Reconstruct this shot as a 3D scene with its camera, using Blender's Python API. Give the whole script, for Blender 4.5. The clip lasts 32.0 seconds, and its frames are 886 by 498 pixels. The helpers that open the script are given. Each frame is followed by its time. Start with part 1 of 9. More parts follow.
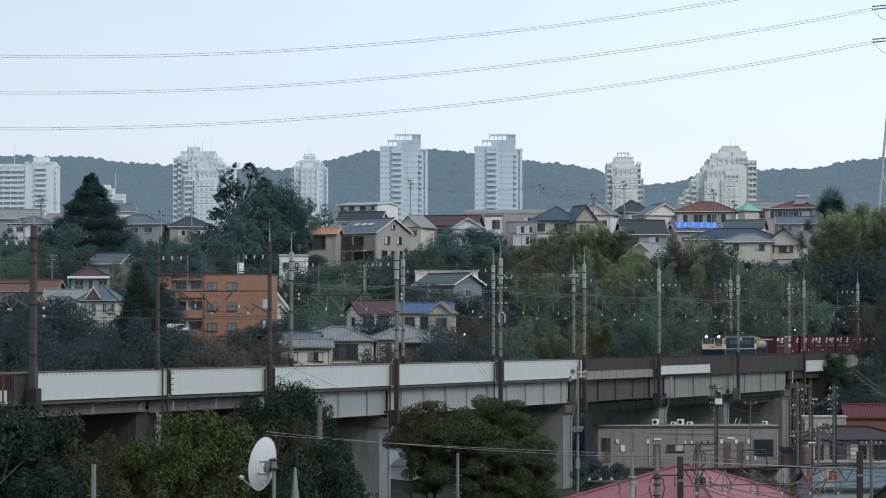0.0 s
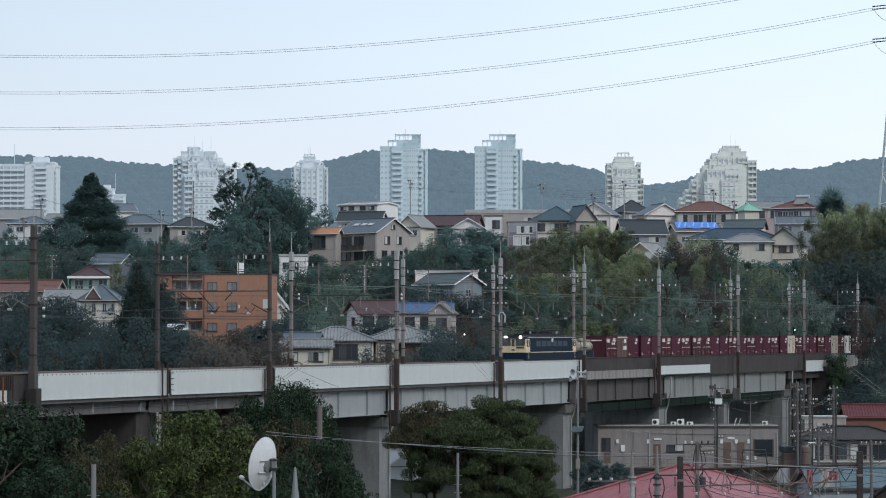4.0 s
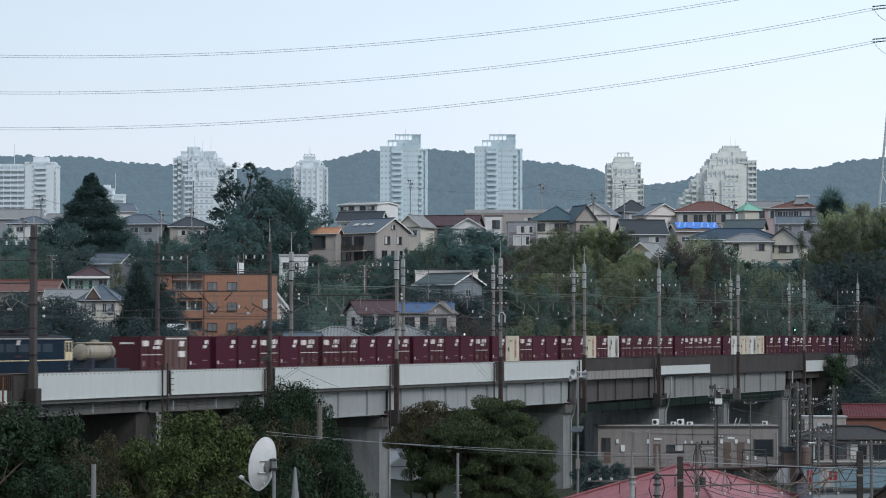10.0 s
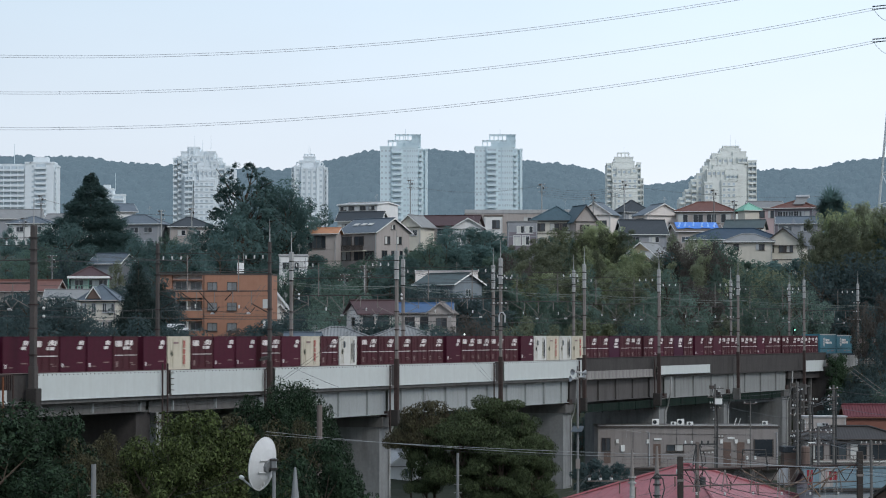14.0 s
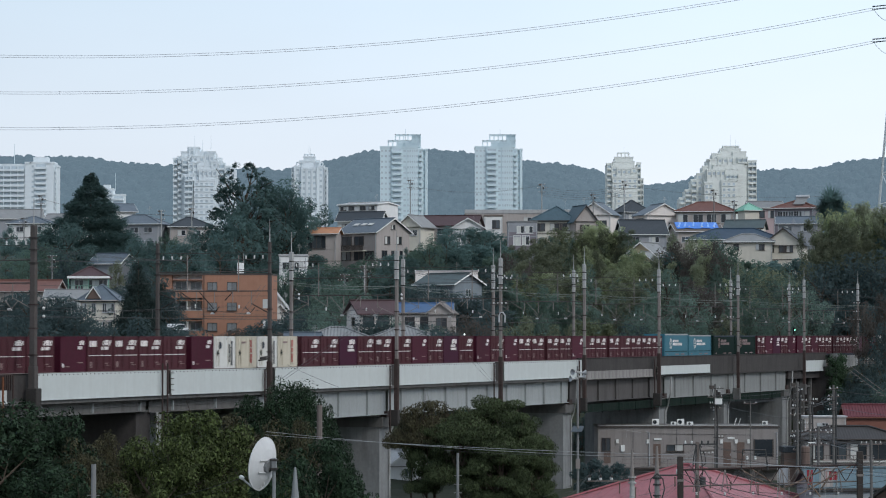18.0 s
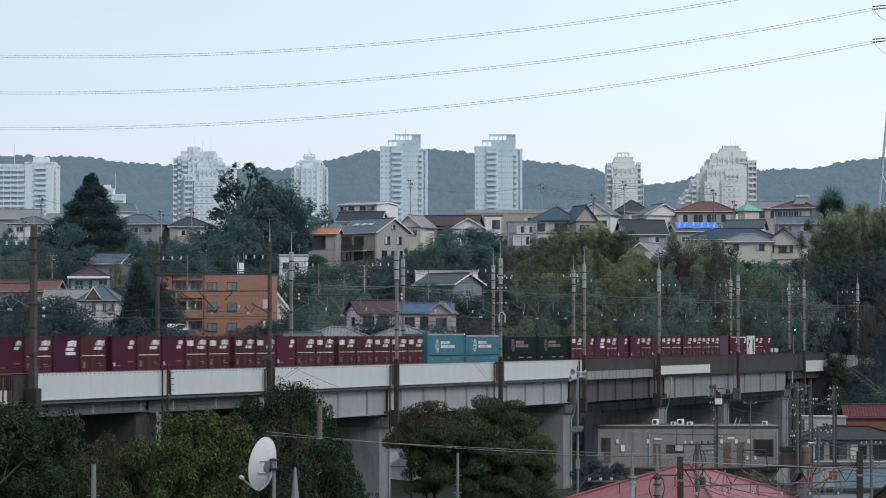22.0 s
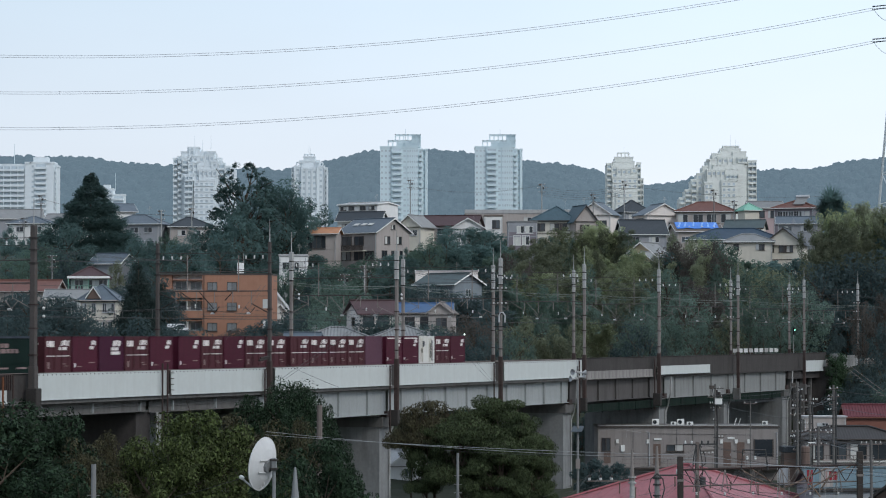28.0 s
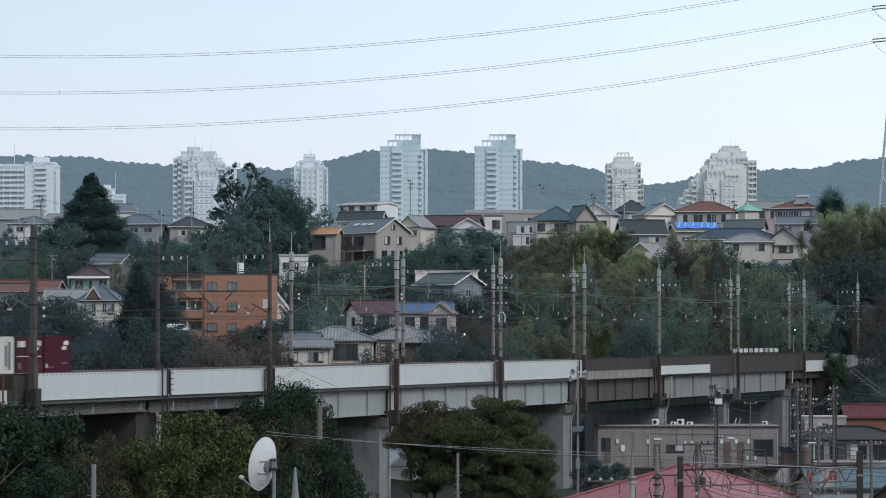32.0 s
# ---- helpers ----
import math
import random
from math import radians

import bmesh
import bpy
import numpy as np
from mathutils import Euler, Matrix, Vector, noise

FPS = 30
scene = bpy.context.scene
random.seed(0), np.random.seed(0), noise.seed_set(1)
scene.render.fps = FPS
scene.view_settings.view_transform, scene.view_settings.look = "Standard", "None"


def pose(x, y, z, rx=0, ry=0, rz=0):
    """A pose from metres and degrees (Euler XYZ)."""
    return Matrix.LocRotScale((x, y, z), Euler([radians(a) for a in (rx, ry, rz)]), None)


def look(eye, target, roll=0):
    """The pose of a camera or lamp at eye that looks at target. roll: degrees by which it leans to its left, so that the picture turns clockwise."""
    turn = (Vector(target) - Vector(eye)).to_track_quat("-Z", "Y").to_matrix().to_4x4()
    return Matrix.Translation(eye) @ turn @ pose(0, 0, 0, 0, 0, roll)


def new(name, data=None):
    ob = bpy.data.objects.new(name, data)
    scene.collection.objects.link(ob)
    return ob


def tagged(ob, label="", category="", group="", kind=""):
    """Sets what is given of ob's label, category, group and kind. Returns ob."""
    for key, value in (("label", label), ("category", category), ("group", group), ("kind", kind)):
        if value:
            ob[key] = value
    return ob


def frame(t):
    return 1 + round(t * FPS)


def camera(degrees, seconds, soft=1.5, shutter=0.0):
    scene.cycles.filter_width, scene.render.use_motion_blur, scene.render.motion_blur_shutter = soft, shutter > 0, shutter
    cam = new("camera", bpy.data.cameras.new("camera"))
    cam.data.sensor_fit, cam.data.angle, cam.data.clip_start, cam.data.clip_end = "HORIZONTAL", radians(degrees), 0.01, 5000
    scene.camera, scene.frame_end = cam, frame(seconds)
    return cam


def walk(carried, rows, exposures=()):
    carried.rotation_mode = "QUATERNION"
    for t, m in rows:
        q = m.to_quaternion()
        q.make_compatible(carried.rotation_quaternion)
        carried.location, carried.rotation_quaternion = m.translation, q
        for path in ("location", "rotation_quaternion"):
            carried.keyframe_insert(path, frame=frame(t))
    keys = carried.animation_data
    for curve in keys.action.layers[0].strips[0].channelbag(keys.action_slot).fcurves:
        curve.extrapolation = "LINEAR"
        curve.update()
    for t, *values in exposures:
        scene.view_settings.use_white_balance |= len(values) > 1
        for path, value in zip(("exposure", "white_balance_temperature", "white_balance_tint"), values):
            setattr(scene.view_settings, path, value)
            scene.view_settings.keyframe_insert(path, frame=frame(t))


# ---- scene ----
cam = camera(17.79, 32.0, soft=1.08, shutter=0.5)
EYE = pose(0, 0, 20, 91.737, 0, 0)
walk(cam, [(0.0, EYE), (32.0, EYE)])

# ---- world and sun: bright overcast late afternoon ----
world = bpy.data.worlds.new("overcast_sky")
scene.world = world
world.use_nodes = True
wn, wl = world.node_tree.nodes, world.node_tree.links
wn.clear()
w_out = wn.new("ShaderNodeOutputWorld")
w_bg = wn.new("ShaderNodeBackground")
w_sky = wn.new("ShaderNodeTexSky")
w_sky.sky_type, w_sky.sun_disc = "NISHITA", False
w_sky.sun_elevation, w_sky.sun_rotation = radians(38), radians(60)
w_sky.dust_density, w_sky.air_density = 3.0, 1.2
w_sc = wn.new("ShaderNodeMix")
w_sc.data_type, w_sc.blend_type = "RGBA", "MULTIPLY"
w_sc.inputs["Factor"].default_value = 1.0
w_sc.inputs["B"].default_value = (0.08, 0.08, 0.08, 1)
wl.new(w_sky.outputs[0], w_sc.inputs["A"])
w_tc = wn.new("ShaderNodeTexCoord")
w_sep = wn.new("ShaderNodeSeparateXYZ")
wl.new(w_tc.outputs["Generated"], w_sep.inputs[0])
w_ramp = wn.new("ShaderNodeValToRGB")
cr = w_ramp.color_ramp
cr.elements[0].position, cr.elements[0].color = 0.0, (0.77, 0.745, 0.80, 1)
cr.elements[1].position, cr.elements[1].color = 0.14, (0.58, 0.725, 0.875, 1)
e = cr.elements.new(0.06)
e.color = (0.685, 0.765, 0.875, 1)
e = cr.elements.new(0.6)
e.color = (0.56, 0.66, 0.80, 1)
wl.new(w_sep.outputs[2], w_ramp.inputs[0])
w_noise = wn.new("ShaderNodeTexNoise")
w_noise.inputs["Scale"].default_value, w_noise.inputs["Detail"].default_value = 5.0, 4
w_map = wn.new("ShaderNodeMapping")
w_map.inputs["Scale"].default_value = (1, 1, 4)
wl.new(w_tc.outputs["Generated"], w_map.inputs[0])
wl.new(w_map.outputs[0], w_noise.inputs[0])
w_cl = wn.new("ShaderNodeMapRange")
w_cl.inputs[3].default_value, w_cl.inputs[4].default_value = 0.93, 1.07
wl.new(w_noise.outputs[0], w_cl.inputs[0])
w_mul = wn.new("ShaderNodeVectorMath")
w_mul.operation = "SCALE"
wl.new(w_ramp.outputs[0], w_mul.inputs[0])
w_az = wn.new("ShaderNodeMapRange")
w_az.interpolation_type = "SMOOTHSTEP"
w_az.inputs[1].default_value, w_az.inputs[2].default_value = -0.40, 0.30
w_az.inputs[3].default_value, w_az.inputs[4].default_value = 0.74, 1.0
wl.new(w_sep.outputs[0], w_az.inputs[0])
w_side = wn.new("ShaderNodeMath")
w_side.operation = "MULTIPLY"
wl.new(w_cl.outputs[0], w_side.inputs[0])
wl.new(w_az.outputs[0], w_side.inputs[1])
wl.new(w_side.outputs[0], w_mul.inputs["Scale"])
w_mix = wn.new("ShaderNodeMix")
w_mix.data_type = "RGBA"
w_mix.inputs["Factor"].default_value = 0.85
wl.new(w_sc.outputs["Result"], w_mix.inputs["A"])
wl.new(w_mul.outputs[0], w_mix.inputs["B"])
wl.new(w_mix.outputs["Result"], w_bg.inputs[0])
w_bg.inputs[1].default_value = 1.0
wl.new(w_bg.outputs[0], w_out.inputs[0])

sun = new("sun", bpy.data.lights.new("sun", "SUN"))
sun.data.energy, sun.data.angle, sun.data.color = 1.0, radians(20), (1.0, 0.97, 0.93)
sun.matrix_world = look((60, -42, 74), (0, 30, 0))
scene.view_settings.exposure = 0.51

# ---- materials ----


def mat(name, col, rough=0.8, var=0.15, scale=3.0, bump=0.0, metal=0.0, stain=0.0, stain_col=(0.05, 0.045, 0.04),
        stretch=(1, 1, 1), island=0.0, rnd=0.0, trans=0.0, fine=12.0, spec=0.22):
    """A surface with grain at two scales, streaky stains, and a shift from piece to piece."""
    m = bpy.data.materials.new(name)
    m.use_nodes = True
    n, l = m.node_tree.nodes, m.node_tree.links
    b = n["Principled BSDF"]
    b.inputs["Roughness"].default_value, b.inputs["Metallic"].default_value = rough, metal
    b.inputs["Specular IOR Level"].default_value = spec
    tc = n.new("ShaderNodeTexCoord")
    mp = n.new("ShaderNodeMapping")
    mp.inputs["Scale"].default_value = stretch
    l.new(tc.outputs["Object"], mp.inputs[0])
    big, small = n.new("ShaderNodeTexNoise"), n.new("ShaderNodeTexNoise")
    big.inputs["Scale"].default_value, big.inputs["Detail"].default_value = scale * 0.22, 5
    small.inputs["Scale"].default_value, small.inputs["Detail"].default_value = scale * fine / 12 * 2, 3
    l.new(mp.outputs[0], big.inputs[0])
    l.new(mp.outputs[0], small.inputs[0])
    add = n.new("ShaderNodeMath")
    add.operation = "ADD"
    l.new(big.outputs[0], add.inputs[0])
    l.new(small.outputs[0], add.inputs[1])
    last = add.outputs[0]
    for amount, node, socket in ((island, "ShaderNodeNewGeometry", "Random Per Island"), (rnd, "ShaderNodeObjectInfo", "Random")):
        if amount:
            src, mm = n.new(node), n.new("ShaderNodeMath")
            mm.operation = "MULTIPLY_ADD"
            mm.inputs[1].default_value = amount
            l.new(src.outputs[socket], mm.inputs[0])
            l.new(last, mm.inputs[2])
            last = mm.outputs[0]
    top = 1.0 + (island + rnd) * 0.5
    rg = n.new("ShaderNodeMapRange")
    rg.inputs[1].default_value, rg.inputs[2].default_value = top - 0.5, top + 0.5
    rg.inputs[3].default_value, rg.inputs[4].default_value = 1 - var, 1 + var
    l.new(last, rg.inputs[0])
    vm = n.new("ShaderNodeVectorMath")
    vm.operation = "SCALE"
    vm.inputs[0].default_value = col
    l.new(rg.outputs[0], vm.inputs["Scale"])
    colour = vm.outputs[0]
    if stain:
        st = n.new("ShaderNodeTexNoise")
        st.inputs["Scale"].default_value, st.inputs["Detail"].default_value = 1.1, 6
        sm = n.new("ShaderNodeMapping")
        sm.inputs["Scale"].default_value = (1.6, 1.6, 0.25)
        l.new(tc.outputs["Object"], sm.inputs[0])
        l.new(sm.outputs[0], st.inputs[0])
        sr = n.new("ShaderNodeMapRange")
        sr.inputs[1].default_value, sr.inputs[2].default_value = 0.48, 0.72
        sr.inputs[3].default_value, sr.inputs[4].default_value = 0, stain
        l.new(st.outputs[0], sr.inputs[0])
        mx = n.new("ShaderNodeMix")
        mx.data_type = "RGBA"
        mx.inputs["B"].default_value = (*stain_col, 1)
        l.new(sr.outputs[0], mx.inputs["Factor"])
        l.new(colour, mx.inputs["A"])
        colour = mx.outputs["Result"]
    l.new(colour, b.inputs["Base Color"])
    if bump:
        bp = n.new("ShaderNodeBump")
        bp.inputs["Strength"].default_value, bp.inputs["Distance"].default_value = bump, 0.05
        l.new(small.outputs[0], bp.inputs["Height"])
        l.new(bp.outputs[0], b.inputs["Normal"])
    if trans:
        b.inputs["Specular IOR Level"].default_value = 0.12
        t = n.new("ShaderNodeBsdfTranslucent")
        l.new(colour, t.inputs[0])
        ms = n.new("ShaderNodeMixShader")
        ms.inputs[0].default_value = trans
        l.new(b.outputs[0], ms.inputs[1])
        l.new(t.outputs[0], ms.inputs[2])
        l.new(ms.outputs[0], n["Material Output"].inputs[0])
    return m


def roof_mat(name, col, pitch=0.3, rough=0.6, var=0.2, relief=1.0):
    """Roof tiles: courses as relief on top of a weathered colour."""
    m = mat(name, col, rough, var, 4, 0.0, stain=0.25, stain_col=tuple(c * 0.55 for c in col))
    n, l = m.node_tree.nodes, m.node_tree.links
    tc, wv = n.new("ShaderNodeTexCoord"), n.new("ShaderNodeTexWave")
    wv.bands_direction, wv.wave_profile = "X", "SIN"
    wv.inputs["Scale"].default_value, wv.inputs["Distortion"].default_value = 0.314 / pitch, 0.3
    bp = n.new("ShaderNodeBump")
    bp.inputs["Strength"].default_value, bp.inputs["Distance"].default_value = min(1.0, 0.35 * relief), 0.03 * relief
    l.new(tc.outputs["Object"], wv.inputs[0])
    l.new(wv.outputs[0], bp.inputs["Height"])
    l.new(bp.outputs[0], n["Principled BSDF"].inputs["Normal"])
    return m


def glow(name, col, strength):
    m = bpy.data.materials.new(name)
    m.use_nodes = True
    b = m.node_tree.nodes["Principled BSDF"]
    b.inputs["Base Color"].default_value = (*col, 1)
    b.inputs["Emission Color"].default_value = (*col, 1)
    b.inputs["Emission Strength"].default_value = strength
    return m


def glass(name, col, rough=0.08):
    m = mat(name, col, rough, 0.25, 1.5, rnd=0.5)
    m.node_tree.nodes["Principled BSDF"].inputs["Specular IOR Level"].default_value = 0.35
    return m


CONCRETE = mat("weathered_concrete", (0.190, 0.194, 0.193), 0.9, 0.2, 2, 0.3, stain=0.5, stain_col=(0.085, 0.08, 0.078))
# dark concrete: grimy on the parapets, elsewhere a colour for under-deck shade
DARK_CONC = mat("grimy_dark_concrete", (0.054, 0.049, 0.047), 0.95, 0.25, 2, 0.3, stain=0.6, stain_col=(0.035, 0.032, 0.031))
PANEL_W = mat("white_barrier_panel", (0.485, 0.512, 0.500), 0.55, 0.05, 1.2, 0.02, stain=0.16, stain_col=(0.36, 0.35, 0.33), rnd=0.02)
GIRDER = mat("grey_girder_paint", (0.285, 0.302, 0.302), 0.6, 0.12, 2, 0.1, stain=0.25, stain_col=(0.10, 0.092, 0.088))
GIRDER_D = mat("sooty_girder_paint", (0.115, 0.112, 0.108), 0.75, 0.2, 2, 0.15, stain=0.6, stain_col=(0.06, 0.052, 0.048))
GIRDER_S = mat("blackened_girder_paint", (0.078, 0.072, 0.070), 0.75, 0.2, 2, 0.15, stain=0.6, stain_col=(0.045, 0.038, 0.036))
GIRDER_M = mat("dusty_girder_paint", (0.205, 0.210, 0.206), 0.65, 0.15, 2, 0.1, stain=0.4, stain_col=(0.10, 0.095, 0.09))
RUST = mat("rusty_steel", (0.050, 0.036, 0.033), 0.9, 0.5, 5, 0.4, stain=0.5, stain_col=(0.06, 0.035, 0.03))
POST_G = mat("galvanised_post", (0.36, 0.36, 0.35), 0.6, 0.2, 4, 0.1, metal=0.2, stain=0.4, stain_col=(0.2, 0.17, 0.15))
POST_B = mat("weathered_brown_post", (0.15, 0.125, 0.115), 0.8, 0.25, 4, 0.2, stain=0.5, stain_col=(0.09, 0.07, 0.06))
MAST = mat("weathered_mast_steel", (0.205, 0.185, 0.172), 0.75, 0.2, 4, 0.15, stain=0.5, stain_col=(0.13, 0.10, 0.09))
WIRE = mat("dull_wire", (0.10, 0.105, 0.11), 0.6, 0.1)
WIRE_PALE = mat("pale_aluminium_wire", (0.30, 0.31, 0.32), 0.5, 0.1)
WIRE_FEED = mat("weathered_feeder_wire", (0.15, 0.165, 0.15), 0.6, 0.1)
WIRE_DARK = mat("dark_wire", (0.05, 0.05, 0.05), 0.7, 0.1)
CERAMIC = mat("white_ceramic_insulator", (0.55, 0.55, 0.54), 0.3, 0.05, spec=0.5)
BALLAST = mat("ballast_stone", (0.17, 0.15, 0.135), 0.95, 0.4, 30, 0.8)
STEEL = mat("worn_rail_steel", (0.22, 0.19, 0.17), 0.4, 0.2, 5, metal=0.8)
GRASS = mat("rough_grass_ground", (0.022, 0.030, 0.016), 0.95, 0.4, 1.2, 0.5, stain=0.5, stain_col=(0.06, 0.05, 0.034))
BARK = mat("bark", (0.07, 0.055, 0.042), 0.95, 0.3, 8, 0.6)
# the ridge's bluish distance haze is put in as emission, not scattered light
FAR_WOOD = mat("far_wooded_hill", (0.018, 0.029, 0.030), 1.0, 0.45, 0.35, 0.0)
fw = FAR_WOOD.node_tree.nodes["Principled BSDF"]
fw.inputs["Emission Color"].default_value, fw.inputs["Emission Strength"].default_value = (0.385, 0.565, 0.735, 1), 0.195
GLASS = glass("window_glass", (0.06, 0.072, 0.082))
GLASS_DK = glass("dark_window_glass", (0.03, 0.036, 0.042))
ALU = mat("window_frame_alu", (0.42, 0.43, 0.44), 0.45, 0.08, metal=0.3)
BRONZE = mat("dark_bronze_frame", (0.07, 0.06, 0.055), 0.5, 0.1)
WHITE = mat("white_paint", (0.72, 0.72, 0.70), 0.6, 0.06, 2, stain=0.15, stain_col=(0.45, 0.44, 0.42))
CURTAIN = mat("pale_curtain", (0.5, 0.5, 0.48), 0.9, 0.1, 6)
# haze is put into the hillside leaf colours: paler and bluer than true
LEAF = {
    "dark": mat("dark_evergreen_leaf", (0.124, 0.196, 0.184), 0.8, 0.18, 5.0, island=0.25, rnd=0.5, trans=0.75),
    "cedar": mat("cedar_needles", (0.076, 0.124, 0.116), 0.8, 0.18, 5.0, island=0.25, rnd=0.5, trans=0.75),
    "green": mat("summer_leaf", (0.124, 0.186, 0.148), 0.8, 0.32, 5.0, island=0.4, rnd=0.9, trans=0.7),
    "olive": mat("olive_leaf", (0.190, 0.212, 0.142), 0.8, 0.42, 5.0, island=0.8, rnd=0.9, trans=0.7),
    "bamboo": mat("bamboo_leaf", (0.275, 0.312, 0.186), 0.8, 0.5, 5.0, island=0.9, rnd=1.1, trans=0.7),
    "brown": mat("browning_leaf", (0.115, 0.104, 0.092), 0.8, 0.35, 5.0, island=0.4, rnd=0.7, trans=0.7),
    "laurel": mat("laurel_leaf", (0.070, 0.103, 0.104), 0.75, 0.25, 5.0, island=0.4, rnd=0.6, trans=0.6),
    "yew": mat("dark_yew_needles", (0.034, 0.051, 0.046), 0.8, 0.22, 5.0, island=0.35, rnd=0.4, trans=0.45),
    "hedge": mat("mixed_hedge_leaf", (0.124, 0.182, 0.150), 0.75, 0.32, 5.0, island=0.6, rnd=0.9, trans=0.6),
    "thicket": mat("bare_brown_thicket", (0.070, 0.062, 0.056), 0.85, 0.5, 5.0, island=0.6, trans=0.35),
    "ivy": mat("ivy_leaf", (0.032, 0.058, 0.030), 0.6, 0.6, 5.0, island=0.8, trans=0.2),
    "camphor": mat("camphor_leaf", (0.022, 0.040, 0.022), 0.7, 0.7, 5.0, island=1.0, trans=0.15),
    "zelkova": mat("zelkova_leaf", (0.050, 0.066, 0.031), 0.7, 0.7, 5.0, island=1.0, trans=0.2),
    "autumn": mat("yellowing_cherry_leaf", (0.058, 0.076, 0.027), 0.7, 0.75, 5.0, island=1.2, trans=0.2),
    "russet": mat("browning_cherry_leaf", (0.060, 0.056, 0.032), 0.7, 0.7, 5.0, island=1.0, trans=0.2),
}

# ---- mesh helpers ----


def mesh_of(name, bm, *mats):
    me = bpy.data.meshes.new(name)
    bm.normal_update()
    bm.to_mesh(me)
    bm.free()
    for m in mats:
        me.materials.append(m)
    return me


def part(name, bm, material, parent, label=""):
    """Links a bmesh (or a ready mesh) as ONE mesh object under a thing or a part."""
    me = bm if isinstance(bm, bpy.types.Mesh) else mesh_of(name, bm, material)
    ob = new(name, me)
    ob.parent = parent
    if label:
        ob["label"] = label
    return ob


def thing(name, m, label, category, group="", kind=""):
    e = new(name)
    e.empty_display_size = 0.3
    e.matrix_world = m
    return tagged(e, label, category, group, kind)


def box(x0, x1, y0, y1, z0, z1, bm=None, bevel=0.0):
    bm = bm or bmesh.new()
    v = [bm.verts.new(p) for p in ((x0, y0, z0), (x1, y0, z0), (x1, y1, z0), (x0, y1, z0), (x0, y0, z1), (x1, y0, z1), (x1, y1, z1), (x0, y1, z1))]
    fs = [bm.faces.new([v[i] for i in q]) for q in ((3, 2, 1, 0), (4, 5, 6, 7), (0, 1, 5, 4), (1, 2, 6, 5), (2, 3, 7, 6), (3, 0, 4, 7))]
    if bevel:
        es = list({ed for f in fs for ed in f.edges})
        bmesh.ops.bevel(bm, geom=es, offset=bevel, segments=1, affect="EDGES")
    return bm


def tube(pts, r, sides=6, bm=None, r_end=None, cap=True):
    """A round bar along a line of points, tapering to r_end."""
    bm = bm or bmesh.new()
    pts = [Vector(p) for p in pts]
    rings = []
    for i, p in enumerate(pts):
        d = (pts[min(i + 1, len(pts) - 1)] - pts[max(i - 1, 0)]).normalized()
        a = d.orthogonal().normalized() if abs(d.z) > 0.95 else d.cross(Vector((0, 0, 1))).normalized()
        b = d.cross(a)
        rr = r + ((r_end - r) * i / (len(pts) - 1) if r_end is not None else 0)
        rings.append([bm.verts.new(p + (a * math.cos(k * math.tau / sides) + b * math.sin(k * math.tau / sides)) * rr) for k in range(sides)])
    for q, s in zip(rings, rings[1:]):
        for k in range(sides):
            bm.faces.new((q[k], q[(k + 1) % sides], s[(k + 1) % sides], s[k]))
    if cap:
        bm.faces.new(list(reversed(rings[0])))
        bm.faces.new(rings[-1])
    return bm


def poly(pts, h, bm=None):
    """A prism: the outline pts (any plane) pushed by the vector h."""
    bm = bm or bmesh.new()
    h = Vector(h)
    a = [bm.verts.new(p) for p in pts]
    b = [bm.verts.new(Vector(p) + h) for p in pts]
    bm.faces.new(list(reversed(a)))
    bm.faces.new(b)
    for i in range(len(a)):
        j = (i + 1) % len(a)
        bm.faces.new((a[i], a[j], b[j], b[i]))
    bmesh.ops.recalc_face_normals(bm, faces=bm.faces[:])
    return bm


def lathe(profile, sides=16, bm=None, m=None):
    """A turned shape about z from (radius, height) pairs."""
    bm = bm or bmesh.new()
    m = m or Matrix()
    rings = [[bm.verts.new(m @ Vector((r * math.cos(k * math.tau / sides), r * math.sin(k * math.tau / sides), z))) for k in range(sides)] for r, z in profile]
    for q, s in zip(rings, rings[1:]):
        for k in range(sides):
            bm.faces.new((q[k], q[(k + 1) % sides], s[(k + 1) % sides], s[k]))
    return bm


# ---- ground ----
TH = radians(68.225)
TC, TS = math.cos(TH), math.sin(TH)
TRACK = Matrix(((TC, -TS, 0, 0), (TS, TC, 0, 265.27), (0, 0, 1, 0), (0, 0, 0, 1)))  # x along the line, y to its far side
RAIL_Z = 16.35
HILL = ((-500, 2), (150, 3), (250, 4), (300, 8), (380, 13.5), (430, 17), (480, 24), (540, 33), (600, 38), (650, 41.5), (720, 44), (900, 50), (1300, 66), (1700, 74), (2100, 84), (2700, 120), (5000, 120))


def smooth(x, a, b):
    t = min(1, max(0, (x - a) / (b - a)))
    return t * t * (3 - 2 * t)


def ground_z(x, y):
    z = float(np.interp(y, [p[0] for p in HILL], [p[1] for p in HILL]))
    q = -x * TS + (y - 265.27) * TC
    u = x * TC + (y - 265.27) * TS
    if u < 330:
        z = 4 + (z - 4) * smooth(q, 9, 32) if z > 4 else z
    bank = smooth(u, 136, 146)
    if bank:
        flat = 15.7 - 11 * smooth(-q, 5, 22)
        cut = flat + (max(z, 15.7) - flat) * smooth(q, 9, 20)
        z += (cut - z) * bank
    return z


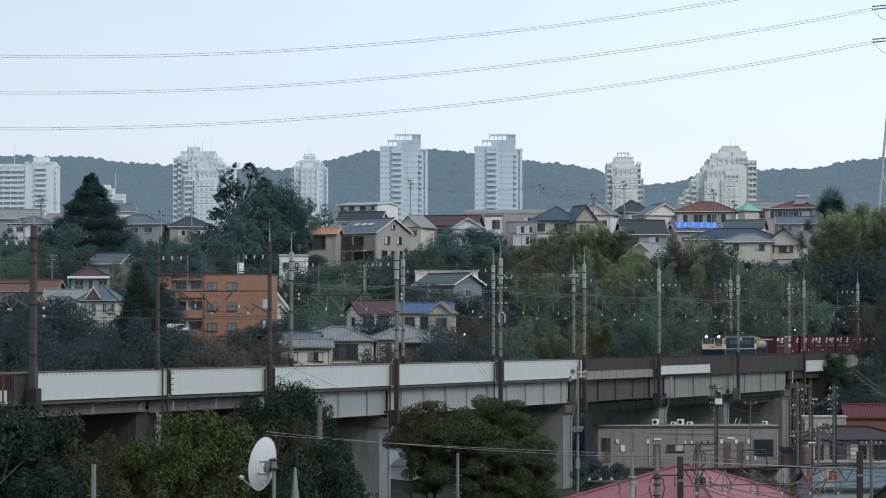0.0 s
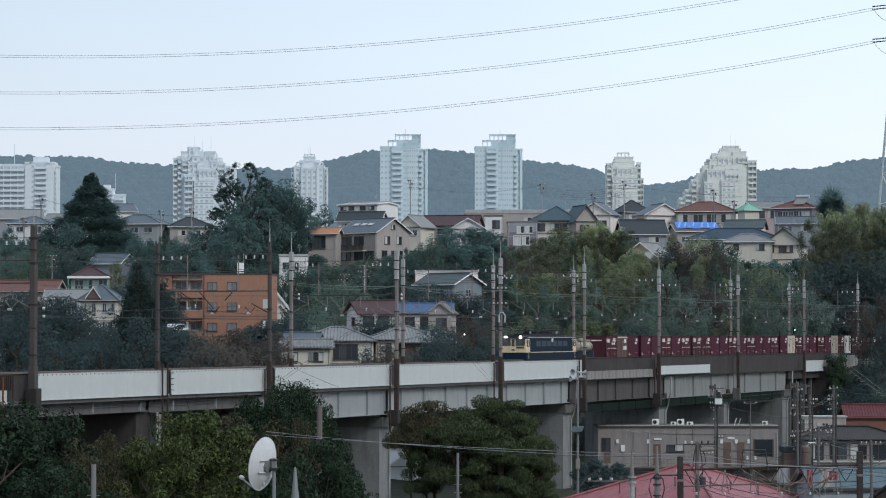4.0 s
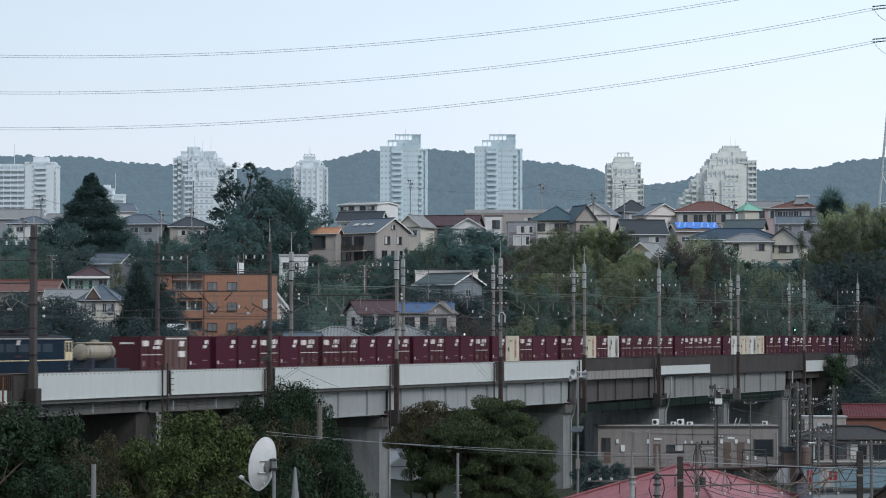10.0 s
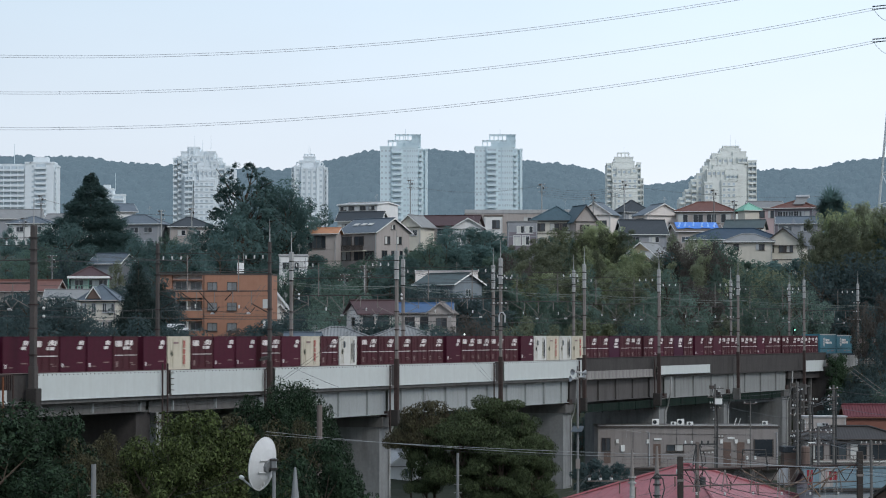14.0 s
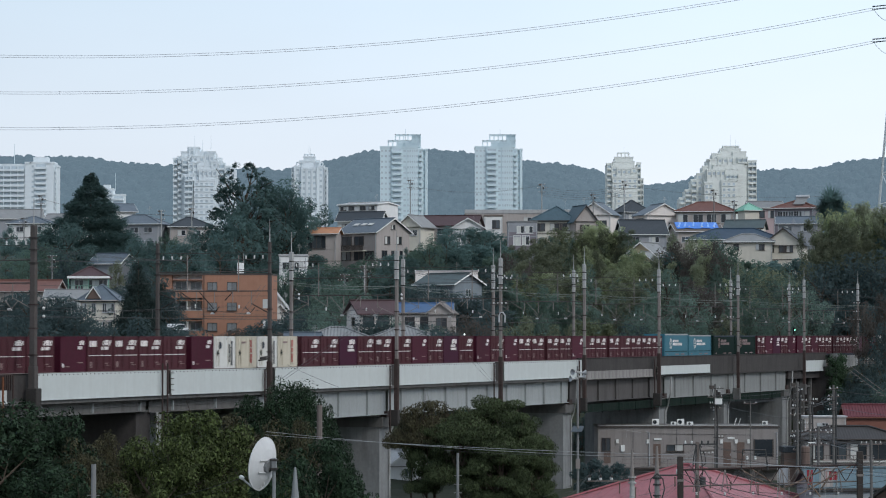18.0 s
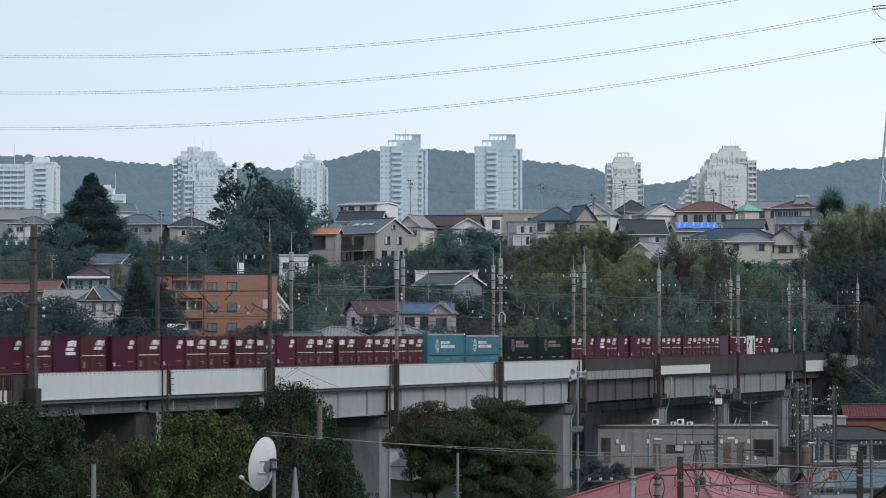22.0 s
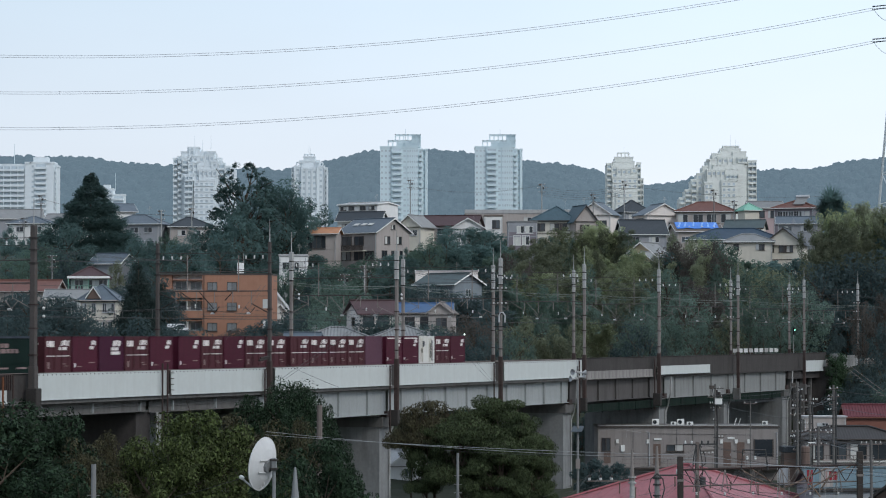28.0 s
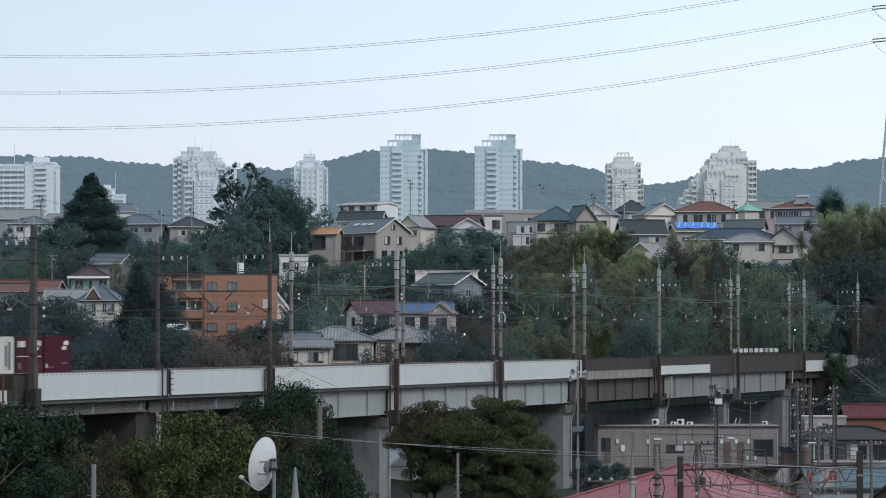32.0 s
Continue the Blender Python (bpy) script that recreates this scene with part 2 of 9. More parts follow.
gx = sorted({*range(-3600, -200, 400), *range(-200, 260, 8), *range(260, 3700, 400)})
gy = sorted({*range(-400, 150, 50), *range(150, 720, 8), *range(720, 1500, 60), *range(1500, 5000, 350)})
gv = [(x, y, ground_z(x, y) + 0.25 * noise.noise((x * 0.05, y * 0.05, 0))) for y in gy for x in gx]
gf = [(j * len(gx) + i, j * len(gx) + i + 1, (j + 1) * len(gx) + i + 1, (j + 1) * len(gx) + i) for j in range(len(gy) - 1) for i in range(len(gx) - 1)]
gm = bpy.data.meshes.new("ground")
gm.from_pydata(gv, [], gf)
gm.materials.append(GRASS)
tagged(new("ground", gm), "rough grassy ground rising into a hillside", "ground", kind="structure")

# wooded ridge closing the view, crowns as relief
RIDGE = ((-800, 140), (-357, 144), (-284, 143), (-257, 139), (-220, 136), (-138, 133), (-125, 133), (-93, 140), (-65, 147), (-40, 149), (0, 148), (21, 146), (66, 140), (98, 137), (121, 133), (132, 128), (162, 121), (185, 123), (207, 129), (253, 133), (294, 134), (326, 139), (353, 144), (800, 158))
hx = np.concatenate((np.arange(-620, -420, 8.0), np.arange(-420, 420, 1.5), np.arange(420, 621, 8.0)))
hv, rows = [], 100
for j in range(rows):
    f = j / (rows - 1)
    y = 1950 + 330 * f
    for x in hx:
        crest = float(np.interp(x, [p[0] for p in RIDGE], [p[1] for p in RIDGE])) + 20
        near = noise.voronoi((x / 6.2, y / 9.0, 0.0))
        size = 0.7 + 0.6 * (near[1][0].z % 1.0)
        dome = math.sqrt(max(0.0, 1 - (near[0][0] / 0.85) ** 2)) * 4.4 * size
        bump = dome + noise.noise((x / 1.9, y / 2.6, 5)) * 1.5 + noise.noise((x / 26, y / 30, 9)) * 2.0 - 3.4
        hv.append((x, y, 58 + (crest - 60) * math.sin(f * math.pi / 2) ** 0.85 + bump))
n = len(hx)
hf = [(j * n + i, j * n + i + 1, (j + 1) * n + i + 1, (j + 1) * n + i) for j in range(rows - 1) for i in range(n - 1)]
hm = bpy.data.meshes.new("wooded_ridge")
hm.from_pydata(hv, [], hf)
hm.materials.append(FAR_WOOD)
tagged(new("backdrop_wooded_ridge", hm), "long wooded ridge, blue-green with distance", "hill", kind="structure")


def ridge_z(x, f):
    crest = float(np.interp(x, [p[0] for p in RIDGE], [p[1] for p in RIDGE])) + 20
    return 58 + (crest - 60) * math.sin(f * math.pi / 2) ** 0.85

# ---- viaduct ----
viaduct = thing("railway_viaduct", TRACK, "double-track steel railway viaduct on concrete piers with white noise panels", "viaduct", kind="structure")
U0, U1 = -130.0, 141.0
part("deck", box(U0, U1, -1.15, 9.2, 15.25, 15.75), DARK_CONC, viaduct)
part("ballast_bed", box(U0, 330, -0.6, 8.2, 15.4, 16.05), BALLAST, viaduct)
for q in (0.7, 1.77, 4.7, 5.77):
    part("rail", box(U0, 330, q - 0.035, q + 0.035, 16.18, 16.35), STEEL, viaduct)
bm = bmesh.new()
for k in range(150):
    for q in (0.13, 4.13):
        box(-80.12 + k * 1.3, -79.88 + k * 1.3, q, q + 2.2, 16.0, 16.18, bm)
part("sleepers", bm, CONCRETE, viaduct)["kind"] = "stuff"
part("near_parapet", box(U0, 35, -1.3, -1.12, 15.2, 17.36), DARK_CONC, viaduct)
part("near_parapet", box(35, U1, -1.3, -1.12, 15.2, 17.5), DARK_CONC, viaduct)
# dark band painted in for the shadow line below the white panels
part("drip_band", box(U0, 35, -1.38, -1.3, 15.26, 15.52), GIRDER_D, viaduct)
part("far_parapet", box(U0, 168, 9.2, 9.4, 15.2, 17.16), POST_B, viaduct)
part("coping", box(U0, 35, -1.4, -1.05, 17.36, 17.41, bevel=0.02), POST_B, viaduct)
part("far_coping", box(U0, 168, 9.1, 9.5, 17.16, 17.24, bevel=0.02), POST_B, viaduct)
part("cable_duct", box(U0, 141, -0.95, -0.7, 17.30, 17.40, bevel=0.02), POST_G, viaduct, "grey cable duct along the parapet")
part("coping", box(35, U1, -1.38, -1.05, 17.5, 17.56, bevel=0.02), DARK_CONC, viaduct)

# white panels hung outside the parapet, bay by bay
panel_mesh = {}
fence_bar = mesh_of("fence_bar", box(-0.05, 0.05, -1.5, -1.44, 16.3, 17.3), RUST)


def panel(u, width, z0, z1, m=PANEL_W):
    key = (round(width, 2), z0, z1, m.name)
    if key not in panel_mesh:
        bm = box(0.002, width - 0.002, -1.50, -1.44, z0, z1)
        box(0.0, width, -1.56, -1.44, z0 - 0.09, z0, bm)
        panel_mesh[key] = mesh_of("noise_panel", bm, m)
    part("noise_panel", panel_mesh[key], None, viaduct).location.x = u


for a, b in ((-78.29, -58.67), (-58.21, -41.74), (-40.05, -16.05), (-14.11, 9.88), (12.37, 35.58)):
    count = max(1, round((b - a) / 6.0))
    for k in range(count):
        panel(a + k * (b - a) / count, (b - a) / count, 15.62, 17.36)
for k in range(20):
    panel(-122 + k * 2.0, 2.0, 15.5, 16.3)
for k in range(120):
    part("fence_bar", fence_bar, None, viaduct).location.x = -110 + k * 0.24
part("fence_rail", box(-112, -81.2, -1.5, -1.44, 17.3, 17.38), RUST, viaduct)
bm = bmesh.new()
for k in range(190):
    lathe([(0.045, 0), (0.045, 0.03), (0.001, 0.03)], 6, bm, Matrix.Translation((-79 + k * 0.6, -1.51, 17.26)) @ Matrix.Rotation(radians(90), 4, "X"))
part("bolt_heads", bm, RUST, viaduct)["kind"] = "stuff"
GREY_PANEL = mat("soiled_grey_panel", (0.235, 0.22, 0.21), 0.8, 0.2, 3, 0.1, stain=0.6, stain_col=(0.11, 0.10, 0.095), rnd=0.2)
for k in range(10):
    panel(36.2 + k * 2.4, 2.4, 15.35, 16.15, GREY_PANEL)
for k in range(9):
    panel(62.0 + k * 2.35, 2.35, 15.55, 16.45)
for k in range(5):
    panel(128.2 + k * 2.4, 2.4, 15.1, 16.5)

# girders, span by span, with stiffeners and flanges
for a, b, zb, step in ((-130, -80.5, 14.4, 7.2), (-80, -60.9, 14.4, 7.2), (-60.4, -42.2, 14.3, 7.2), (-41.6, -15.6, 13.0, 6.2), (-15.0, 33.2, 12.95, 5.4), (33.8, 66.4, 12.9, 6.0), (67.0, 121.0, 12.7, 7.5)):
    for q0 in (-0.75, 2.6, 5.6, 8.8):
        g = part("girder", box(a, b, q0 - 0.02, q0 + 0.02, zb + 0.03, 15.25), GIRDER_D if a < -42 else GIRDER_S if 33 < a < 60 else GIRDER_M if a > 60 else GIRDER, viaduct)
        if q0 < 0:
            bm = box(a, b, q0 - 0.25, q0 + 0.25, zb - 0.02, zb + 0.04)
            box(a, b, q0 - 0.25, q0 + 0.25, 15.12, 15.2, bm)
            if zb > 14:
                box(a, b, q0 - 0.08, q0, zb + 0.4, zb + 0.46, bm)
            part("flange", bm, GIRDER_D if zb > 14 else GIRDER_S if 33 < a < 60 else GIRDER_M if a > 60 else GIRDER, g)
            k = a + step * 0.5
            while k < b:
                part("stiffener", box(k - 0.05, k + 0.05, q0 - 0.22, q0 - 0.02, zb + 0.04, 15.12), GIRDER_S if 33 < a < 60 else GIRDER_M if a > 60 else GIRDER, g)
                k += step
# coloured dark to imitate the shaded opening at the end of the viaduct
part("abutment_span", box(121.6, 141, -1.0, 9, 14.1, 15.2), DARK_CONC, viaduct)
for u in (124.5, 127.5, 131.5, 135.5):
    part("trestle_leg", box(u - 0.22, u + 0.22, -0.6, -0.1, 3, 14.1, bevel=0.03), GIRDER_D, viaduct, "soot-stained steel trestle leg")
for z in (6.5, 10.0, 12.8):
    part("trestle_tie", box(124.5, 135.5, -0.45, -0.25, z, z + 0.25), GIRDER_D, viaduct)

for u, w in ((-60.0, 0.07), (-59.2, 0.07)):
    part("downpipe", tube([(u, -1.7, 17.9), (u, -1.7, 9.0)], w, 6), RUST, viaduct, "rusty downpipe")
for k in range(5):
    part("ladder_rung", tube([(-59.2, -1.72, 17.2 - k * 0.42), (-58.0, -1.62, 17.16 - k * 0.42)], 0.03, 5), RUST, viaduct)
RUST_O = mat("orange_rust", (0.15, 0.062, 0.034), 0.9, 0.4, 5, 0.3, stain=0.5, stain_col=(0.06, 0.035, 0.03))
for u, lo in ((-83.6, 12.4), (-84.3, 12.0), (-83.0, 13.0)):
    part("downpipe", tube([(u, -1.8, 17.2), (u, -1.8, lo)], 0.075, 6), RUST_O, viaduct, "orange-rusted downpipe")
for u in (-81.6, 60.2, 34.1, 8.9, -16.9, -42.5):
    part("downpipe", tube([(u, -1.75, 17.3), (u, -1.75, 11.5)], 0.07, 6), RUST, viaduct, "rusty downpipe")

for k, u in enumerate((-60.5, -60.1, -59.7)):
    part("service_pipe", tube([(u, -1.5, 14.3), (u, -1.5, 11.2 + 0.4 * k)], 0.09, 6), POST_G, viaduct, "pale service pipe beside the pier")
part("pipe_collar", box(-60.8, -59.4, -1.62, -1.38, 13.5, 13.65), RUST, viaduct)
# piers
for u, lo, thick in ((-61, 2, 2.2), (-42, 2, 2.2), (-15.4, 2, 2.4), (33.5, 2, 2.6), (66.7, 2, 2.6), (93.07, 2, 2.0), (121.3, 2, 2.6), (-100, 2, 2.4)):
    top = 12.75 if u > -30 else 13.7
    bm = poly([(u - thick / 2, -0.6, lo), (u + thick / 2, -0.6, lo), (u + thick / 2, 8.4, lo), (u - thick / 2, 8.4, lo)], (0, 0, top - 0.9 - lo))
    # piers beyond -50 are coloured dark to imitate the gloom below the deck
    pier = part("pier", bm, DARK_CONC if u < -50 else CONCRETE, viaduct)
    if u < -50:
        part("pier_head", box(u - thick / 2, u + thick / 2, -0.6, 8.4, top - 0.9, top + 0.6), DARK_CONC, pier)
        continue
    part("pier_cap", poly([(u - thick / 2 - 0.1, -0.9, top - 0.9), (u + thick / 2 + 0.1, -0.9, top - 0.9), (u + thick / 2 + 0.1, 9.2, top - 0.9), (u - thick / 2 - 0.1, 9.2, top - 0.9)], (0, 0, 0.9)), GIRDER_D, pier)
    part("bearing", box(u - 0.5, u + 0.5, -1.0, -0.4, top, top + 0.5), RUST, pier)
    part("drain_pipe", tube([(u + thick / 2 - 0.4, -0.72, lo), (u + thick / 2 - 0.4, -0.72, top - 1.6), (u + thick / 2 - 0.4, -1.0, top - 1.0), (u + 0.2, -1.55, top + 0.6), (u + 0.2, -1.62, 15.2)], 0.09), POST_G, pier)
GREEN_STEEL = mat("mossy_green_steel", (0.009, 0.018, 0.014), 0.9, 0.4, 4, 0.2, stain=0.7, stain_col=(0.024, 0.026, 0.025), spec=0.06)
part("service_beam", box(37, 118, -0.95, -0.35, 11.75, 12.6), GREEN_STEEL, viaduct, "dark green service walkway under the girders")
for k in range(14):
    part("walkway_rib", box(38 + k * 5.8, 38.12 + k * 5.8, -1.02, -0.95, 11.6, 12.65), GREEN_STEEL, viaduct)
# dark colour again in place of the opening's shade
part("abutment", box(138.5, 146, -2.4, 10.4, 3, 15.6), DARK_CONC, viaduct)

# ---- portals over the tracks ----
MAST_D = mat("dark_brown_mast_steel", (0.072, 0.064, 0.061), 0.8, 0.25, 4, 0.2, stain=0.5, stain_col=(0.10, 0.078, 0.068))
BLACK_STEEL = mat("sooty_clamp_steel", (0.04, 0.036, 0.034), 0.85, 0.3, 4, 0.2)
PORTALS = (-79.4, -42.2, -16.5, 9.5, 34.4, 60.4, 93.1, 125.5, 156.3)
for i, u in enumerate(PORTALS):
    thick = 0.27 if i else 0.4
    g = thing("catenary_portal", TRACK @ Matrix.Translation((u, 0, 0)), "steel catenary portal standing astride both tracks on the viaduct", "railway mast", "catenary portals")
    near_q = -2.2 if i > 1 else -2.0
    for q in (near_q, 8.0):
        lo = 12.2 if q < 0 else 15.75
        lo = 15.4 if u > 130 else lo
        h = thick / 2
        mastm = MAST_D if i < 2 else POST_G
        up = 24.8
        col = part("mast", box(-h, h, q - h, q + h, 17.9, up, bevel=0.03), MAST_D if i < 2 else MAST, g)
        if q < 0 and u < 130:
            part("clamp", box(-h - 0.16, h + 0.16, q - h - 0.1, q + h + 0.5, 12.0, 13.4, bevel=0.03), BLACK_STEEL if i < 6 else GIRDER_D, col)
        part("mast_foot", box(-h - 0.05, h + 0.05, q - h - 0.05, q + h + 0.05, lo, 17.9, bevel=0.02), RUST if i else MAST_D, col)
        hw = h + (0.03 if i > 1 else -0.02)
        part("mast_head", box(-hw, hw, q - hw, q + hw, up, 27.4, bevel=0.03), mastm, col)
        part("lightning_rod", tube([(0, q, 27.4), (0, q, 29.2)], 0.05, 5, r_end=0.02), POST_G, col)
        for z in (18.6, 20.4, 22.0, 24.8, 25.7, 26.5):
            part("band", box(-h - 0.05, h + 0.05, q - h - 0.05, q + h + 0.05, z, z + 0.09), RUST if z < 24.8 else BLACK_STEEL, col)
    for z, r in ((23.5, 0.05), (25.05, 0.045 if i < 3 else 0.025), (26.55, 0.025)):
        part("beam", tube([(0, near_q, z), (0, 8, z)], r, 6), MAST_D, g)
    arm_m = BLACK_STEEL if i == 1 else MAST
    # braces and drop posts hung from the lower beam: (q, z) to (q, z)
    for q0, z0, q1, z1 in ((7.85, 22.0, 6.4, 22.75), (7.85, 23.35, 6.4, 22.8), (5.95, 23.45, 4.55, 22.55), (4.25, 23.45, 2.95, 22.1), (1.95, 22.75, 1.3, 23.4), (-0.4, 22.5, near_q, 21.7)):
        part("brace", tube([(0, q0, z0), (0, q1, z1)], 0.045 if i == 1 else 0.032, 5), arm_m, g)
    for q, lo in ((6.35, 22.55), (4.5, 22.5), (2.9, 22.3), (1.26, 22.5), (-0.38, 22.4)):
        part("drop_post", tube([(0, q, 23.5), (0, q, lo)], 0.038, 5), MAST, g)
    for q, z in ((4.6, 22.15), (0.7, 22.1)):
        part("insulator", lathe([(0.03, 0), (0.08, 0.05), (0.04, 0.1), (0.085, 0.2), (0.03, 0.3)], 8, None, Matrix.Translation((0, q, z))), CERAMIC, g)
    for q, reach in ((2.9, 2.3), (-0.3, 1.2)):
        c = part("hanger", tube([(0, q + 0.45, 22.25), (0, q, 21.75), (0, q - 0.45, 22.25)], 0.034, 5), arm_m, g)
        part("steady_arm", tube([(0.3, q + 1.4, 21.66), (0.3, q + 1.4 - reach, 21.66)], 0.022, 5), MAST, c)
        part("insulator", tube([(0.1, q + 0.35, 21.72), (0.1, q + 0.05, 21.72)], 0.075, 8), CERAMIC, c)
    for q in (-1.4, -0.65, 0.1, 5.9, 6.7, 7.5):
        hold = part("hook", tube([(0, q, 26.55), (0, q, 26.35)], 0.02, 4), MAST_D, g)
        part("insulator", lathe([(0.02, 0.06), (0.07, 0.02), (0.04, 0), (0.08, -0.08), (0.04, -0.1), (0.085, -0.2), (0.02, -0.22)], 8, None, Matrix.Translation((0, q, 26.3))), CERAMIC, hold)
    # short arms with white post insulators beside some masts
    for where, q, z, count in ((3, -2.9, 25.45, 3), (3, -2.2, 24.5, 4), (3, -2.2, 23.05, 4), (7, 8.0, 25.4, 3), (7, 8.0, 23.6, 2), (7, 8.0, 22.4, 3), (8, -2.1, 24.6, 3), (8, -2.1, 23.4, 3), (8, -2.1, 22.2, 3)):
        if where == i:
            arm = part("insulator_arm", tube([(0, q - 0.28 * count, z - 0.1), (0, q + 0.28 * count, z - 0.1)], 0.03, 5), MAST_D, g)
            for k in range(count):
                part("post_insulator", lathe([(0.03, 0), (0.085, 0.03), (0.05, 0.07), (0.085, 0.11), (0.03, 0.16)], 8, None, Matrix.Translation((-0.22, q + (k - (count - 1) / 2) * 0.42, z - 0.05))), CERAMIC, arm)
    if i == 3:
        part("cable_head", tube([(-0.3, -2.75, 21.2), (-0.3, -2.75, 21.9), (-0.3, -2.55, 22.15), (-0.3, -2.3, 22.15), (-0.3, -2.15, 21.9), (-0.3, -2.15, 21.2)], 0.07, 6), ALU, g, "pale looped cable head on the mast")
        part("switch_arm", tube([(-0.3, -3.1, 20.75), (-0.3, -1.6, 20.8)], 0.05, 6), BLACK_STEEL, g)
    for where, a, q, z in ((0, 1.2, -2.1, 21.25), (0, 1.2, -2.1, 21.8), (2, 0.9, -2.3, 23.2), (2, 0.9, -2.3, 23.55), (2, 0.2, 7.35, 23.25), (2, 0.2, 7.35, 23.6)):
        if where == i:
            part("drum_insulator", lathe([(0.02, -0.1), (0.06, -0.09), (0.11, -0.03), (0.11, 0.03), (0.06, 0.09), (0.02, 0.1)], 12, None, Matrix.Translation((a, q, z)) @ Matrix.Rotation(radians(90), 4, "X")), CERAMIC, g, "white drum insulator")
    if i == 2:
        part("insulator_stay", tube([(0, -2.2, 23.9), (0.9, -2.25, 23.55), (0.9, -2.25, 23.2), (0, -2.2, 22.9)], 0.02, 4), BLACK_STEEL, g)
        part("insulator_stay", tube([(0, 8, 23.9), (0.2, 7.4, 23.6), (0.2, 7.4, 23.25), (0, 8, 22.9)], 0.02, 4), BLACK_STEEL, g)
    if i == 0:
        part("clamp_box", box(-0.38, 0.38, -2.45, -1.6, 14.9, 16.4, bevel=0.04), BLACK_STEEL, g, "sooty clamp box round the mast")
        part("insulator_stay", tube([(0, -2.0, 22.2), (1.2, -2.05, 21.8), (1.2, -2.05, 21.2), (0, -2.0, 20.9)], 0.022, 4), BLACK_STEEL, g)
    if i == 1:
        for z, a in ((18.28, 0.0), (18.08, 0.25)):
            part("arrester", tube([(-0.5 - a, -2.1, z), (-2.1 - a, -2.2, z - 0.1)], 0.075, 7), BLACK_STEEL, g, "sooty horizontal arrester")
        part("arrester_arm", tube([(0, -2.0, 18.15), (-2.2, -2.15, 18.1)], 0.03, 5), BLACK_STEEL, g)
    for q in (0.75, 5.32):
        part("feeder_post", tube([(0, q, 23.4), (0, q, 26.4)], 0.05, 5), MAST, g)

# wires along the line, sagging between portals
def span_wire(name, us, q, z, sag, r, material, label):
    pts = [(us[0], q, z)]
    for a, b in zip(us, us[1:]):
        pts += [(a + (b - a) * k / 6, q, z - sag * 4 * (k / 6) * (1 - k / 6)) for k in range(1, 7)]
    bm = tube(pts, r, 4)
    ob = new(name, mesh_of(name, bm, material))
    ob.matrix_world = TRACK
    return tagged(ob, label, "wire", "overhead line wires")


WU = (-125, *PORTALS, 190)
for q in (1.23, 5.23):
    span_wire("contact_wire", WU, q, 21.3, 0.02, 0.013, WIRE_DARK, "thin dark contact wire over the track")
    span_wire("messenger_wire", WU, q, 22.3, 0.55, 0.014, WIRE_DARK, "sagging messenger wire over the track")
for q, z in ((-1.4, 26.05), (-0.65, 26.05), (0.1, 26.05), (6.7, 26.05), (7.5, 26.05), (8.1, 24.2)):
    span_wire("feeder_wire", WU, q, z, 0.5, 0.011, WIRE_DARK, "thin dark feeder wire strung from portal to portal")
for sag in (0.22, 0.5):
    span_wire("feeder_wire", (*PORTALS[1:], 190), -2.35, 24.3, sag, 0.02, WIRE_FEED, "pale stout feeder wire strung from mast to mast")
# droppers between the messenger and the contact wire
for q in (1.23, 5.23):
    for a, b in zip(WU, WU[1:]):
        n = max(2, round((b - a) / 6))
        for k in range(1, n):
            f = k / n
            d = new("dropper_wire", mesh_of("dropper_wire", tube([(a + (b - a) * f, q, 21.3), (a + (b - a) * f, q, 22.3 - 0.55 * 4 * f * (1 - f))], 0.012, 4), WIRE))
            d.matrix_world = TRACK
            tagged(d, "short dropper wire between messenger and contact wire", "wire", "dropper wires")

# ---- the freight train ----
MAROON = mat("maroon_container_paint", (0.062, 0.012, 0.024), 0.55, 0.18, 2, 0.05, stain=0.35, stain_col=(0.045, 0.013, 0.018), rnd=0.6, spec=0.07)
BROWNRED = mat("faded_red_brown_paint", (0.070, 0.024, 0.030), 0.6, 0.15, 2, 0.05, stain=0.4, stain_col=(0.055, 0.023, 0.026), rnd=0.3, spec=0.07)
PLUM = mat("dark_plum_paint", (0.049, 0.011, 0.027), 0.55, 0.15, 2, 0.05, rnd=0.4, spec=0.07)
LILAC = mat("dusty_lilac_paint", (0.105, 0.050, 0.072), 0.6, 0.15, 2, 0.05, spec=0.07)
CREAM_C = mat("cream_container_paint", (0.52, 0.475, 0.385), 0.55, 0.1, 2, 0.05, stain=0.4, stain_col=(0.33, 0.27, 0.19), rnd=0.4, spec=0.07)
WHITE_C = mat("off_white_container_paint", (0.58, 0.575, 0.545), 0.55, 0.1, 2, 0.05, stain=0.4, stain_col=(0.36, 0.32, 0.27), rnd=0.4, spec=0.07)
MARK = mat("white_marking", (0.66, 0.62, 0.60), 0.6, 0.15, 6, stain=0.4, stain_col=(0.30, 0.22, 0.21), rnd=0.4, spec=0.07)
MARK_DIM = mat("worn_grey_marking", (0.23, 0.165, 0.16), 0.7, 0.2, 6, rnd=0.4, spec=0.07)
MARK_O = mat("red_marking", (0.34, 0.085, 0.075), 0.6, 0.15, 6, spec=0.07)
BLUE_C = mat("sky_blue_container_paint", (0.043, 0.142, 0.186), 0.5, 0.1, 2, stain=0.2, stain_col=(0.04, 0.1, 0.14), spec=0.07)
GREEN_C = mat("blackish_green_container_paint", (0.008, 0.019, 0.016), 0.8, 0.15, 2, spec=0.07)
SILVER = mat("dull_silver_brown_paint", (0.115, 0.070, 0.066), 0.5, 0.15, 3, rnd=0.2, spec=0.07)
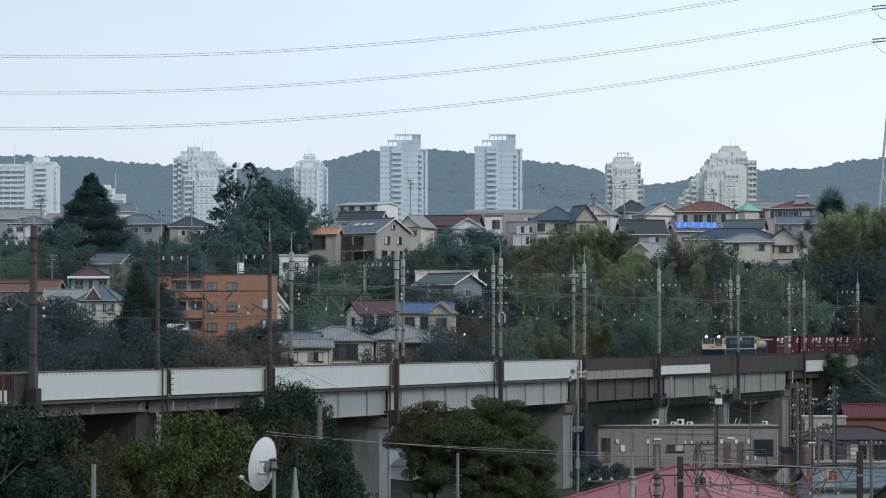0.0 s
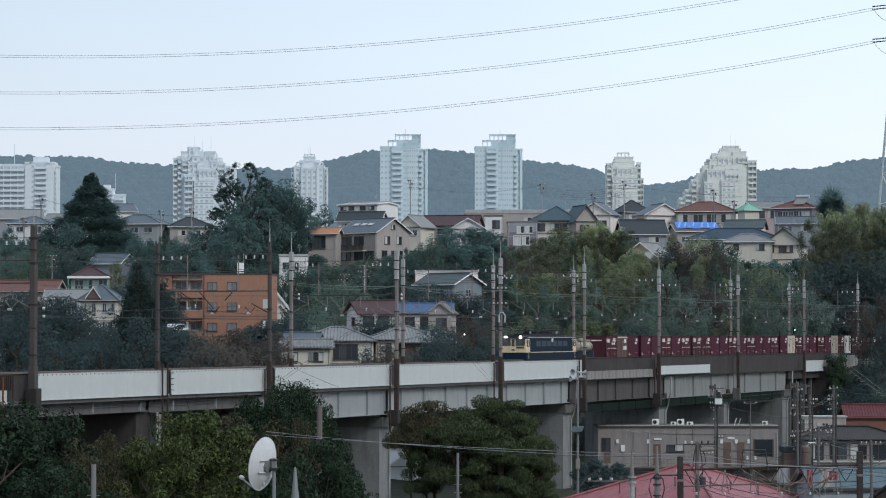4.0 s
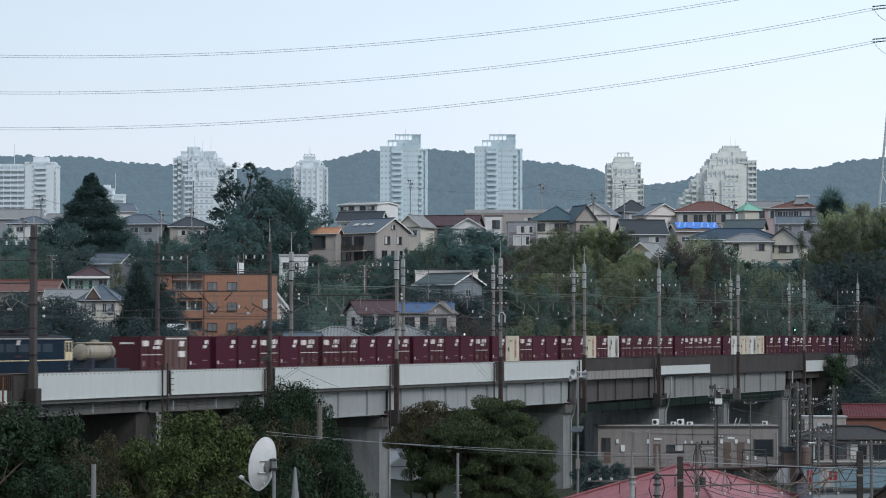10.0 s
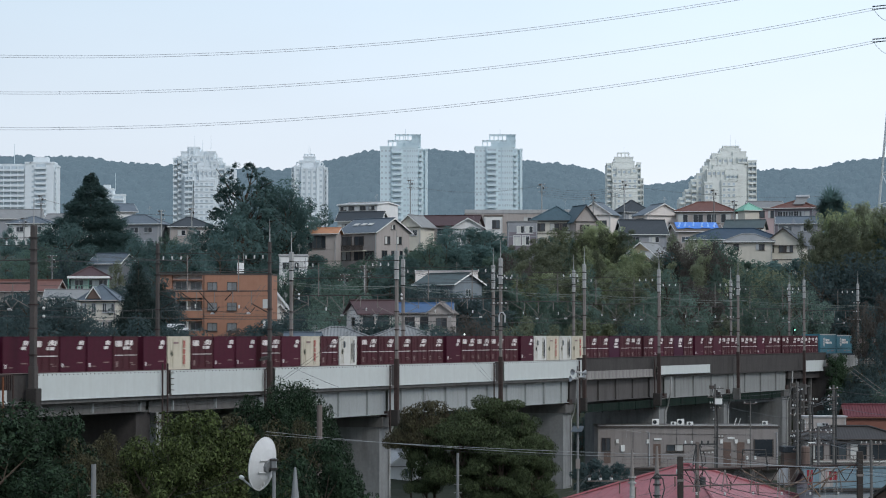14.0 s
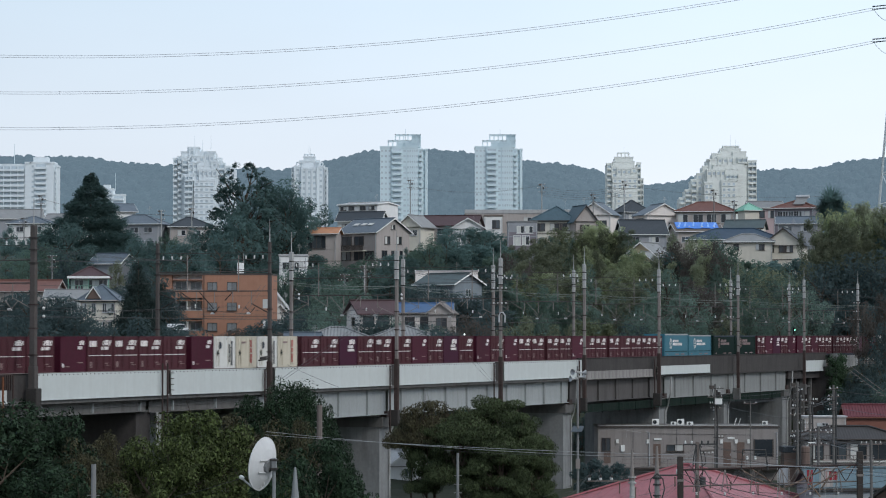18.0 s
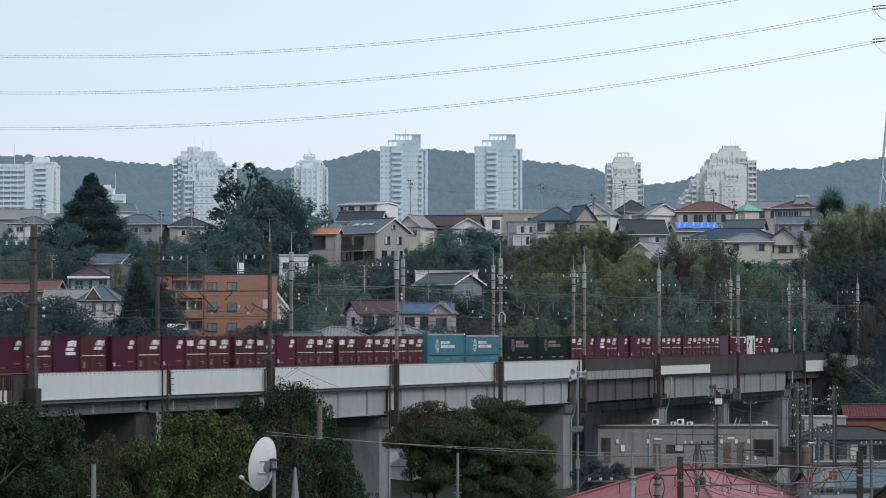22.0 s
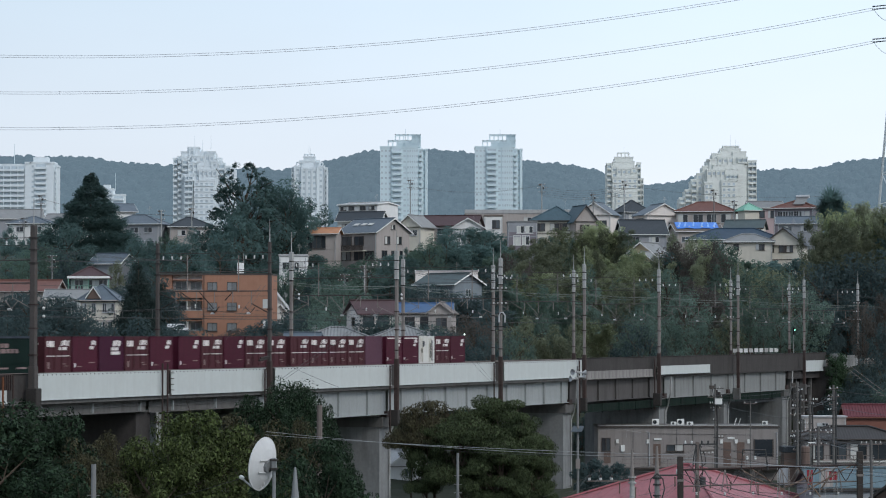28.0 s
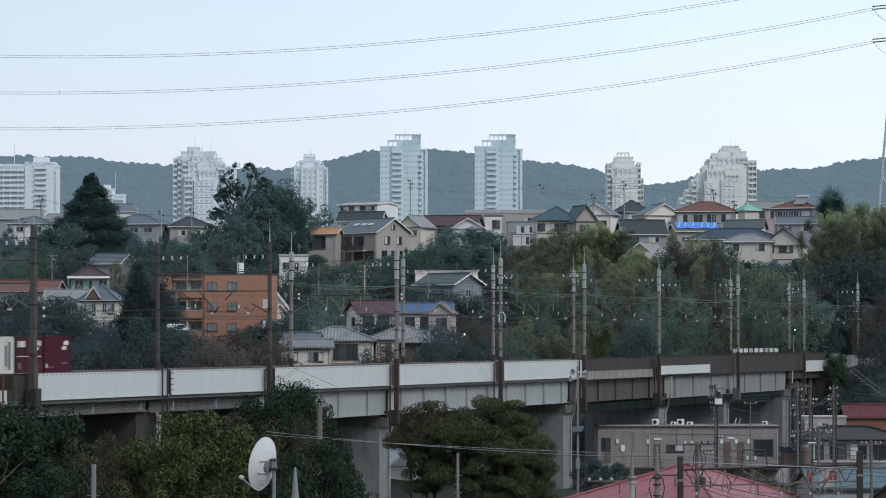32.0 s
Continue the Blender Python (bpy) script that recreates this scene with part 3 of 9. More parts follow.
TANK = mat("dirty_beige_tank", (0.29, 0.255, 0.195), 0.35, 0.15, 3, 0.05, stain=0.5, stain_col=(0.16, 0.13, 0.1))
WAGON = mat("dirty_wagon_grey_blue", (0.05, 0.06, 0.075), 0.8, 0.25, 4, 0.2, spec=0.07)
BLACK = mat("black_underframe", (0.02, 0.02, 0.021), 0.8, 0.3, 5, 0.2, spec=0.07)
LOCO_B = mat("locomotive_blue", (0.008, 0.020, 0.035), 0.6, 0.12, 3, stain=0.3, stain_col=(0.02, 0.026, 0.04), spec=0.07)
LOCO_C = mat("locomotive_cream", (0.60, 0.50, 0.33), 0.55, 0.08, 3, stain=0.25, stain_col=(0.35, 0.26, 0.16), spec=0.07)
LOCO_R = mat("locomotive_roof_grey", (0.035, 0.036, 0.04), 0.8, 0.25, 4, 0.2, spec=0.07)
LAMP = glow("lit_headlamp", (1.0, 0.86, 0.70), 40)

movers = []  # (thing, distance along the line behind the train's zero point, across, height)


def mover(name, back, label, category, group=""):
    e = thing(name, TRACK @ Matrix.Translation((back, 0, 0)), label, category, group)
    movers.append((e, back))
    return e


# containers: x runs from front end to rear end, y across from the near side, z from the wagon deck
def container_parts(kind):
    """Meshes of one kind of 12-foot container: (name, mesh, label)."""
    body = {"L": BROWNRED, "M": BROWNRED, "N": BROWNRED, "R": MAROON, "P": PLUM, "Q": MAROON, "V": LILAC, "W": WHITE_C, "S": SILVER, "Y": CREAM_C}[kind]
    L, W, H = 3.715, 2.45, 2.5
    bm = box(0, L, 0, W, 0, H, bevel=0.03)
    out = [("body", mesh_of("body", bm, body), "")]
    bm = bmesh.new()
    for x in (0.0, L - 0.14):
        for y in (-0.02, W - 0.12):
            box(x, x + 0.14, y, y + 0.14, 0, H + 0.015, bm)
    box(0, L, -0.02, 0.1, H - 0.1, H + 0.015, bm)
    box(0, L, -0.02, 0.1, 0, 0.14, bm)
    box(-0.015, 0, 0.1, W - 0.1, H - 0.1, H, bm)
    out.append(("frame", mesh_of("frame", bm, body), ""))
    bm = bmesh.new()
    if kind in "LMNS":
        for k in range(4):
            out.append(("door_bar", mesh_of("door_bar", tube([(0.5 + k * 0.9, -0.045, 0.2), (0.5 + k * 0.9, -0.045, H - 0.2)], 0.018, 5), body), ""))
        for k in range(1, 3):
            out.append(("door_seam", mesh_of("door_seam", box(L * k / 3 - 0.02, L * k / 3 + 0.02, -0.03, 0, 0.14, H - 0.1), body), ""))
    elif kind in "RP":
        pass
    elif kind in "QV":
        for k in range(1, 12):
            box(L * k / 12 - 0.05, L * k / 12 + 0.05, -0.008, 0, 0.16, H - 0.12, bm)
        out.append(("ribs", mesh_of("ribs", bm, body), ""))
    else:
        for k in range(4):
            x = 0.35 + k * 0.42 + (1.2 if k > 1 else 0)
            out.append(("door_bar", mesh_of("door_bar", tube([(x, -0.045, 0.15), (x, -0.045, H - 0.15)], 0.022, 5), CREAM_C), ""))
        out.append(("lock_box", mesh_of("lock_box", poly([(0.45, -0.06, 1.2), (0.62, -0.06, 0.95), (0.79, -0.06, 1.2), (0.62, -0.06, 1.45)], (0, 0.03, 0), bm), GREEN_C), ""))
        if kind == "W":
            out.append(("vent_strip", mesh_of("vent_strip", box(3.0, 3.16, -0.06, -0.02, 0.25, 2.15), WAGON), ""))
    marks = []
    slant = lambda x, z, w, h: [(x, -0.03, z), (x + w, -0.03, z), (x + w + h * 0.3, -0.03, z + h), (x + h * 0.3, -0.03, z + h)]
    def emblem(x, z, w, h):
        """Slanted logo: three stout strokes with a broken line under them."""
        bm = bmesh.new()
        for k, (a, b) in enumerate(((0.0, 0.30), (0.36, 0.62), (0.70, 1.0))):
            poly(slant(x + 0.25 + a * w, z + 0.30 + 0.04 * (k % 2), (b - a) * w, h), (0, 0.012, 0), bm)
        for a, b in ((0.0, 0.42), (0.48, 0.95)):
            poly(slant(x + a * w, z, (b - a) * w, 0.22), (0, 0.012, 0), bm)
        return bm

    if kind in "LN":
        marks.append(("white_panel", box(0.28, 1.3, -0.032, -0.02, 1.78, 2.2)))
    if kind in "LMN":
        marks.append(("emblem", emblem(1.95 - (0.5 if kind == "N" else 0), 1.56, 1.15, 0.36)))
        bm = box(0.2, 1.5, -0.045, -0.034, 1.12, 1.18)
        box(1.62, 3.45, -0.045, -0.034, 1.12, 1.18, bm)
        marks.append(("stripe", bm))
        marks.append(("worn_plate", box(0.34, 0.62, -0.05, -0.034, 0.28, 0.72)))
        bm = box(2.5, 2.95, -0.05, -0.034, 0.56, 0.62)
        box(2.7, 3.3, -0.05, -0.034, 0.42, 0.47, bm)
        marks.append(("worn_plate", bm))
    if kind in "RQ":
        marks.append(("emblem", emblem(2.45, 1.6, 0.62, 0.3)))
        marks.append(("data_plate", box(0.25, 0.45, -0.034, -0.022, 0.34, 0.62)))
        marks.append(("worn_plate", box(2.4, 3.2, -0.034, -0.022, 0.62, 0.69)))
        marks.append(("worn_plate", box(0.7, 1.25, -0.034, -0.022, 0.36, 0.42)))
    if kind == "Q":
        marks.append(("stripe", box(0.3, 3.4, -0.034, -0.022, 2.28, 2.38)))
    if kind == "P":
        marks.append(("emblem", emblem(1.75, 1.5, 1.15, 0.4)))
        marks.append(("white_panel", box(1.75, 3.1, -0.034, -0.022, 1.2, 1.42)))
    if kind == "S":
        marks.append(("stripe", box(0.2, 3.5, -0.034, -0.022, 2.3, 2.4)))
        marks.append(("white_panel", box(2.1, 3.3, -0.045, -0.034, 0.95, 1.4)))
        marks.append(("emblem", poly(slant(2.2, 1.75, 0.9, 0.4), (0, 0.012, 0))))
    if kind == "W":
        marks.append(("door_gap", box(2.55, 2.7, -0.06, -0.046, 0.5, 1.9)))
        marks.append(("emblem", lathe([(0.001, 0), (0.3, 0.0), (0.3, 0.01)], 12, None, Matrix.Translation((1.0, -0.03, 1.8)) @ Matrix.Rotation(radians(90), 4, "X"))))
    if kind == "Y":
        bm = box(2.5, 2.82, -0.06, -0.046, 0.4, 1.1)
        box(2.5, 2.82, -0.06, -0.046, 1.2, 1.55, bm)
        box(2.5, 2.82, -0.06, -0.046, 1.65, 2.2, bm)
        marks.append(("red_band", bm))
        marks.append(("worn_plate", box(0.9, 1.7, -0.06, -0.046, 1.95, 2.1)))
    marks.append(("end_mark", box(-0.035, -0.016, 0.5, 1.7, 1.95, 2.08)))
    for nm, bm in marks:
        out.append((nm, mesh_of(nm, bm, MARK_O if nm == "red_band" else MARK_DIM if nm == "worn_plate" else WAGON if kind in "WY" else MARK), ""))
    return out


NAMES = {
    "L": "faded red-brown freight container with white square and stripe", "M": "faded red-brown freight container with white emblem and stripe",
    "N": "red-brown freight container with joined white square and emblem", "R": "plain maroon ribbed freight container with a small emblem",
    "P": "dark plum freight container with one white emblem", "Q": "maroon freight container with a white top stripe",
    "V": "dusty lilac plain freight container", "W": "cream-white freight container with dark door bars",
    "Y": "cream freight container with a broken red band", "S": "dull silver-brown freight container with a white panel"}
kinds = {}
WAGONS = ("TLSR", "RRLRN", "LMRRL", "RLRRN", "RYLRR", "LRYMW", "LMMMM", "RLLLM", "RWYWY", "MMPML", "MRMPM", "RMRLL", "LLRML", "LMLLL", "BB", "GG", "LRPLR", "RLRLL", "MLLLV", "QQWLR")
DECK = RAIL_Z + 1.02
FIRST = 177.3
PITCH = 20.23


def put_container(kind, back):
    e = mover("freight_container", back, NAMES[kind], "container", "containers on the train")
    if kind not in kinds:
        kinds[kind] = container_parts(kind)
    for nm, me, lab in kinds[kind]:
        part(nm, me, None, e, lab).location.z = DECK


def long_container(back, body, label, H, panel_label):
    e = mover("long_freight_container", back, label, "container", "containers on the train")
    L, W = 9.35, 2.45
    part("body", box(0, L, 0, W, DECK, DECK + H, bevel=0.04), body, e)
    bm = bmesh.new()
    for x in (-0.02, L - 0.2):
        for y in (-0.03, W - 0.15):
            box(x, x + 0.22, y, y + 0.18, DECK - 0.02, DECK + H + 0.03, bm)
    box(0.2, L - 0.2, -0.03, 0.08, DECK + H - 0.14, DECK + H + 0.03, bm)
    box(0.2, L - 0.2, -0.03, 0.08, DECK, DECK + 0.18, bm)
    part("frame", bm, body, e)
    part("side_door", box(0.5, L - 0.5, -0.02, 0, DECK + 0.75, DECK + H - 0.25), body, e)
    part("sill_line", box(0.3, L - 0.3, -0.035, -0.01, DECK + 0.66, DECK + 0.72), GREEN_C, e)
    part("top_rail", box(0.2, L - 0.2, -0.05, -0.031, DECK + H - 0.13, DECK + H + 0.02), POST_G if body is BLUE_C else WAGON, e, "weathered pale top rail")
    bm = bmesh.new()
    for k in range(16):
        a, b = k * math.tau / 16, (k + 1) * math.tau / 16
        tube([(2.4 + 0.36 * math.cos(a), -0.03, DECK + 1.6 + 0.58 * math.sin(a)), (2.4 + 0.36 * math.cos(b), -0.03, DECK + 1.6 + 0.58 * math.sin(b))], 0.035, 4, bm)
    for dz in (-0.28, 0.0, 0.28):
        tube([(2.1, -0.03, DECK + 1.6 + dz), (2.7, -0.03, DECK + 1.6 + dz)], 0.03, 4, bm)
    tube([(2.4, -0.03, DECK + 1.05), (2.4, -0.03, DECK + 2.15)], 0.03, 4, bm)
    part("emblem", bm, MARK if body is BLUE_C else MARK_DIM, e)
    for row, (z, x0, segs) in enumerate(((1.75, 3.3, (0.5, 0.45, 0.3, 0.6)), (1.38, 3.3, (0.5, 0.5, 0.6, 0.4, 0.5, 0.4)))):
        x = x0
        for s in segs:
            part("lettering_bar", box(x, x + s, -0.034, -0.02, DECK + z, DECK + z + 0.29), MARK if body is BLUE_C else MARK_DIM, e)
            x += s + 0.12
    for x, w in ((0.9, 0.5), (4.3, 1.2), (6.6, 1.3)):
        part("data_plate", box(x, x + w, -0.034, -0.02, DECK + 0.3, DECK + 0.42), MARK_DIM, e, "faded data plate")




def put_wagon(back):
    e = mover("flat_wagon", back, "dirty blue-grey container flat wagon on the viaduct track", "wagon", "wagons of the train")
    L = 19.6
    part("underframe", box(0, L, 0.1, 2.35, RAIL_Z + 0.72, DECK - 0.02, bevel=0.02), WAGON, e)
    part("side_sill", box(4.5, L - 4.5, 0.06, 0.16, RAIL_Z + 0.45, DECK - 0.05), WAGON, e)
    for x in (2.9, L - 2.9):
        b = part("bogie", box(x - 1.5, x + 1.5, 0.25, 2.2, RAIL_Z + 0.38, RAIL_Z + 0.7, bevel=0.05), BLACK, e)
        for dx in (-0.95, 0.95):
            part("wheelset", lathe([(0.02, -0.6), (0.43, -0.6), (0.43, -0.48), (0.08, -0.48), (0.08, 0.48), (0.43, 0.48), (0.43, 0.6), (0.02, 0.6)], 14, None, Matrix.Translation((x + dx, 1.23, RAIL_Z + 0.43)) @ Matrix.Rotation(radians(90), 4, "X")), STEEL, b)
    for x in (-0.35, L):
        part("coupler", box(x, x + 0.42, 1.05, 1.4, RAIL_Z + 0.75, RAIL_Z + 0.98), BLACK, e)
    return e


def put_tank(back):
    e = mover("tank_container", back, "dirty beige cylindrical tank container in a grey frame", "tank", "containers on the train")
    z = DECK + 1.38
    part("tank_shell", lathe([(0.02, 0.55), (0.33, 0.6), (0.55, 0.7), (0.62, 0.86), (0.62, 4.95), (0.55, 5.1), (0.33, 5.2), (0.02, 5.25)], 24, None, Matrix.Translation((0, 1.22, z)) @ Matrix.Rotation(radians(90), 4, "Y")), TANK, e)
    part("top_walkway", box(0.9, 4.9, 0.8, 1.65, z + 0.6, z + 0.72, bevel=0.03), TANK, e)
    part("manhole", lathe([(0.3, 0), (0.3, 0.16), (0.02, 0.2)], 12, None, Matrix.Translation((3, 1.22, z + 0.7))), TANK, e)
    for x in (1.2, 4.5):
        part("saddle", box(x - 0.12, x + 0.12, 0.35, 2.1, DECK, DECK + 0.95), WAGON, e)
        part("band", lathe([(0.62, -0.05), (0.64, -0.05), (0.64, 0.05), (0.62, 0.05)], 24, None, Matrix.Translation((x, 1.22, z)) @ Matrix.Rotation(radians(90), 4, "Y")), WAGON, e)
    part("base_frame", box(0.0, 6.05, 0.0, 2.44, DECK - 0.0, DECK + 0.2), WAGON, e)
    part("end_ladder", tube([(0.1, 0.3, DECK), (0.1, 0.3, z + 0.65), (0.9, 0.8, z + 0.65)], 0.03, 5), WAGON, e)


for i, load in enumerate(WAGONS):
    front = -(FIRST - PITCH * i)
    put_wagon(front)
    x = front + 0.05
    for k in load:
        if k == "T":
            put_tank(x)
            x += 7.7
        elif k == "B":
            tall = x < front + 2
            long_container(x + 0.1, BLUE_C, "tall sky-blue long freight container with faded white lettering" if tall else "sky-blue long freight container with faded white lettering", 2.72 if tall else 2.58, "")
            x += 9.72
        elif k == "G":
            long_container(x + 0.1, GREEN_C, "blackish-green long freight container with dull lettering", 2.52, "")
            x += 9.72
        else:
            put_container(k, x)
            x += 3.9

# the locomotive: x from its front, y across from the near side of the containers
loco = mover("electric_locomotive", -195.45, "blue and cream electric locomotive with lit headlamps", "locomotive")
Z = RAIL_Z
LN, Y0, Y1 = 15.6, -0.17, 2.63
prof = lambda x: [(x, Y0, Z + 0.95), (x, Y0, Z + 3.3), (x, Y0 + 0.25, Z + 3.48), (x, Y0 + 0.8, Z + 3.6), (x, Y1 - 0.8, Z + 3.6), (x, Y1 - 0.25, Z + 3.48), (x, Y1, Z + 3.3), (x, Y1, Z + 0.95)]
part("body", poly(prof(1.25), (LN - 2.5, 0, 0)), LOCO_B, loco)
for x0, w, nm in ((0.12, 1.13, "front"), (LN - 1.25, 1.13, "rear")):
    cab = part("cab", box(x0, x0 + w, Y0, Y1, Z + 1.84, Z + 3.24, bevel=0.04), LOCO_C, loco, "cream painted driver's cab")
    part("cab_roof", poly([(x0 - 0.02, Y0, Z + 3.24), (x0 - 0.02, Y0, Z + 3.3), (x0 - 0.02, Y0 + 0.25, Z + 3.48), (x0 - 0.02, Y0 + 0.8, Z + 3.6), (x0 - 0.02, Y1 - 0.8, Z + 3.6), (x0 - 0.02, Y1 - 0.25, Z + 3.48), (x0 - 0.02, Y1, Z + 3.3), (x0 - 0.02, Y1, Z + 3.24)], (w + 0.04, 0, 0)), LOCO_B, cab)
    part("cab_skirt", box(x0 - 0.02, x0 + w, Y0 - 0.01, Y1 + 0.01, Z + 0.6, Z + 1.83, bevel=0.03), LOCO_B, cab)
    fx = x0 - 0.012 if nm == "front" else x0 + w + 0.012
    d = -0.03 if nm == "front" else 0.03
    for y in (Y0 + 0.14, Y0 + 1.68):
        part("windscreen", box(min(fx, fx + d), max(fx, fx + d), y, y + 0.98, Z + 2.55, Z + 3.26), GLASS_DK, cab)
    part("gangway_door", box(min(fx, fx + d * 2), max(fx, fx + d * 2), Y0 + 1.16, Y0 + 1.64, Z + 1.86, Z + 3.3), LOCO_C, cab)
    part("gangway_window", box(min(fx, fx + d * 3), max(fx, fx + d * 3), Y0 + 1.24, Y0 + 1.56, Z + 2.5, Z + 3.2), GLASS_DK, cab)
    part("roof_visor", box(min(fx, fx + d * 5), max(fx, fx + d * 5), Y0 + 0.1, Y1 - 0.1, Z + 3.27, Z + 3.46), LOCO_R, cab)
    part("plate", box(min(fx, fx + d * 1.6), max(fx, fx + d * 1.6), Y0 + 0.25, Y0 + 1.05, Z + 2.3, Z + 2.45), RUST, cab)
    part("cab_side_window", box(x0 + 0.12, x0 + 0.45, Y0 - 0.02, Y0 + 0.02, Z + 2.45, Z + 3.15), GLASS_DK, cab)
    part("cab_door_window", box(x0 + 0.62, x0 + 0.95, Y0 - 0.02, Y0 + 0.02, Z + 2.45, Z + 3.15), GLASS_DK, cab)
    part("number_bar", box(min(fx, fx + d * 2.4), max(fx, fx + d * 2.4), Y0 + 1.26, Y0 + 1.54, Z + 2.05, Z + 2.2), LOCO_B, cab)
    part("buffer_beam", box(x0 + (-0.12 if nm == "front" else w), x0 + (0.0 if nm == "front" else w + 0.12), Y0 + 0.1, Y1 - 0.1, Z + 0.55, Z + 1.0, bevel=0.03), BLACK, cab)
    part("grab_rail", tube([(x0 + 0.53, Y0 - 0.05, Z + 1.2), (x0 + 0.53, Y0 - 0.05, Z + 2.3)], 0.02, 5), LOCO_C, cab)
for y in (Y0 + 0.55, Y1 - 0.62):
    part("headlamp", lathe([(0.02, 0), (0.085, 0.0), (0.10, 0.12), (0.09, 0.2)], 14, None, Matrix.Translation((-0.2, y, Z + 3.42)) @ Matrix.Rotation(radians(90), 4, "Y")), LAMP, loco, "bright lit headlamp")
part("skirt", box(0.3, LN - 0.3, Y0 - 0.02, Y1 + 0.02, Z + 0.62, Z + 1.12), LOCO_B, loco)
part("cream_line", box(1.25, LN - 1.25, Y0 - 0.03, Y0, Z + 1.85, Z + 1.92), LOCO_C, loco)
part("underframe", box(0.6, LN - 0.6, 0.1, 2.35, Z + 0.3, Z + 0.65), BLACK, loco)
for x in (2.4, 7.8, 13.2):
    b = part("bogie", box(x - 1.7, x + 1.7, 0.1, 2.35, Z + 0.35, Z + 0.75, bevel=0.05), BLACK, loco)
    for dx in (-1.2, 1.2):
        part("wheelset", lathe([(0.02, -0.6), (0.56, -0.6), (0.56, -0.48), (0.08, -0.48), (0.08, 0.48), (0.56, 0.48), (0.56, 0.6), (0.02, 0.6)], 16, None, Matrix.Translation((x + dx, 1.23, Z + 0.56)) @ Matrix.Rotation(radians(90), 4, "X")), STEEL, b)
LOUVRE = mat("dull_blue_louvre", (0.020, 0.038, 0.055), 0.5, 0.15, 4, rnd=0.2)
part("side_panel", box(2.4, 13.3, Y0 - 0.012, Y0 + 0.01, Z + 1.98, Z + 3.22), LOCO_B, loco)
part("rain_gutter", box(0.5, LN - 0.5, Y0 - 0.05, Y0 + 0.02, Z + 3.34, Z + 3.42), POST_G, loco, "pale grey rain gutter")
for k in range(6):
    x = 3.0 + k * 1.65
    part("side_grille", box(x, x + 1.35, Y0 - 0.015, Y0 + 0.01, Z + 2.47, Z + 3.03), LOUVRE, loco)
part("maker_plate", box(7.4, 8.3, Y0 - 0.04, Y0, Z + 2.1, Z + 2.25), RUST, loco)
part("emblem", poly([(7.6, Y0 - 0.04, 2.95 + Z), (8.05, Y0 - 0.04, 2.95 + Z), (8.2, Y0 - 0.04, 3.28 + Z), (7.75, Y0 - 0.04, 3.28 + Z)], (0, 0.03, 0)), MARK, loco)
part("roof_cover", poly([(1.3, Y0 + 0.12, Z + 3.42), (1.3, Y0 + 0.3, Z + 3.54), (1.3, Y0 + 0.8, Z + 3.66), (1.3, Y1 - 0.8, Z + 3.66), (1.3, Y1 - 0.3, Z + 3.54), (1.3, Y1 - 0.12, Z + 3.42)], (LN - 2.6, 0, 0)), LOCO_R, loco)
for x in (4.8, 6.6, 8.6):
    part("roof_box", box(x, x + 1.3, 0.5, 1.9, Z + 3.76, Z + 3.98, bevel=0.03), BLACK, loco)
part("roof_deck", box(2.6, LN - 2.6, 0.35, 2.1, Z + 3.62, Z + 3.78, bevel=0.03), LOCO_R, loco)
for x in (3.4, 11.4):
    pan = part("pantograph", tube([(x - 1.0, 0.4, Z + 4.05), (x + 1.2, 0.4, Z + 4.1), (x + 1.2, 2.05, Z + 4.1), (x - 1.0, 2.05, Z + 4.05), (x - 1.0, 0.4, Z + 4.05)], 0.04, 5), LOCO_R, loco)
    part("contact_bow", tube([(x, 0.1, Z + 4.27), (x, 0.3, Z + 4.35), (x, 2.1, Z + 4.35), (x, 2.3, Z + 4.27)], 0.035, 5), LOCO_R, pan)
    part("foot_insulator", lathe([(0.08, 0), (0.12, 0.1), (0.06, 0.15), (0.12, 0.25)], 8, None, Matrix.Translation((x, 0.6, Z + 3.78))), CERAMIC, pan)
part("roof_conductor", tube([(4.6, 1.2, Z + 4.0), (10.4, 1.2, Z + 4.0)], 0.03, 5), LOCO_R, loco)
part("front_railing", tube([(-0.1, Y0 + 0.2, Z + 0.9), (-0.25, Y0 + 0.2, Z + 1.1), (-0.25, Y1 - 0.2, Z + 1.1), (-0.1, Y1 - 0.2, Z + 0.9)], 0.025, 5), LOCO_C, loco)
part("coupler", box(-0.55, 0.2, 1.05, 1.4, Z + 0.75, Z + 1.0), BLACK, loco)

# ---- trees ----
rng = np.random.default_rng(7)


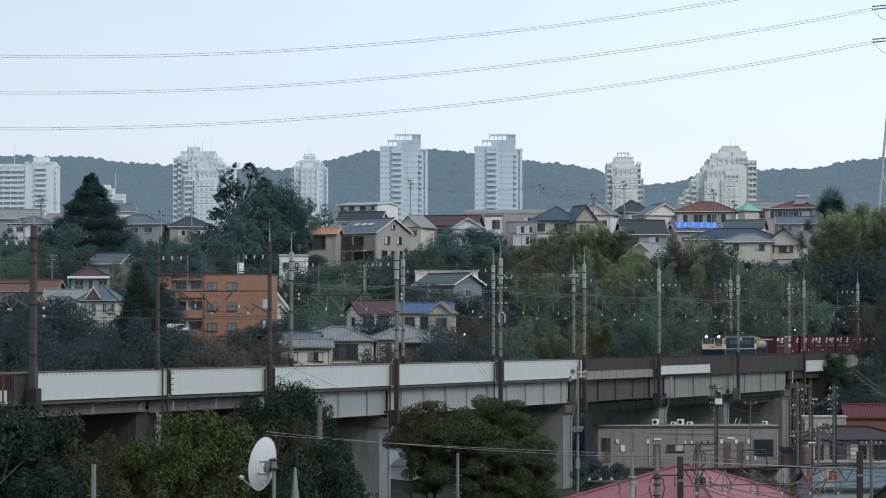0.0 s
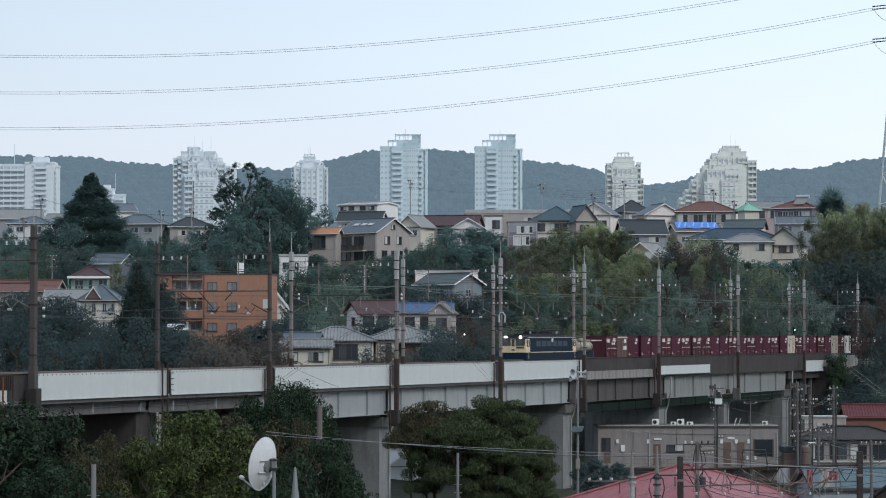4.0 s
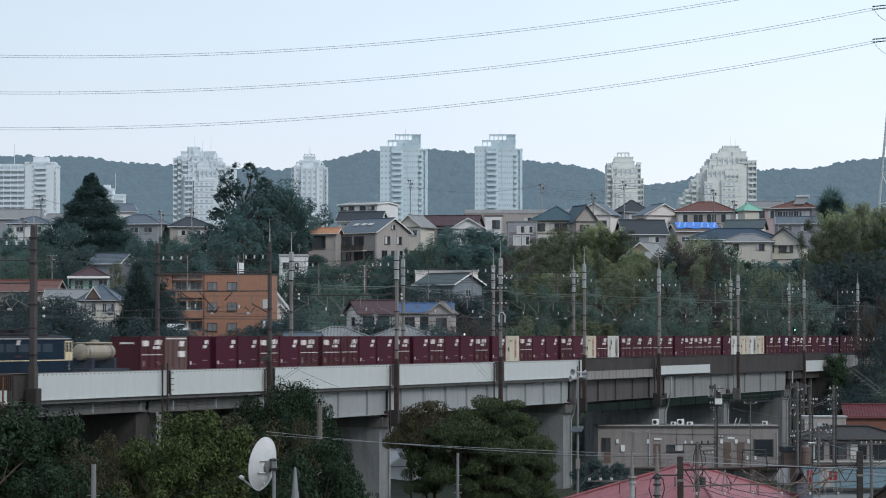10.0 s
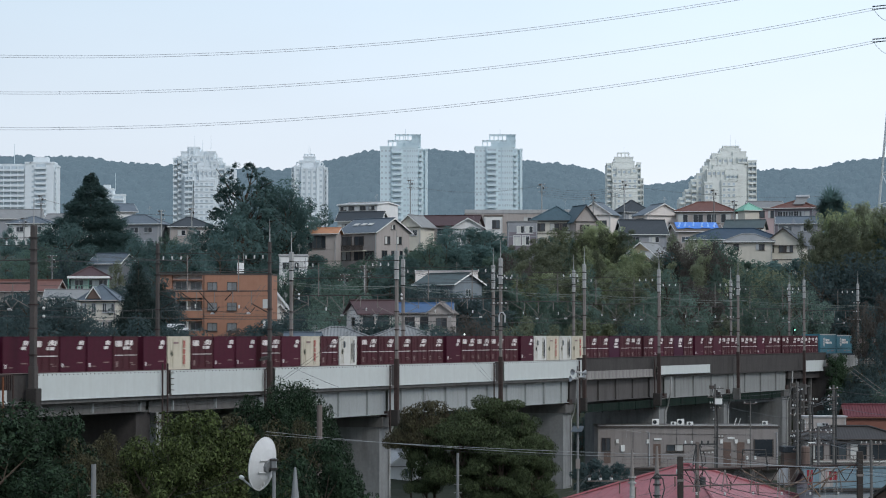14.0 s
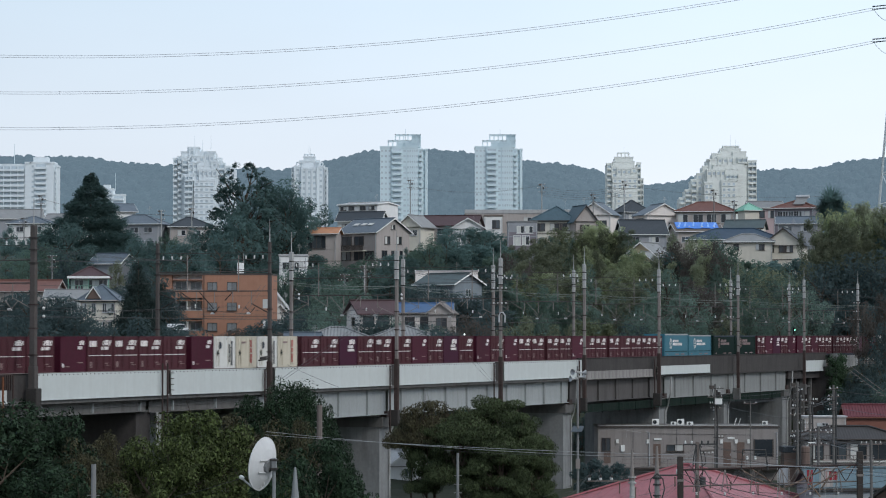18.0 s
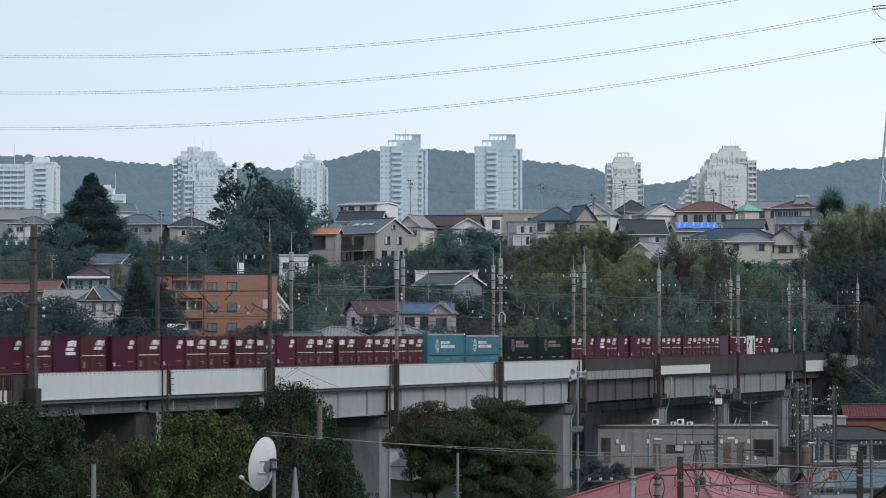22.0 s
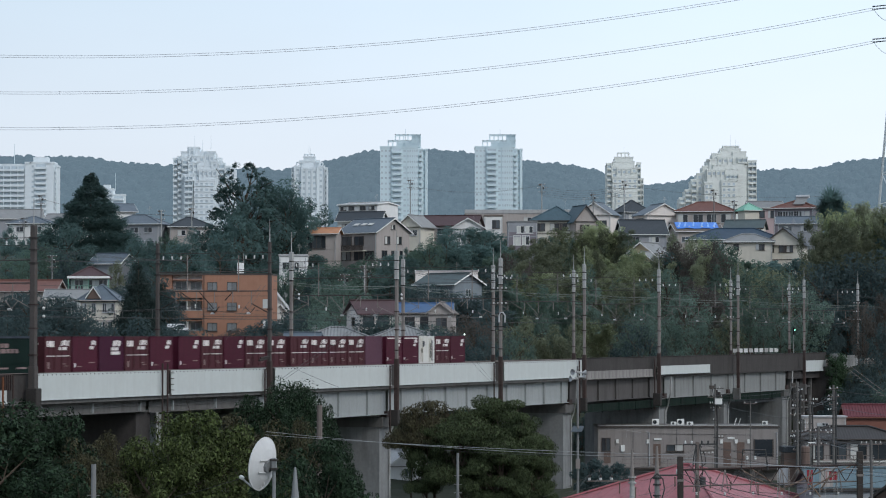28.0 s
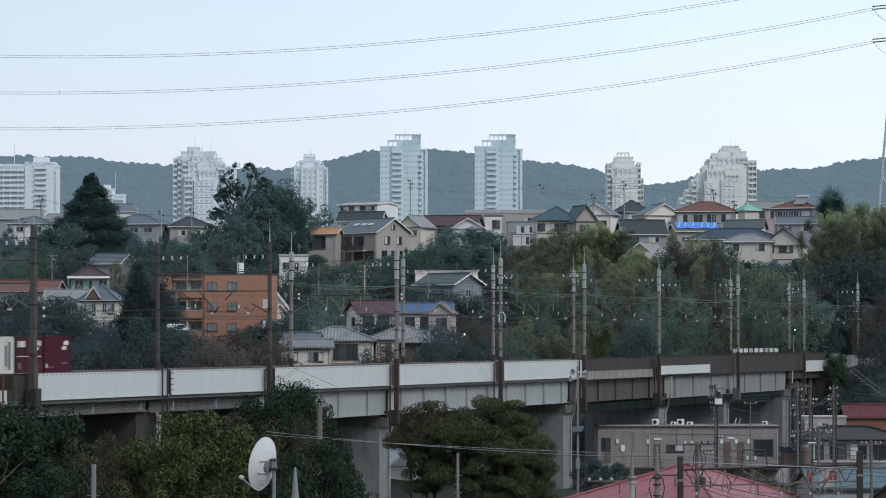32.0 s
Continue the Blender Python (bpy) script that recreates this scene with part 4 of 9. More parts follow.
def leaf_mesh(name, centres, radii, per, size, material, flat=0.55, droop=0.0, aspect=0.5, corners=3, rough=0.28):
    """Clumps of small leaves: one mesh, each leaf a bent pair of triangles."""
    cs = np.repeat(np.asarray(centres, float), per, 0)
    rs = np.repeat(np.asarray(radii, float), per)[:, None]
    n = len(cs)
    d = rng.normal(size=(n, 3))
    d /= np.linalg.norm(d, axis=1)[:, None]
    d[:, 2] *= flat + 0.25
    p = cs + d * rs * rng.uniform(0.45, 1.0, (n, 1)) ** 0.4
    nrm = d * 0.9 + np.array((0, 0, 0.55)) + rng.normal(0, rough, (n, 3))
    nrm /= np.linalg.norm(nrm, axis=1)[:, None]
    a = rng.normal(size=(n, 3))
    a[:, 2] -= droop * 1.5
    a -= nrm * np.sum(a * nrm, 1)[:, None]
    a /= np.linalg.norm(a, axis=1)[:, None] + 1e-9
    b = np.cross(nrm, a)
    s = size * rng.uniform(0.6, 1.35, (n, 1))
    if corners == 3:
        v = np.stack([p - a * s - b * s * aspect * 0.8, p + a * s * 0.3 + b * s * aspect * 1.2, p + a * s], 1).reshape(-1, 3)
    else:
        v = np.stack([p - a * s, p + b * s * aspect, p + a * s, p - b * s * aspect], 1).reshape(-1, 3)
    me = bpy.data.meshes.new(name)
    me.vertices.add(corners * n)
    me.vertices.foreach_set("co", v.ravel())
    me.loops.add(corners * n)
    me.loops.foreach_set("vertex_index", np.arange(corners * n))
    me.polygons.add(n)
    me.polygons.foreach_set("loop_start", np.arange(0, corners * n, corners))
    me.update(calc_edges=True)
    me.materials.append(material)
    return me


# tree crowns clothing the far ridge
rc, rr = [], []
for k in range(2400):
    f = rng.uniform(0.975, 1.0) if k % 5 == 0 else rng.uniform(0.2, 0.99)
    x = rng.uniform(-400, 400)
    big = 1.0 + 0.35 * noise.noise((x / 30, f * 9, 2))
    rc.append((x, 1950 + 330 * f, ridge_z(x, f) + rng.uniform(-3.6, -0.8)))
    rr.append(rng.uniform(1.3, 2.4) * big)
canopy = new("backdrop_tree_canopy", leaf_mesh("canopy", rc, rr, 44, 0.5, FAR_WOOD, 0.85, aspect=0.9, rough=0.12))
tagged(canopy, "blue-green tree crowns covering the far ridge", "woodland", kind="stuff")


def limbs(h, base, spread, count, lean=0.0, start=0.15, rise=1.0):
    """A tapered trunk that divides into crooked limbs; returns the bmesh and the limb tips."""
    pts = [Vector((lean * k / 5 * h * 0.2 + rng.normal(0, 0.02) * h * 0.2, rng.normal(0, 0.02) * h * 0.2, h * 0.75 * k / 5)) for k in range(6)]
    pts[0] = Vector((0, 0, -0.6))
    bm = tube(pts, base, 8, r_end=base * 0.3)
    tips = [pts[-1]]
    for k in range(count):
        f = start + (0.95 - start) * k / max(1, count - 1)
        at = pts[min(4, int(f * 5))].lerp(pts[min(5, int(f * 5) + 1)], f * 5 % 1)
        ang = k * 2.4 + rng.uniform(-0.4, 0.4)
        reach = spread * (0.6 + 0.35 * f if rise > 1 else 1.05 - 0.55 * f) * rng.uniform(0.7, 1.1)
        out = Vector((math.cos(ang), math.sin(ang), 0)) * reach
        mid = at + out * 0.5 + Vector((0, 0, h * 0.10 * rise))
        end = at + out + Vector((0, 0, h * rng.uniform(0.12, 0.28) * rise))
        tube([at, mid, end], base * 0.38, 5, bm, r_end=base * 0.08)
        tips += [mid.lerp(end, 0.5), end]
        for _ in range(2):
            e2 = mid + Vector(rng.normal(0, reach * 0.35, 3)) + Vector((0, 0, h * 0.1))
            tube([mid, e2], base * 0.16, 4, bm, r_end=base * 0.04)
            tips.append(e2)
    return bm, tips


def broadleaf(h, spread, leaf, clumps, per, size, seed, limb=11, start=0.14, clump=0.30, flat=0.55, open_=False, corners=3, rough=0.28, rise=1.0):
    """Trunk and crown meshes of a broad tree of height h."""
    global rng
    rng = np.random.default_rng(seed)
    bm, tips = limbs(h, h * 0.022 + 0.06, spread, limb, start=start, rise=rise)
    trunk = mesh_of("trunk", bm, BARK)
    centres, radii = [], []
    for k in range(clumps):
        if k < len(tips) and not open_:
            c = np.array(tips[k])
        else:
            t = np.array(tips[int(rng.integers(len(tips)))])
            c = t + rng.normal(0, spread * (0.10 if open_ else 0.2), 3)
        if k % 3 == 0:
            c[2] *= rng.uniform(0.2, 0.9)
        zf = min(1, max(0.05, c[2] / h))
        lim = spread * (1.1 * math.sqrt(max(0.05, 1 - (max(0, zf - 0.45) / 0.58) ** 2)))
        r = math.hypot(c[0], c[1])
        if r > lim or (k % 3 and r < lim * 0.6 and zf < 0.8):
            c[:2] *= lim * rng.uniform(0.7, 1.0) / max(r, 0.1)
        c[2] = max(min(c[2], h * (1.02 if open_ else 0.96)), h * start)
        centres.append(c)
        radii.append(spread * clump * rng.uniform(0.6, 1.3))
    return trunk, leaf_mesh("crown", centres, radii, per, size, LEAF[leaf], flat, 0.0, 0.62, corners, rough)


def conifer(h, spread, leaf, seed, clumps, per, size, full=0.95):
    """A cone of layered sprays on one straight trunk; the cone reaches its spread at the share full of the height."""
    global rng
    rng = np.random.default_rng(seed)
    trunk = mesh_of("trunk", tube([(0, 0, -0.6), (0, 0, h * 0.5), (0, 0, h * 0.98)], h * 0.015 + 0.05, 7, r_end=0.04), BARK)
    centres, radii = [], []
    for k in range(clumps):
        down = 0.02 + 0.93 * rng.uniform(0, 1.0) ** 0.62
        lim = spread * min(1.0, (down / full) ** 0.95) * (0.86 + 0.14 * math.sin(down * 46))
        r = lim * rng.uniform(0.3, 1.04) ** 0.5
        ang = rng.uniform(0, math.tau)
        centres.append((r * math.cos(ang), r * math.sin(ang), h * (1 - down) - r * 0.1))
        radii.append(0.30 + spread * 0.085 * min(1, down * 2) * rng.uniform(0.6, 1.4))
    return [trunk], leaf_mesh("crown", centres, radii, per, size, LEAF[leaf], 0.5, 0.2, 0.4)


def bamboo(h, seed, leaf="bamboo", stems=12, ring=2.4, low=0.3, per=110, size=0.145, tall=1.0, steps=11):
    """A clump of arching culms with feathery drooping tops."""
    global rng
    rng = np.random.default_rng(seed)
    culms, centres, radii = bmesh.new(), [], []
    for k in range(stems):
        a, r = rng.uniform(0, math.tau), rng.uniform(0.2, ring)
        x, y, hh = r * math.cos(a), r * math.sin(a), h * rng.uniform(0.75, 1.05)
        ba, arch = rng.uniform(0, math.tau), rng.uniform(0.6, 1.9) * h / 11
        pts = [Vector((x + math.cos(ba) * arch * f ** 2.5, y + math.sin(ba) * arch * f ** 2.5, -0.5 + hh * (f - 0.08 * f ** 4))) for f in (0, 0.3, 0.55, 0.75, 0.9, 1.0)]
        tube([Vector((0, 0, -0.7)), Vector((x * 0.5, y * 0.5, -0.62)), *pts[1:]], 0.06, 5, culms, r_end=0.012)
        for f in np.linspace(low, 1.0, steps):
            i = min(4, int(f * 5))
            c = pts[i].lerp(pts[i + 1], f * 5 - i)
            centres.append(np.array(c) + rng.normal(0, 0.3 * tall, 3))
            radii.append(0.85 * (1.25 - 0.6 * f) * tall)
    return [mesh_of("bamboo_cane", culms, BARK)], leaf_mesh("crown", centres, radii, per, size, LEAF[leaf], 0.8, 1.1, 0.3, rough=0.4)


def palm(h, seed):
    """A bare trunk under a mop of stiff narrow blades."""
    global rng
    rng = np.random.default_rng(seed)
    trunk = mesh_of("trunk", tube([(0, 0, -0.6), (0.1, 0, h * 0.5), (0, 0, h * 0.76)], 0.22, 8, r_end=0.16), BARK)
    bm = bmesh.new()
    for k in range(1700):
        d = Vector(rng.normal(size=3))
        d.z = d.z * 0.6 + 0.12
        d.normalize()
        side = d.cross(Vector((0, 0, 1))).normalized() * 0.085
        at = Vector((0, 0, h * 0.74)) + d * rng.uniform(0, 0.9)
        mid, tip = at + d * 1.2, at + d * rng.uniform(1.5, 3.0) - Vector((0, 0, rng.uniform(0.1, 0.9)))
        v = [bm.verts.new(q) for q in (at - side * 0.4, mid - side, tip, mid + side, at + side * 0.4)]
        bm.faces.new(v)
    return [trunk], mesh_of("crown", bm, LEAF["dark"])


SPECIES = {
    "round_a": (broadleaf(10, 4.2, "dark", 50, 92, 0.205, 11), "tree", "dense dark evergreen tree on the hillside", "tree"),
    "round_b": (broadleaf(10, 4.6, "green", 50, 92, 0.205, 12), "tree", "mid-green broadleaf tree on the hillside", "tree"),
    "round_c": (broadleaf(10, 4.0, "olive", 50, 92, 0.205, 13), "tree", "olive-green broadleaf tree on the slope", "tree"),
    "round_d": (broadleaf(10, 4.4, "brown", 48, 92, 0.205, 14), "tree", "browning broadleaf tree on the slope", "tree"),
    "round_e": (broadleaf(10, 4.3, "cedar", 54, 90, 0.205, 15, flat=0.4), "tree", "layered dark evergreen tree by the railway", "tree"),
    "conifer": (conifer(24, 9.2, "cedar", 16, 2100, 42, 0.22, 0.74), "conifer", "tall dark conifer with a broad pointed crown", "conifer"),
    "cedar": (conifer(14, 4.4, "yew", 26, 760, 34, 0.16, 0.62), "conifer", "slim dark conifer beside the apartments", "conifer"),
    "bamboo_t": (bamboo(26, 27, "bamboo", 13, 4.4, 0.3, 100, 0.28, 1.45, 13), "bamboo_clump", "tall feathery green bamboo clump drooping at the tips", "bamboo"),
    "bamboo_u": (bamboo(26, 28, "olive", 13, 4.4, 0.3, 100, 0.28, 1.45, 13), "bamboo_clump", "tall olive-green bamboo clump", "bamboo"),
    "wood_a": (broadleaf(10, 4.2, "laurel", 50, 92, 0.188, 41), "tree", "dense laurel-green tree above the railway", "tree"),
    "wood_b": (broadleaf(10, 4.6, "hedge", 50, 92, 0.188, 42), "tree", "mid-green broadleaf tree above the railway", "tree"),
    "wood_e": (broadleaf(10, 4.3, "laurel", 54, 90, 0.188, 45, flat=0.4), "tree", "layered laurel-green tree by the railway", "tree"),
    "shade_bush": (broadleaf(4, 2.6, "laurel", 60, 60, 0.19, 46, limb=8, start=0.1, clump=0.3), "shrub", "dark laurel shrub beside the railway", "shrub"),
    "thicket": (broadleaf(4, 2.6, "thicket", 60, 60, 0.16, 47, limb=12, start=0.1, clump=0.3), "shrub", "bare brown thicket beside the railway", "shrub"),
    "plume_a": (bamboo(12, 51, "bamboo", 5, 0.9, 0.35, 52, 0.19, 0.85, 12), "bamboo_clump", "slender yellow-green bamboo plume nodding at the tip", "bamboo"),
    "plume_b": (bamboo(12, 52, "green", 5, 0.9, 0.35, 52, 0.19, 0.85, 12), "bamboo_clump", "slender fresh-green bamboo plume", "bamboo"),
    "plume_d": (bamboo(12, 54, "hedge", 5, 0.9, 0.35, 52, 0.19, 0.85, 12), "bamboo_clump", "slender dark green bamboo plume", "bamboo"),
    "plume_c": (bamboo(12, 53, "olive", 5, 0.9, 0.35, 52, 0.19, 0.85, 12), "bamboo_clump", "slender browning bamboo plume", "bamboo"),
    "palm": (palm(10, 29), "palm_tree", "shaggy dark palm rising above the roofs", "palm"),
    "bamboo_a": (bamboo(11, 17), "bamboo_clump", "feathery pale-green bamboo clump", "bamboo"),
    "bamboo_b": (bamboo(11, 18, "olive"), "bamboo_clump", "arching olive bamboo clump", "bamboo"),
    "open": (broadleaf(28, 6.6, "cedar", 640, 46, 0.19, 19, limb=22, clump=0.07, flat=0.95, open_=True, rise=1.25), "tree", "tall open-crowned tree with bare forks showing", "tree"),
    "bush": (broadleaf(4, 2.6, "dark", 60, 60, 0.2, 20, limb=8, start=0.1, clump=0.3), "shrub", "dark rounded shrub beside the railway", "shrub"),
    "reeds": (broadleaf(4, 2.6, "brown", 60, 60, 0.2, 22, limb=8, start=0.1, clump=0.3), "shrub", "brown thicket beside the railway", "shrub"),
    "bush_g": (broadleaf(4, 2.6, "green", 60, 60, 0.2, 21, limb=8, start=0.1, clump=0.3), "shrub", "bright green shrub among the houses", "shrub"),
}


def tree(kind, x, y, top, width=1.0, base=None, group="hillside trees"):
    """A tree whose crown reaches the height top above sea level."""
    z = ground_z(x, y) if base is None else base
    if kind in ("bush", "bush_g", "reeds") and top - z > 7:
        kind, width = {"bush": "round_e", "bush_g": "round_b", "reeds": "round_d"}[kind], width * 0.75
    # trees nearer than 456 m take other, mostly less hazed leaf colours
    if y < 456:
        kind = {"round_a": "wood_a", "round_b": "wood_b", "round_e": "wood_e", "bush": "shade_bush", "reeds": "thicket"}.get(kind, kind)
    (stems, crown), name, label, cat = SPECIES[kind]
    full = {"conifer": 24, "cedar": 14, "open": 28, "bush": 4, "bush_g": 4, "reeds": 4, "shade_bush": 4, "thicket": 4, "plume_a": 12, "plume_b": 12, "plume_c": 12, "plume_d": 12, "bamboo_t": 25, "bamboo_u": 25}.get(kind, 10.5 if "bamboo" in kind else 10)
    s = (top - z) / full
    if kind in ("conifer", "cedar", "open", "bamboo_t", "bamboo_u", "palm"):
        width /= s
    if s < 0.15:
        return
    e = thing(name, Matrix.LocRotScale((x, y, z), Euler((0, 0, (x * 12.9 + y * 7.7) % 6.28)), (s * width, s * width, s)), label, cat, group)
    for stem in stems if type(stems) is list else [stems]:
        ob = part(stem.name.split(".")[0], stem, None, e)
        if ob.name.startswith("bamboo_cane"):
            ob["kind"] = "stuff"
    part("crown", crown, None, e)
    return e


# trees and shrubs on the slope, grove by grove
tree("conifer", -64.8, 520, 50.22, 1.2)
tree("round_a", -66.51, 500, 39.26, 1.0)
tree("round_a", -60.29, 540, 39.94, .7)
tree("round_b", -53.55, 545, 39.69, .6)
tree("round_a", -55.25, 530, 37.77, .6)
tree("round_a", -45.59, 520, 39.2, .7)
tree("round_e", -42.07, 515, 40.04, .7)
tree("round_c", -56.08, 485, 32.67, .5)
tree("round_b", -49.23, 520, 37.43, .6)
tree("round_a", -73.11, 520, 40.03, 1.0)
tree("round_e", -61.82, 530, 40.42, 1.1)
tree("round_a", -54.82, 500, 36.76, 1.0)
tree("open", -36.2, 520, 51.0, 1.0)
tree("round_a", -30.06, 530, 48.4, 0.9)
tree("round_e", -32.4, 527, 47.6, 0.85)
tree("round_e", -26.17, 560, 46.95, 0.75)
tree("round_e", -29.0, 522, 46.37, 0.62)
tree("round_a", -33.9, 516, 45.55, 0.9)
tree("round_a", -37.73, 512, 43.31, 0.8)
tree("round_a", -35.7, 505, 40.46, 1.1)
tree("round_a", -38.56, 490, 36.92, 0.8)
tree("round_a", -43.52, 480, 36.09, 0.9)
tree("round_e", -47.31, 470, 34.35, 0.9)
tree("round_a", -44.37, 420, 30.3, 0.9)
tree("round_e", -44.95, 410, 29.24, 0.8)
tree("round_a", -44.32, 390, 25.67, 0.8)
tree("round_a", -49.07, 370, 25.38, 0.9)
tree("round_e", -53.5, 370, 25.01, 0.9)
tree("round_a", -57.98, 380, 25.53, 0.9)
tree("round_b", -65.61, 470, 34.35, 0.9)
tree("round_b", -71.32, 480, 34.17, 0.9)
tree("round_a", -77.29, 500, 36.26, 0.9)
tree("round_e", -58.78, 450, 32.39, 0.8)
tree("round_a", 0.62, 520, 38.78, 0.9)
tree("round_a", 4.96, 540, 40.26, 0.9)
tree("round_a", 9.36, 545, 39.9, 0.8)
tree("round_b", -2.44, 510, 37.61, 0.7)
tree("round_e", -4.7, 480, 32.73, 0.8)
tree("round_a", -8.82, 470, 32.0, 0.8)
tree("round_b", -12.85, 480, 33.21, 0.9)
tree("round_b", -17.27, 470, 31.53, 0.9)
tree("round_a", -21.03, 470, 31.06, 0.8)
tree("round_b", -18.7, 432, 27.97, 0.7)
tree("round_b", -16.66, 430, 27.54, 0.8)
tree("bush_g", -17.45, 390, 22.56, 1.4)
tree("bush", -20.56, 390, 22.56, 1.3)
tree("reeds", -20.69, 330, 20.06, 1.5)
tree("reeds", -26.08, 340, 20.54, 1.3)
tree("reeds", -22.62, 320, 20.19, 1.3)
tree("bush", -28.38, 320, 20.19, 1.3)
tree("reeds", -25.01, 310, 19.75, 1.3)
tree("round_a", -34.77, 320, 22.42, 0.9)
tree("round_a", -37.4, 310, 21.11, 0.9)
tree("round_a", -40.98, 300, 21.07, 0.9)
tree("round_e", -46.68, 310, 22.04, 0.9)
tree("bush", 0.41, 340, 20.2, 1.4)
tree("bush", -1.61, 335, 19.53, 1.3)
tree("round_d", 4.03, 360, 22.36, 0.8)
tree("round_a", 7.73, 450, 31.04, 0.8)
tree("round_d", 11.36, 470, 33.41, 0.8)
tree("bamboo_u", 14.95, 480, 35.42, 0.7)
tree("bamboo_u", 18.2, 490, 36.92, 0.75)
tree("bamboo_t", 23.07, 500, 39.26, 0.8)
tree("bamboo_t", 27.76, 500, 40.46, 0.75)
tree("bamboo_u", 29.56, 500, 38.76, 0.75)
tree("bamboo_t", 30.77, 480, 34.65, 0.75)
tree("bamboo_t", 12.83, 440, 29.92, 0.6)
tree("bamboo_u", 17.66, 440, 29.48, 0.6)
tree("round_b", 22.11, 450, 31.04, 0.6)
tree("bamboo_t", 26.45, 440, 29.92, 0.6)
tree("bamboo_u", 23.15, 420, 26.11, 0.6)
tree("round_b", 13.71, 390, 22.56, 0.6)
tree("round_c", 10.05, 370, 22.06, 0.9)
tree("bamboo_b", 15.96, 370, 21.69, 1.2)
tree("bamboo_t", 21.5, 390, 22.56, 0.6)
tree("bamboo_u", 28.0, 430, 27.97, 0.6)
tree("bamboo_a", 31.54, 470, 32.94, 1.2)
tree("round_b", 27.64, 400, 24.22, 0.6)
tree("round_b", 28.51, 390, 22.56, 0.8)
tree("bamboo_b", 33.62, 460, 31.28, 1.0)
tree("round_b", 35.59, 450, 30.14, 0.8)
tree("round_d", 40.22, 490, 35.94, 0.8)
tree("round_c", 44.54, 500, 37.26, 0.8)
tree("round_d", 44.67, 480, 35.61, 0.8)
tree("round_b", 47.56, 490, 36.92, 0.8)
tree("round_b", 35.73, 420, 26.11, 0.8)
tree("round_d", 39.16, 430, 27.97, 0.8)
tree("round_b", 45.48, 450, 30.14, 0.9)
tree("bamboo_b", 49.37, 470, 32.28, 0.9)
tree("round_b", 51.08, 460, 30.55, 0.8)
tree("round_c", 52.67, 450, 30.14, 0.9)
tree("round_b", 54.13, 440, 29.04, 0.9)
tree("round_b", 45.8, 420, 25.27, 0.9)
tree("round_c", 41.43, 410, 22.69, 0.8)
tree("round_b", 49.99, 420, 23.18, 0.9)
tree("round_b", 46.35, 410, 21.06, 0.7)
tree("round_b", 54.62, 430, 26.6, 0.8)
tree("bamboo_u", 63.64, 470, 39.51, 0.75)
tree("bamboo_t", 66.98, 475, 42.86, 0.9)
tree("bamboo_t", 69.79, 480, 43.1, 0.9)
tree("bamboo_u", 71.74, 472, 42.15, 0.9)
tree("bamboo_t", 74.25, 470, 42.62, 0.9)
tree("bamboo_u", 61.19, 460, 34.04, 0.7)
tree("round_e", 59.86, 450, 31.04, 0.9)
tree("round_e", 64.16, 455, 31.16, 0.9)
tree("round_e", 67.79, 455, 32.98, 1.0)
tree("round_e", 69.74, 450, 31.04, 1.0)
tree("round_e", 58.73, 435, 24.59, 0.8)
tree("round_e", 63.63, 445, 26.47, 0.8)
tree("round_e", 65.02, 425, 22.79, 0.9)
tree("round_a", -1.16, 415, 26.2, .8)
tree("round_a", 4.26, 418, 26.08, .8)
tree("round_e", -3.27, 420, 27.37, .7)
tree("round_a", 6.87, 400, 25.02, .8)
tree("bush_g", -9.91, 528, 34.54, 1)
tree("bush", -4.66, 530, 35.12, 1)
tree("round_a", -6.84, 535, 36.33, .6)
tree("bush", -23.71, 530, 34.91, 1)
tree("round_b", -18.37, 500, 32.47, .8)
tree("bush_g", -15.1, 525, 33.72, 1)
tree("bush", 12.51, 540, 36.48, 1)
tree("bush", 21.55, 580, 40.02, 1)
tree("bush_g", 35.34, 560, 39.89, 1)
tree("round_c", 44.19, 545, 39.69, .5)
tree("bush", 49.43, 520, 37.43, 1)
tree("bush_g", 55.52, 500, 32.67, 1.2)
tree("bush_g", 33.23, 488, 33.92, 1.3)
tree("round_c", 36.3, 486, 33.67, .6)
tree("bush", 38.59, 488, 34.12, 1.2)
tree("bush", 61.51, 500, 33.07, 1.2)
tree("bush_g", 51.53, 500, 33.46, 1.2)
tree("bush_g", 48.53, 500, 35.26, 1.2)
tree("bush", 60.2, 510, 33.12, 1)
tree("round_b", 62.12, 480, 31.97, .6)
tree("bush_g", 49.47, 480, 31.78, 1.3)
tree("bush", -54.13, 560, 38.21, 1)
tree("round_a", -57.49, 560, 38.21, .6)
tree("round_b", -53.96, 570, 39.68, .6)
tree("bush", -80.97, 560, 39.33, 1.2)
tree("round_a", -89.66, 580, 41.18, .7)
tree("bush", -58.74, 430, 27.97, 1)
tree("bush_g", -18.12, 405, 24.28, 1)
tree("bush_g", -20.39, 402, 23.6, 1)
tree("round_b", -13.92, 425, 27.88, .7)
tree("bush", -7.89, 380, 22.49, 1)
tree("bush", -10.93, 380, 22.04, 1.2)
tree("bush", -9.08, 382, 21.9, 1.2)
tree("bush_g", -7.21, 384, 22.06, 1.2)
tree("bush", -3.32, 378, 21.43, 1.1)
tree("bush_g", -1.43, 376, 21.12, 1.0)
tree("bush", -1.19, 424, 26.85, 1.3)
tree("bush", -3.3, 424, 27.18, 1.3)
tree("round_a", 0.69, 575, 41.92, .9)
tree("round_a", 5.89, 578, 41.69, .9)
tree("bush", 9.04, 580, 41.18, 1.3)
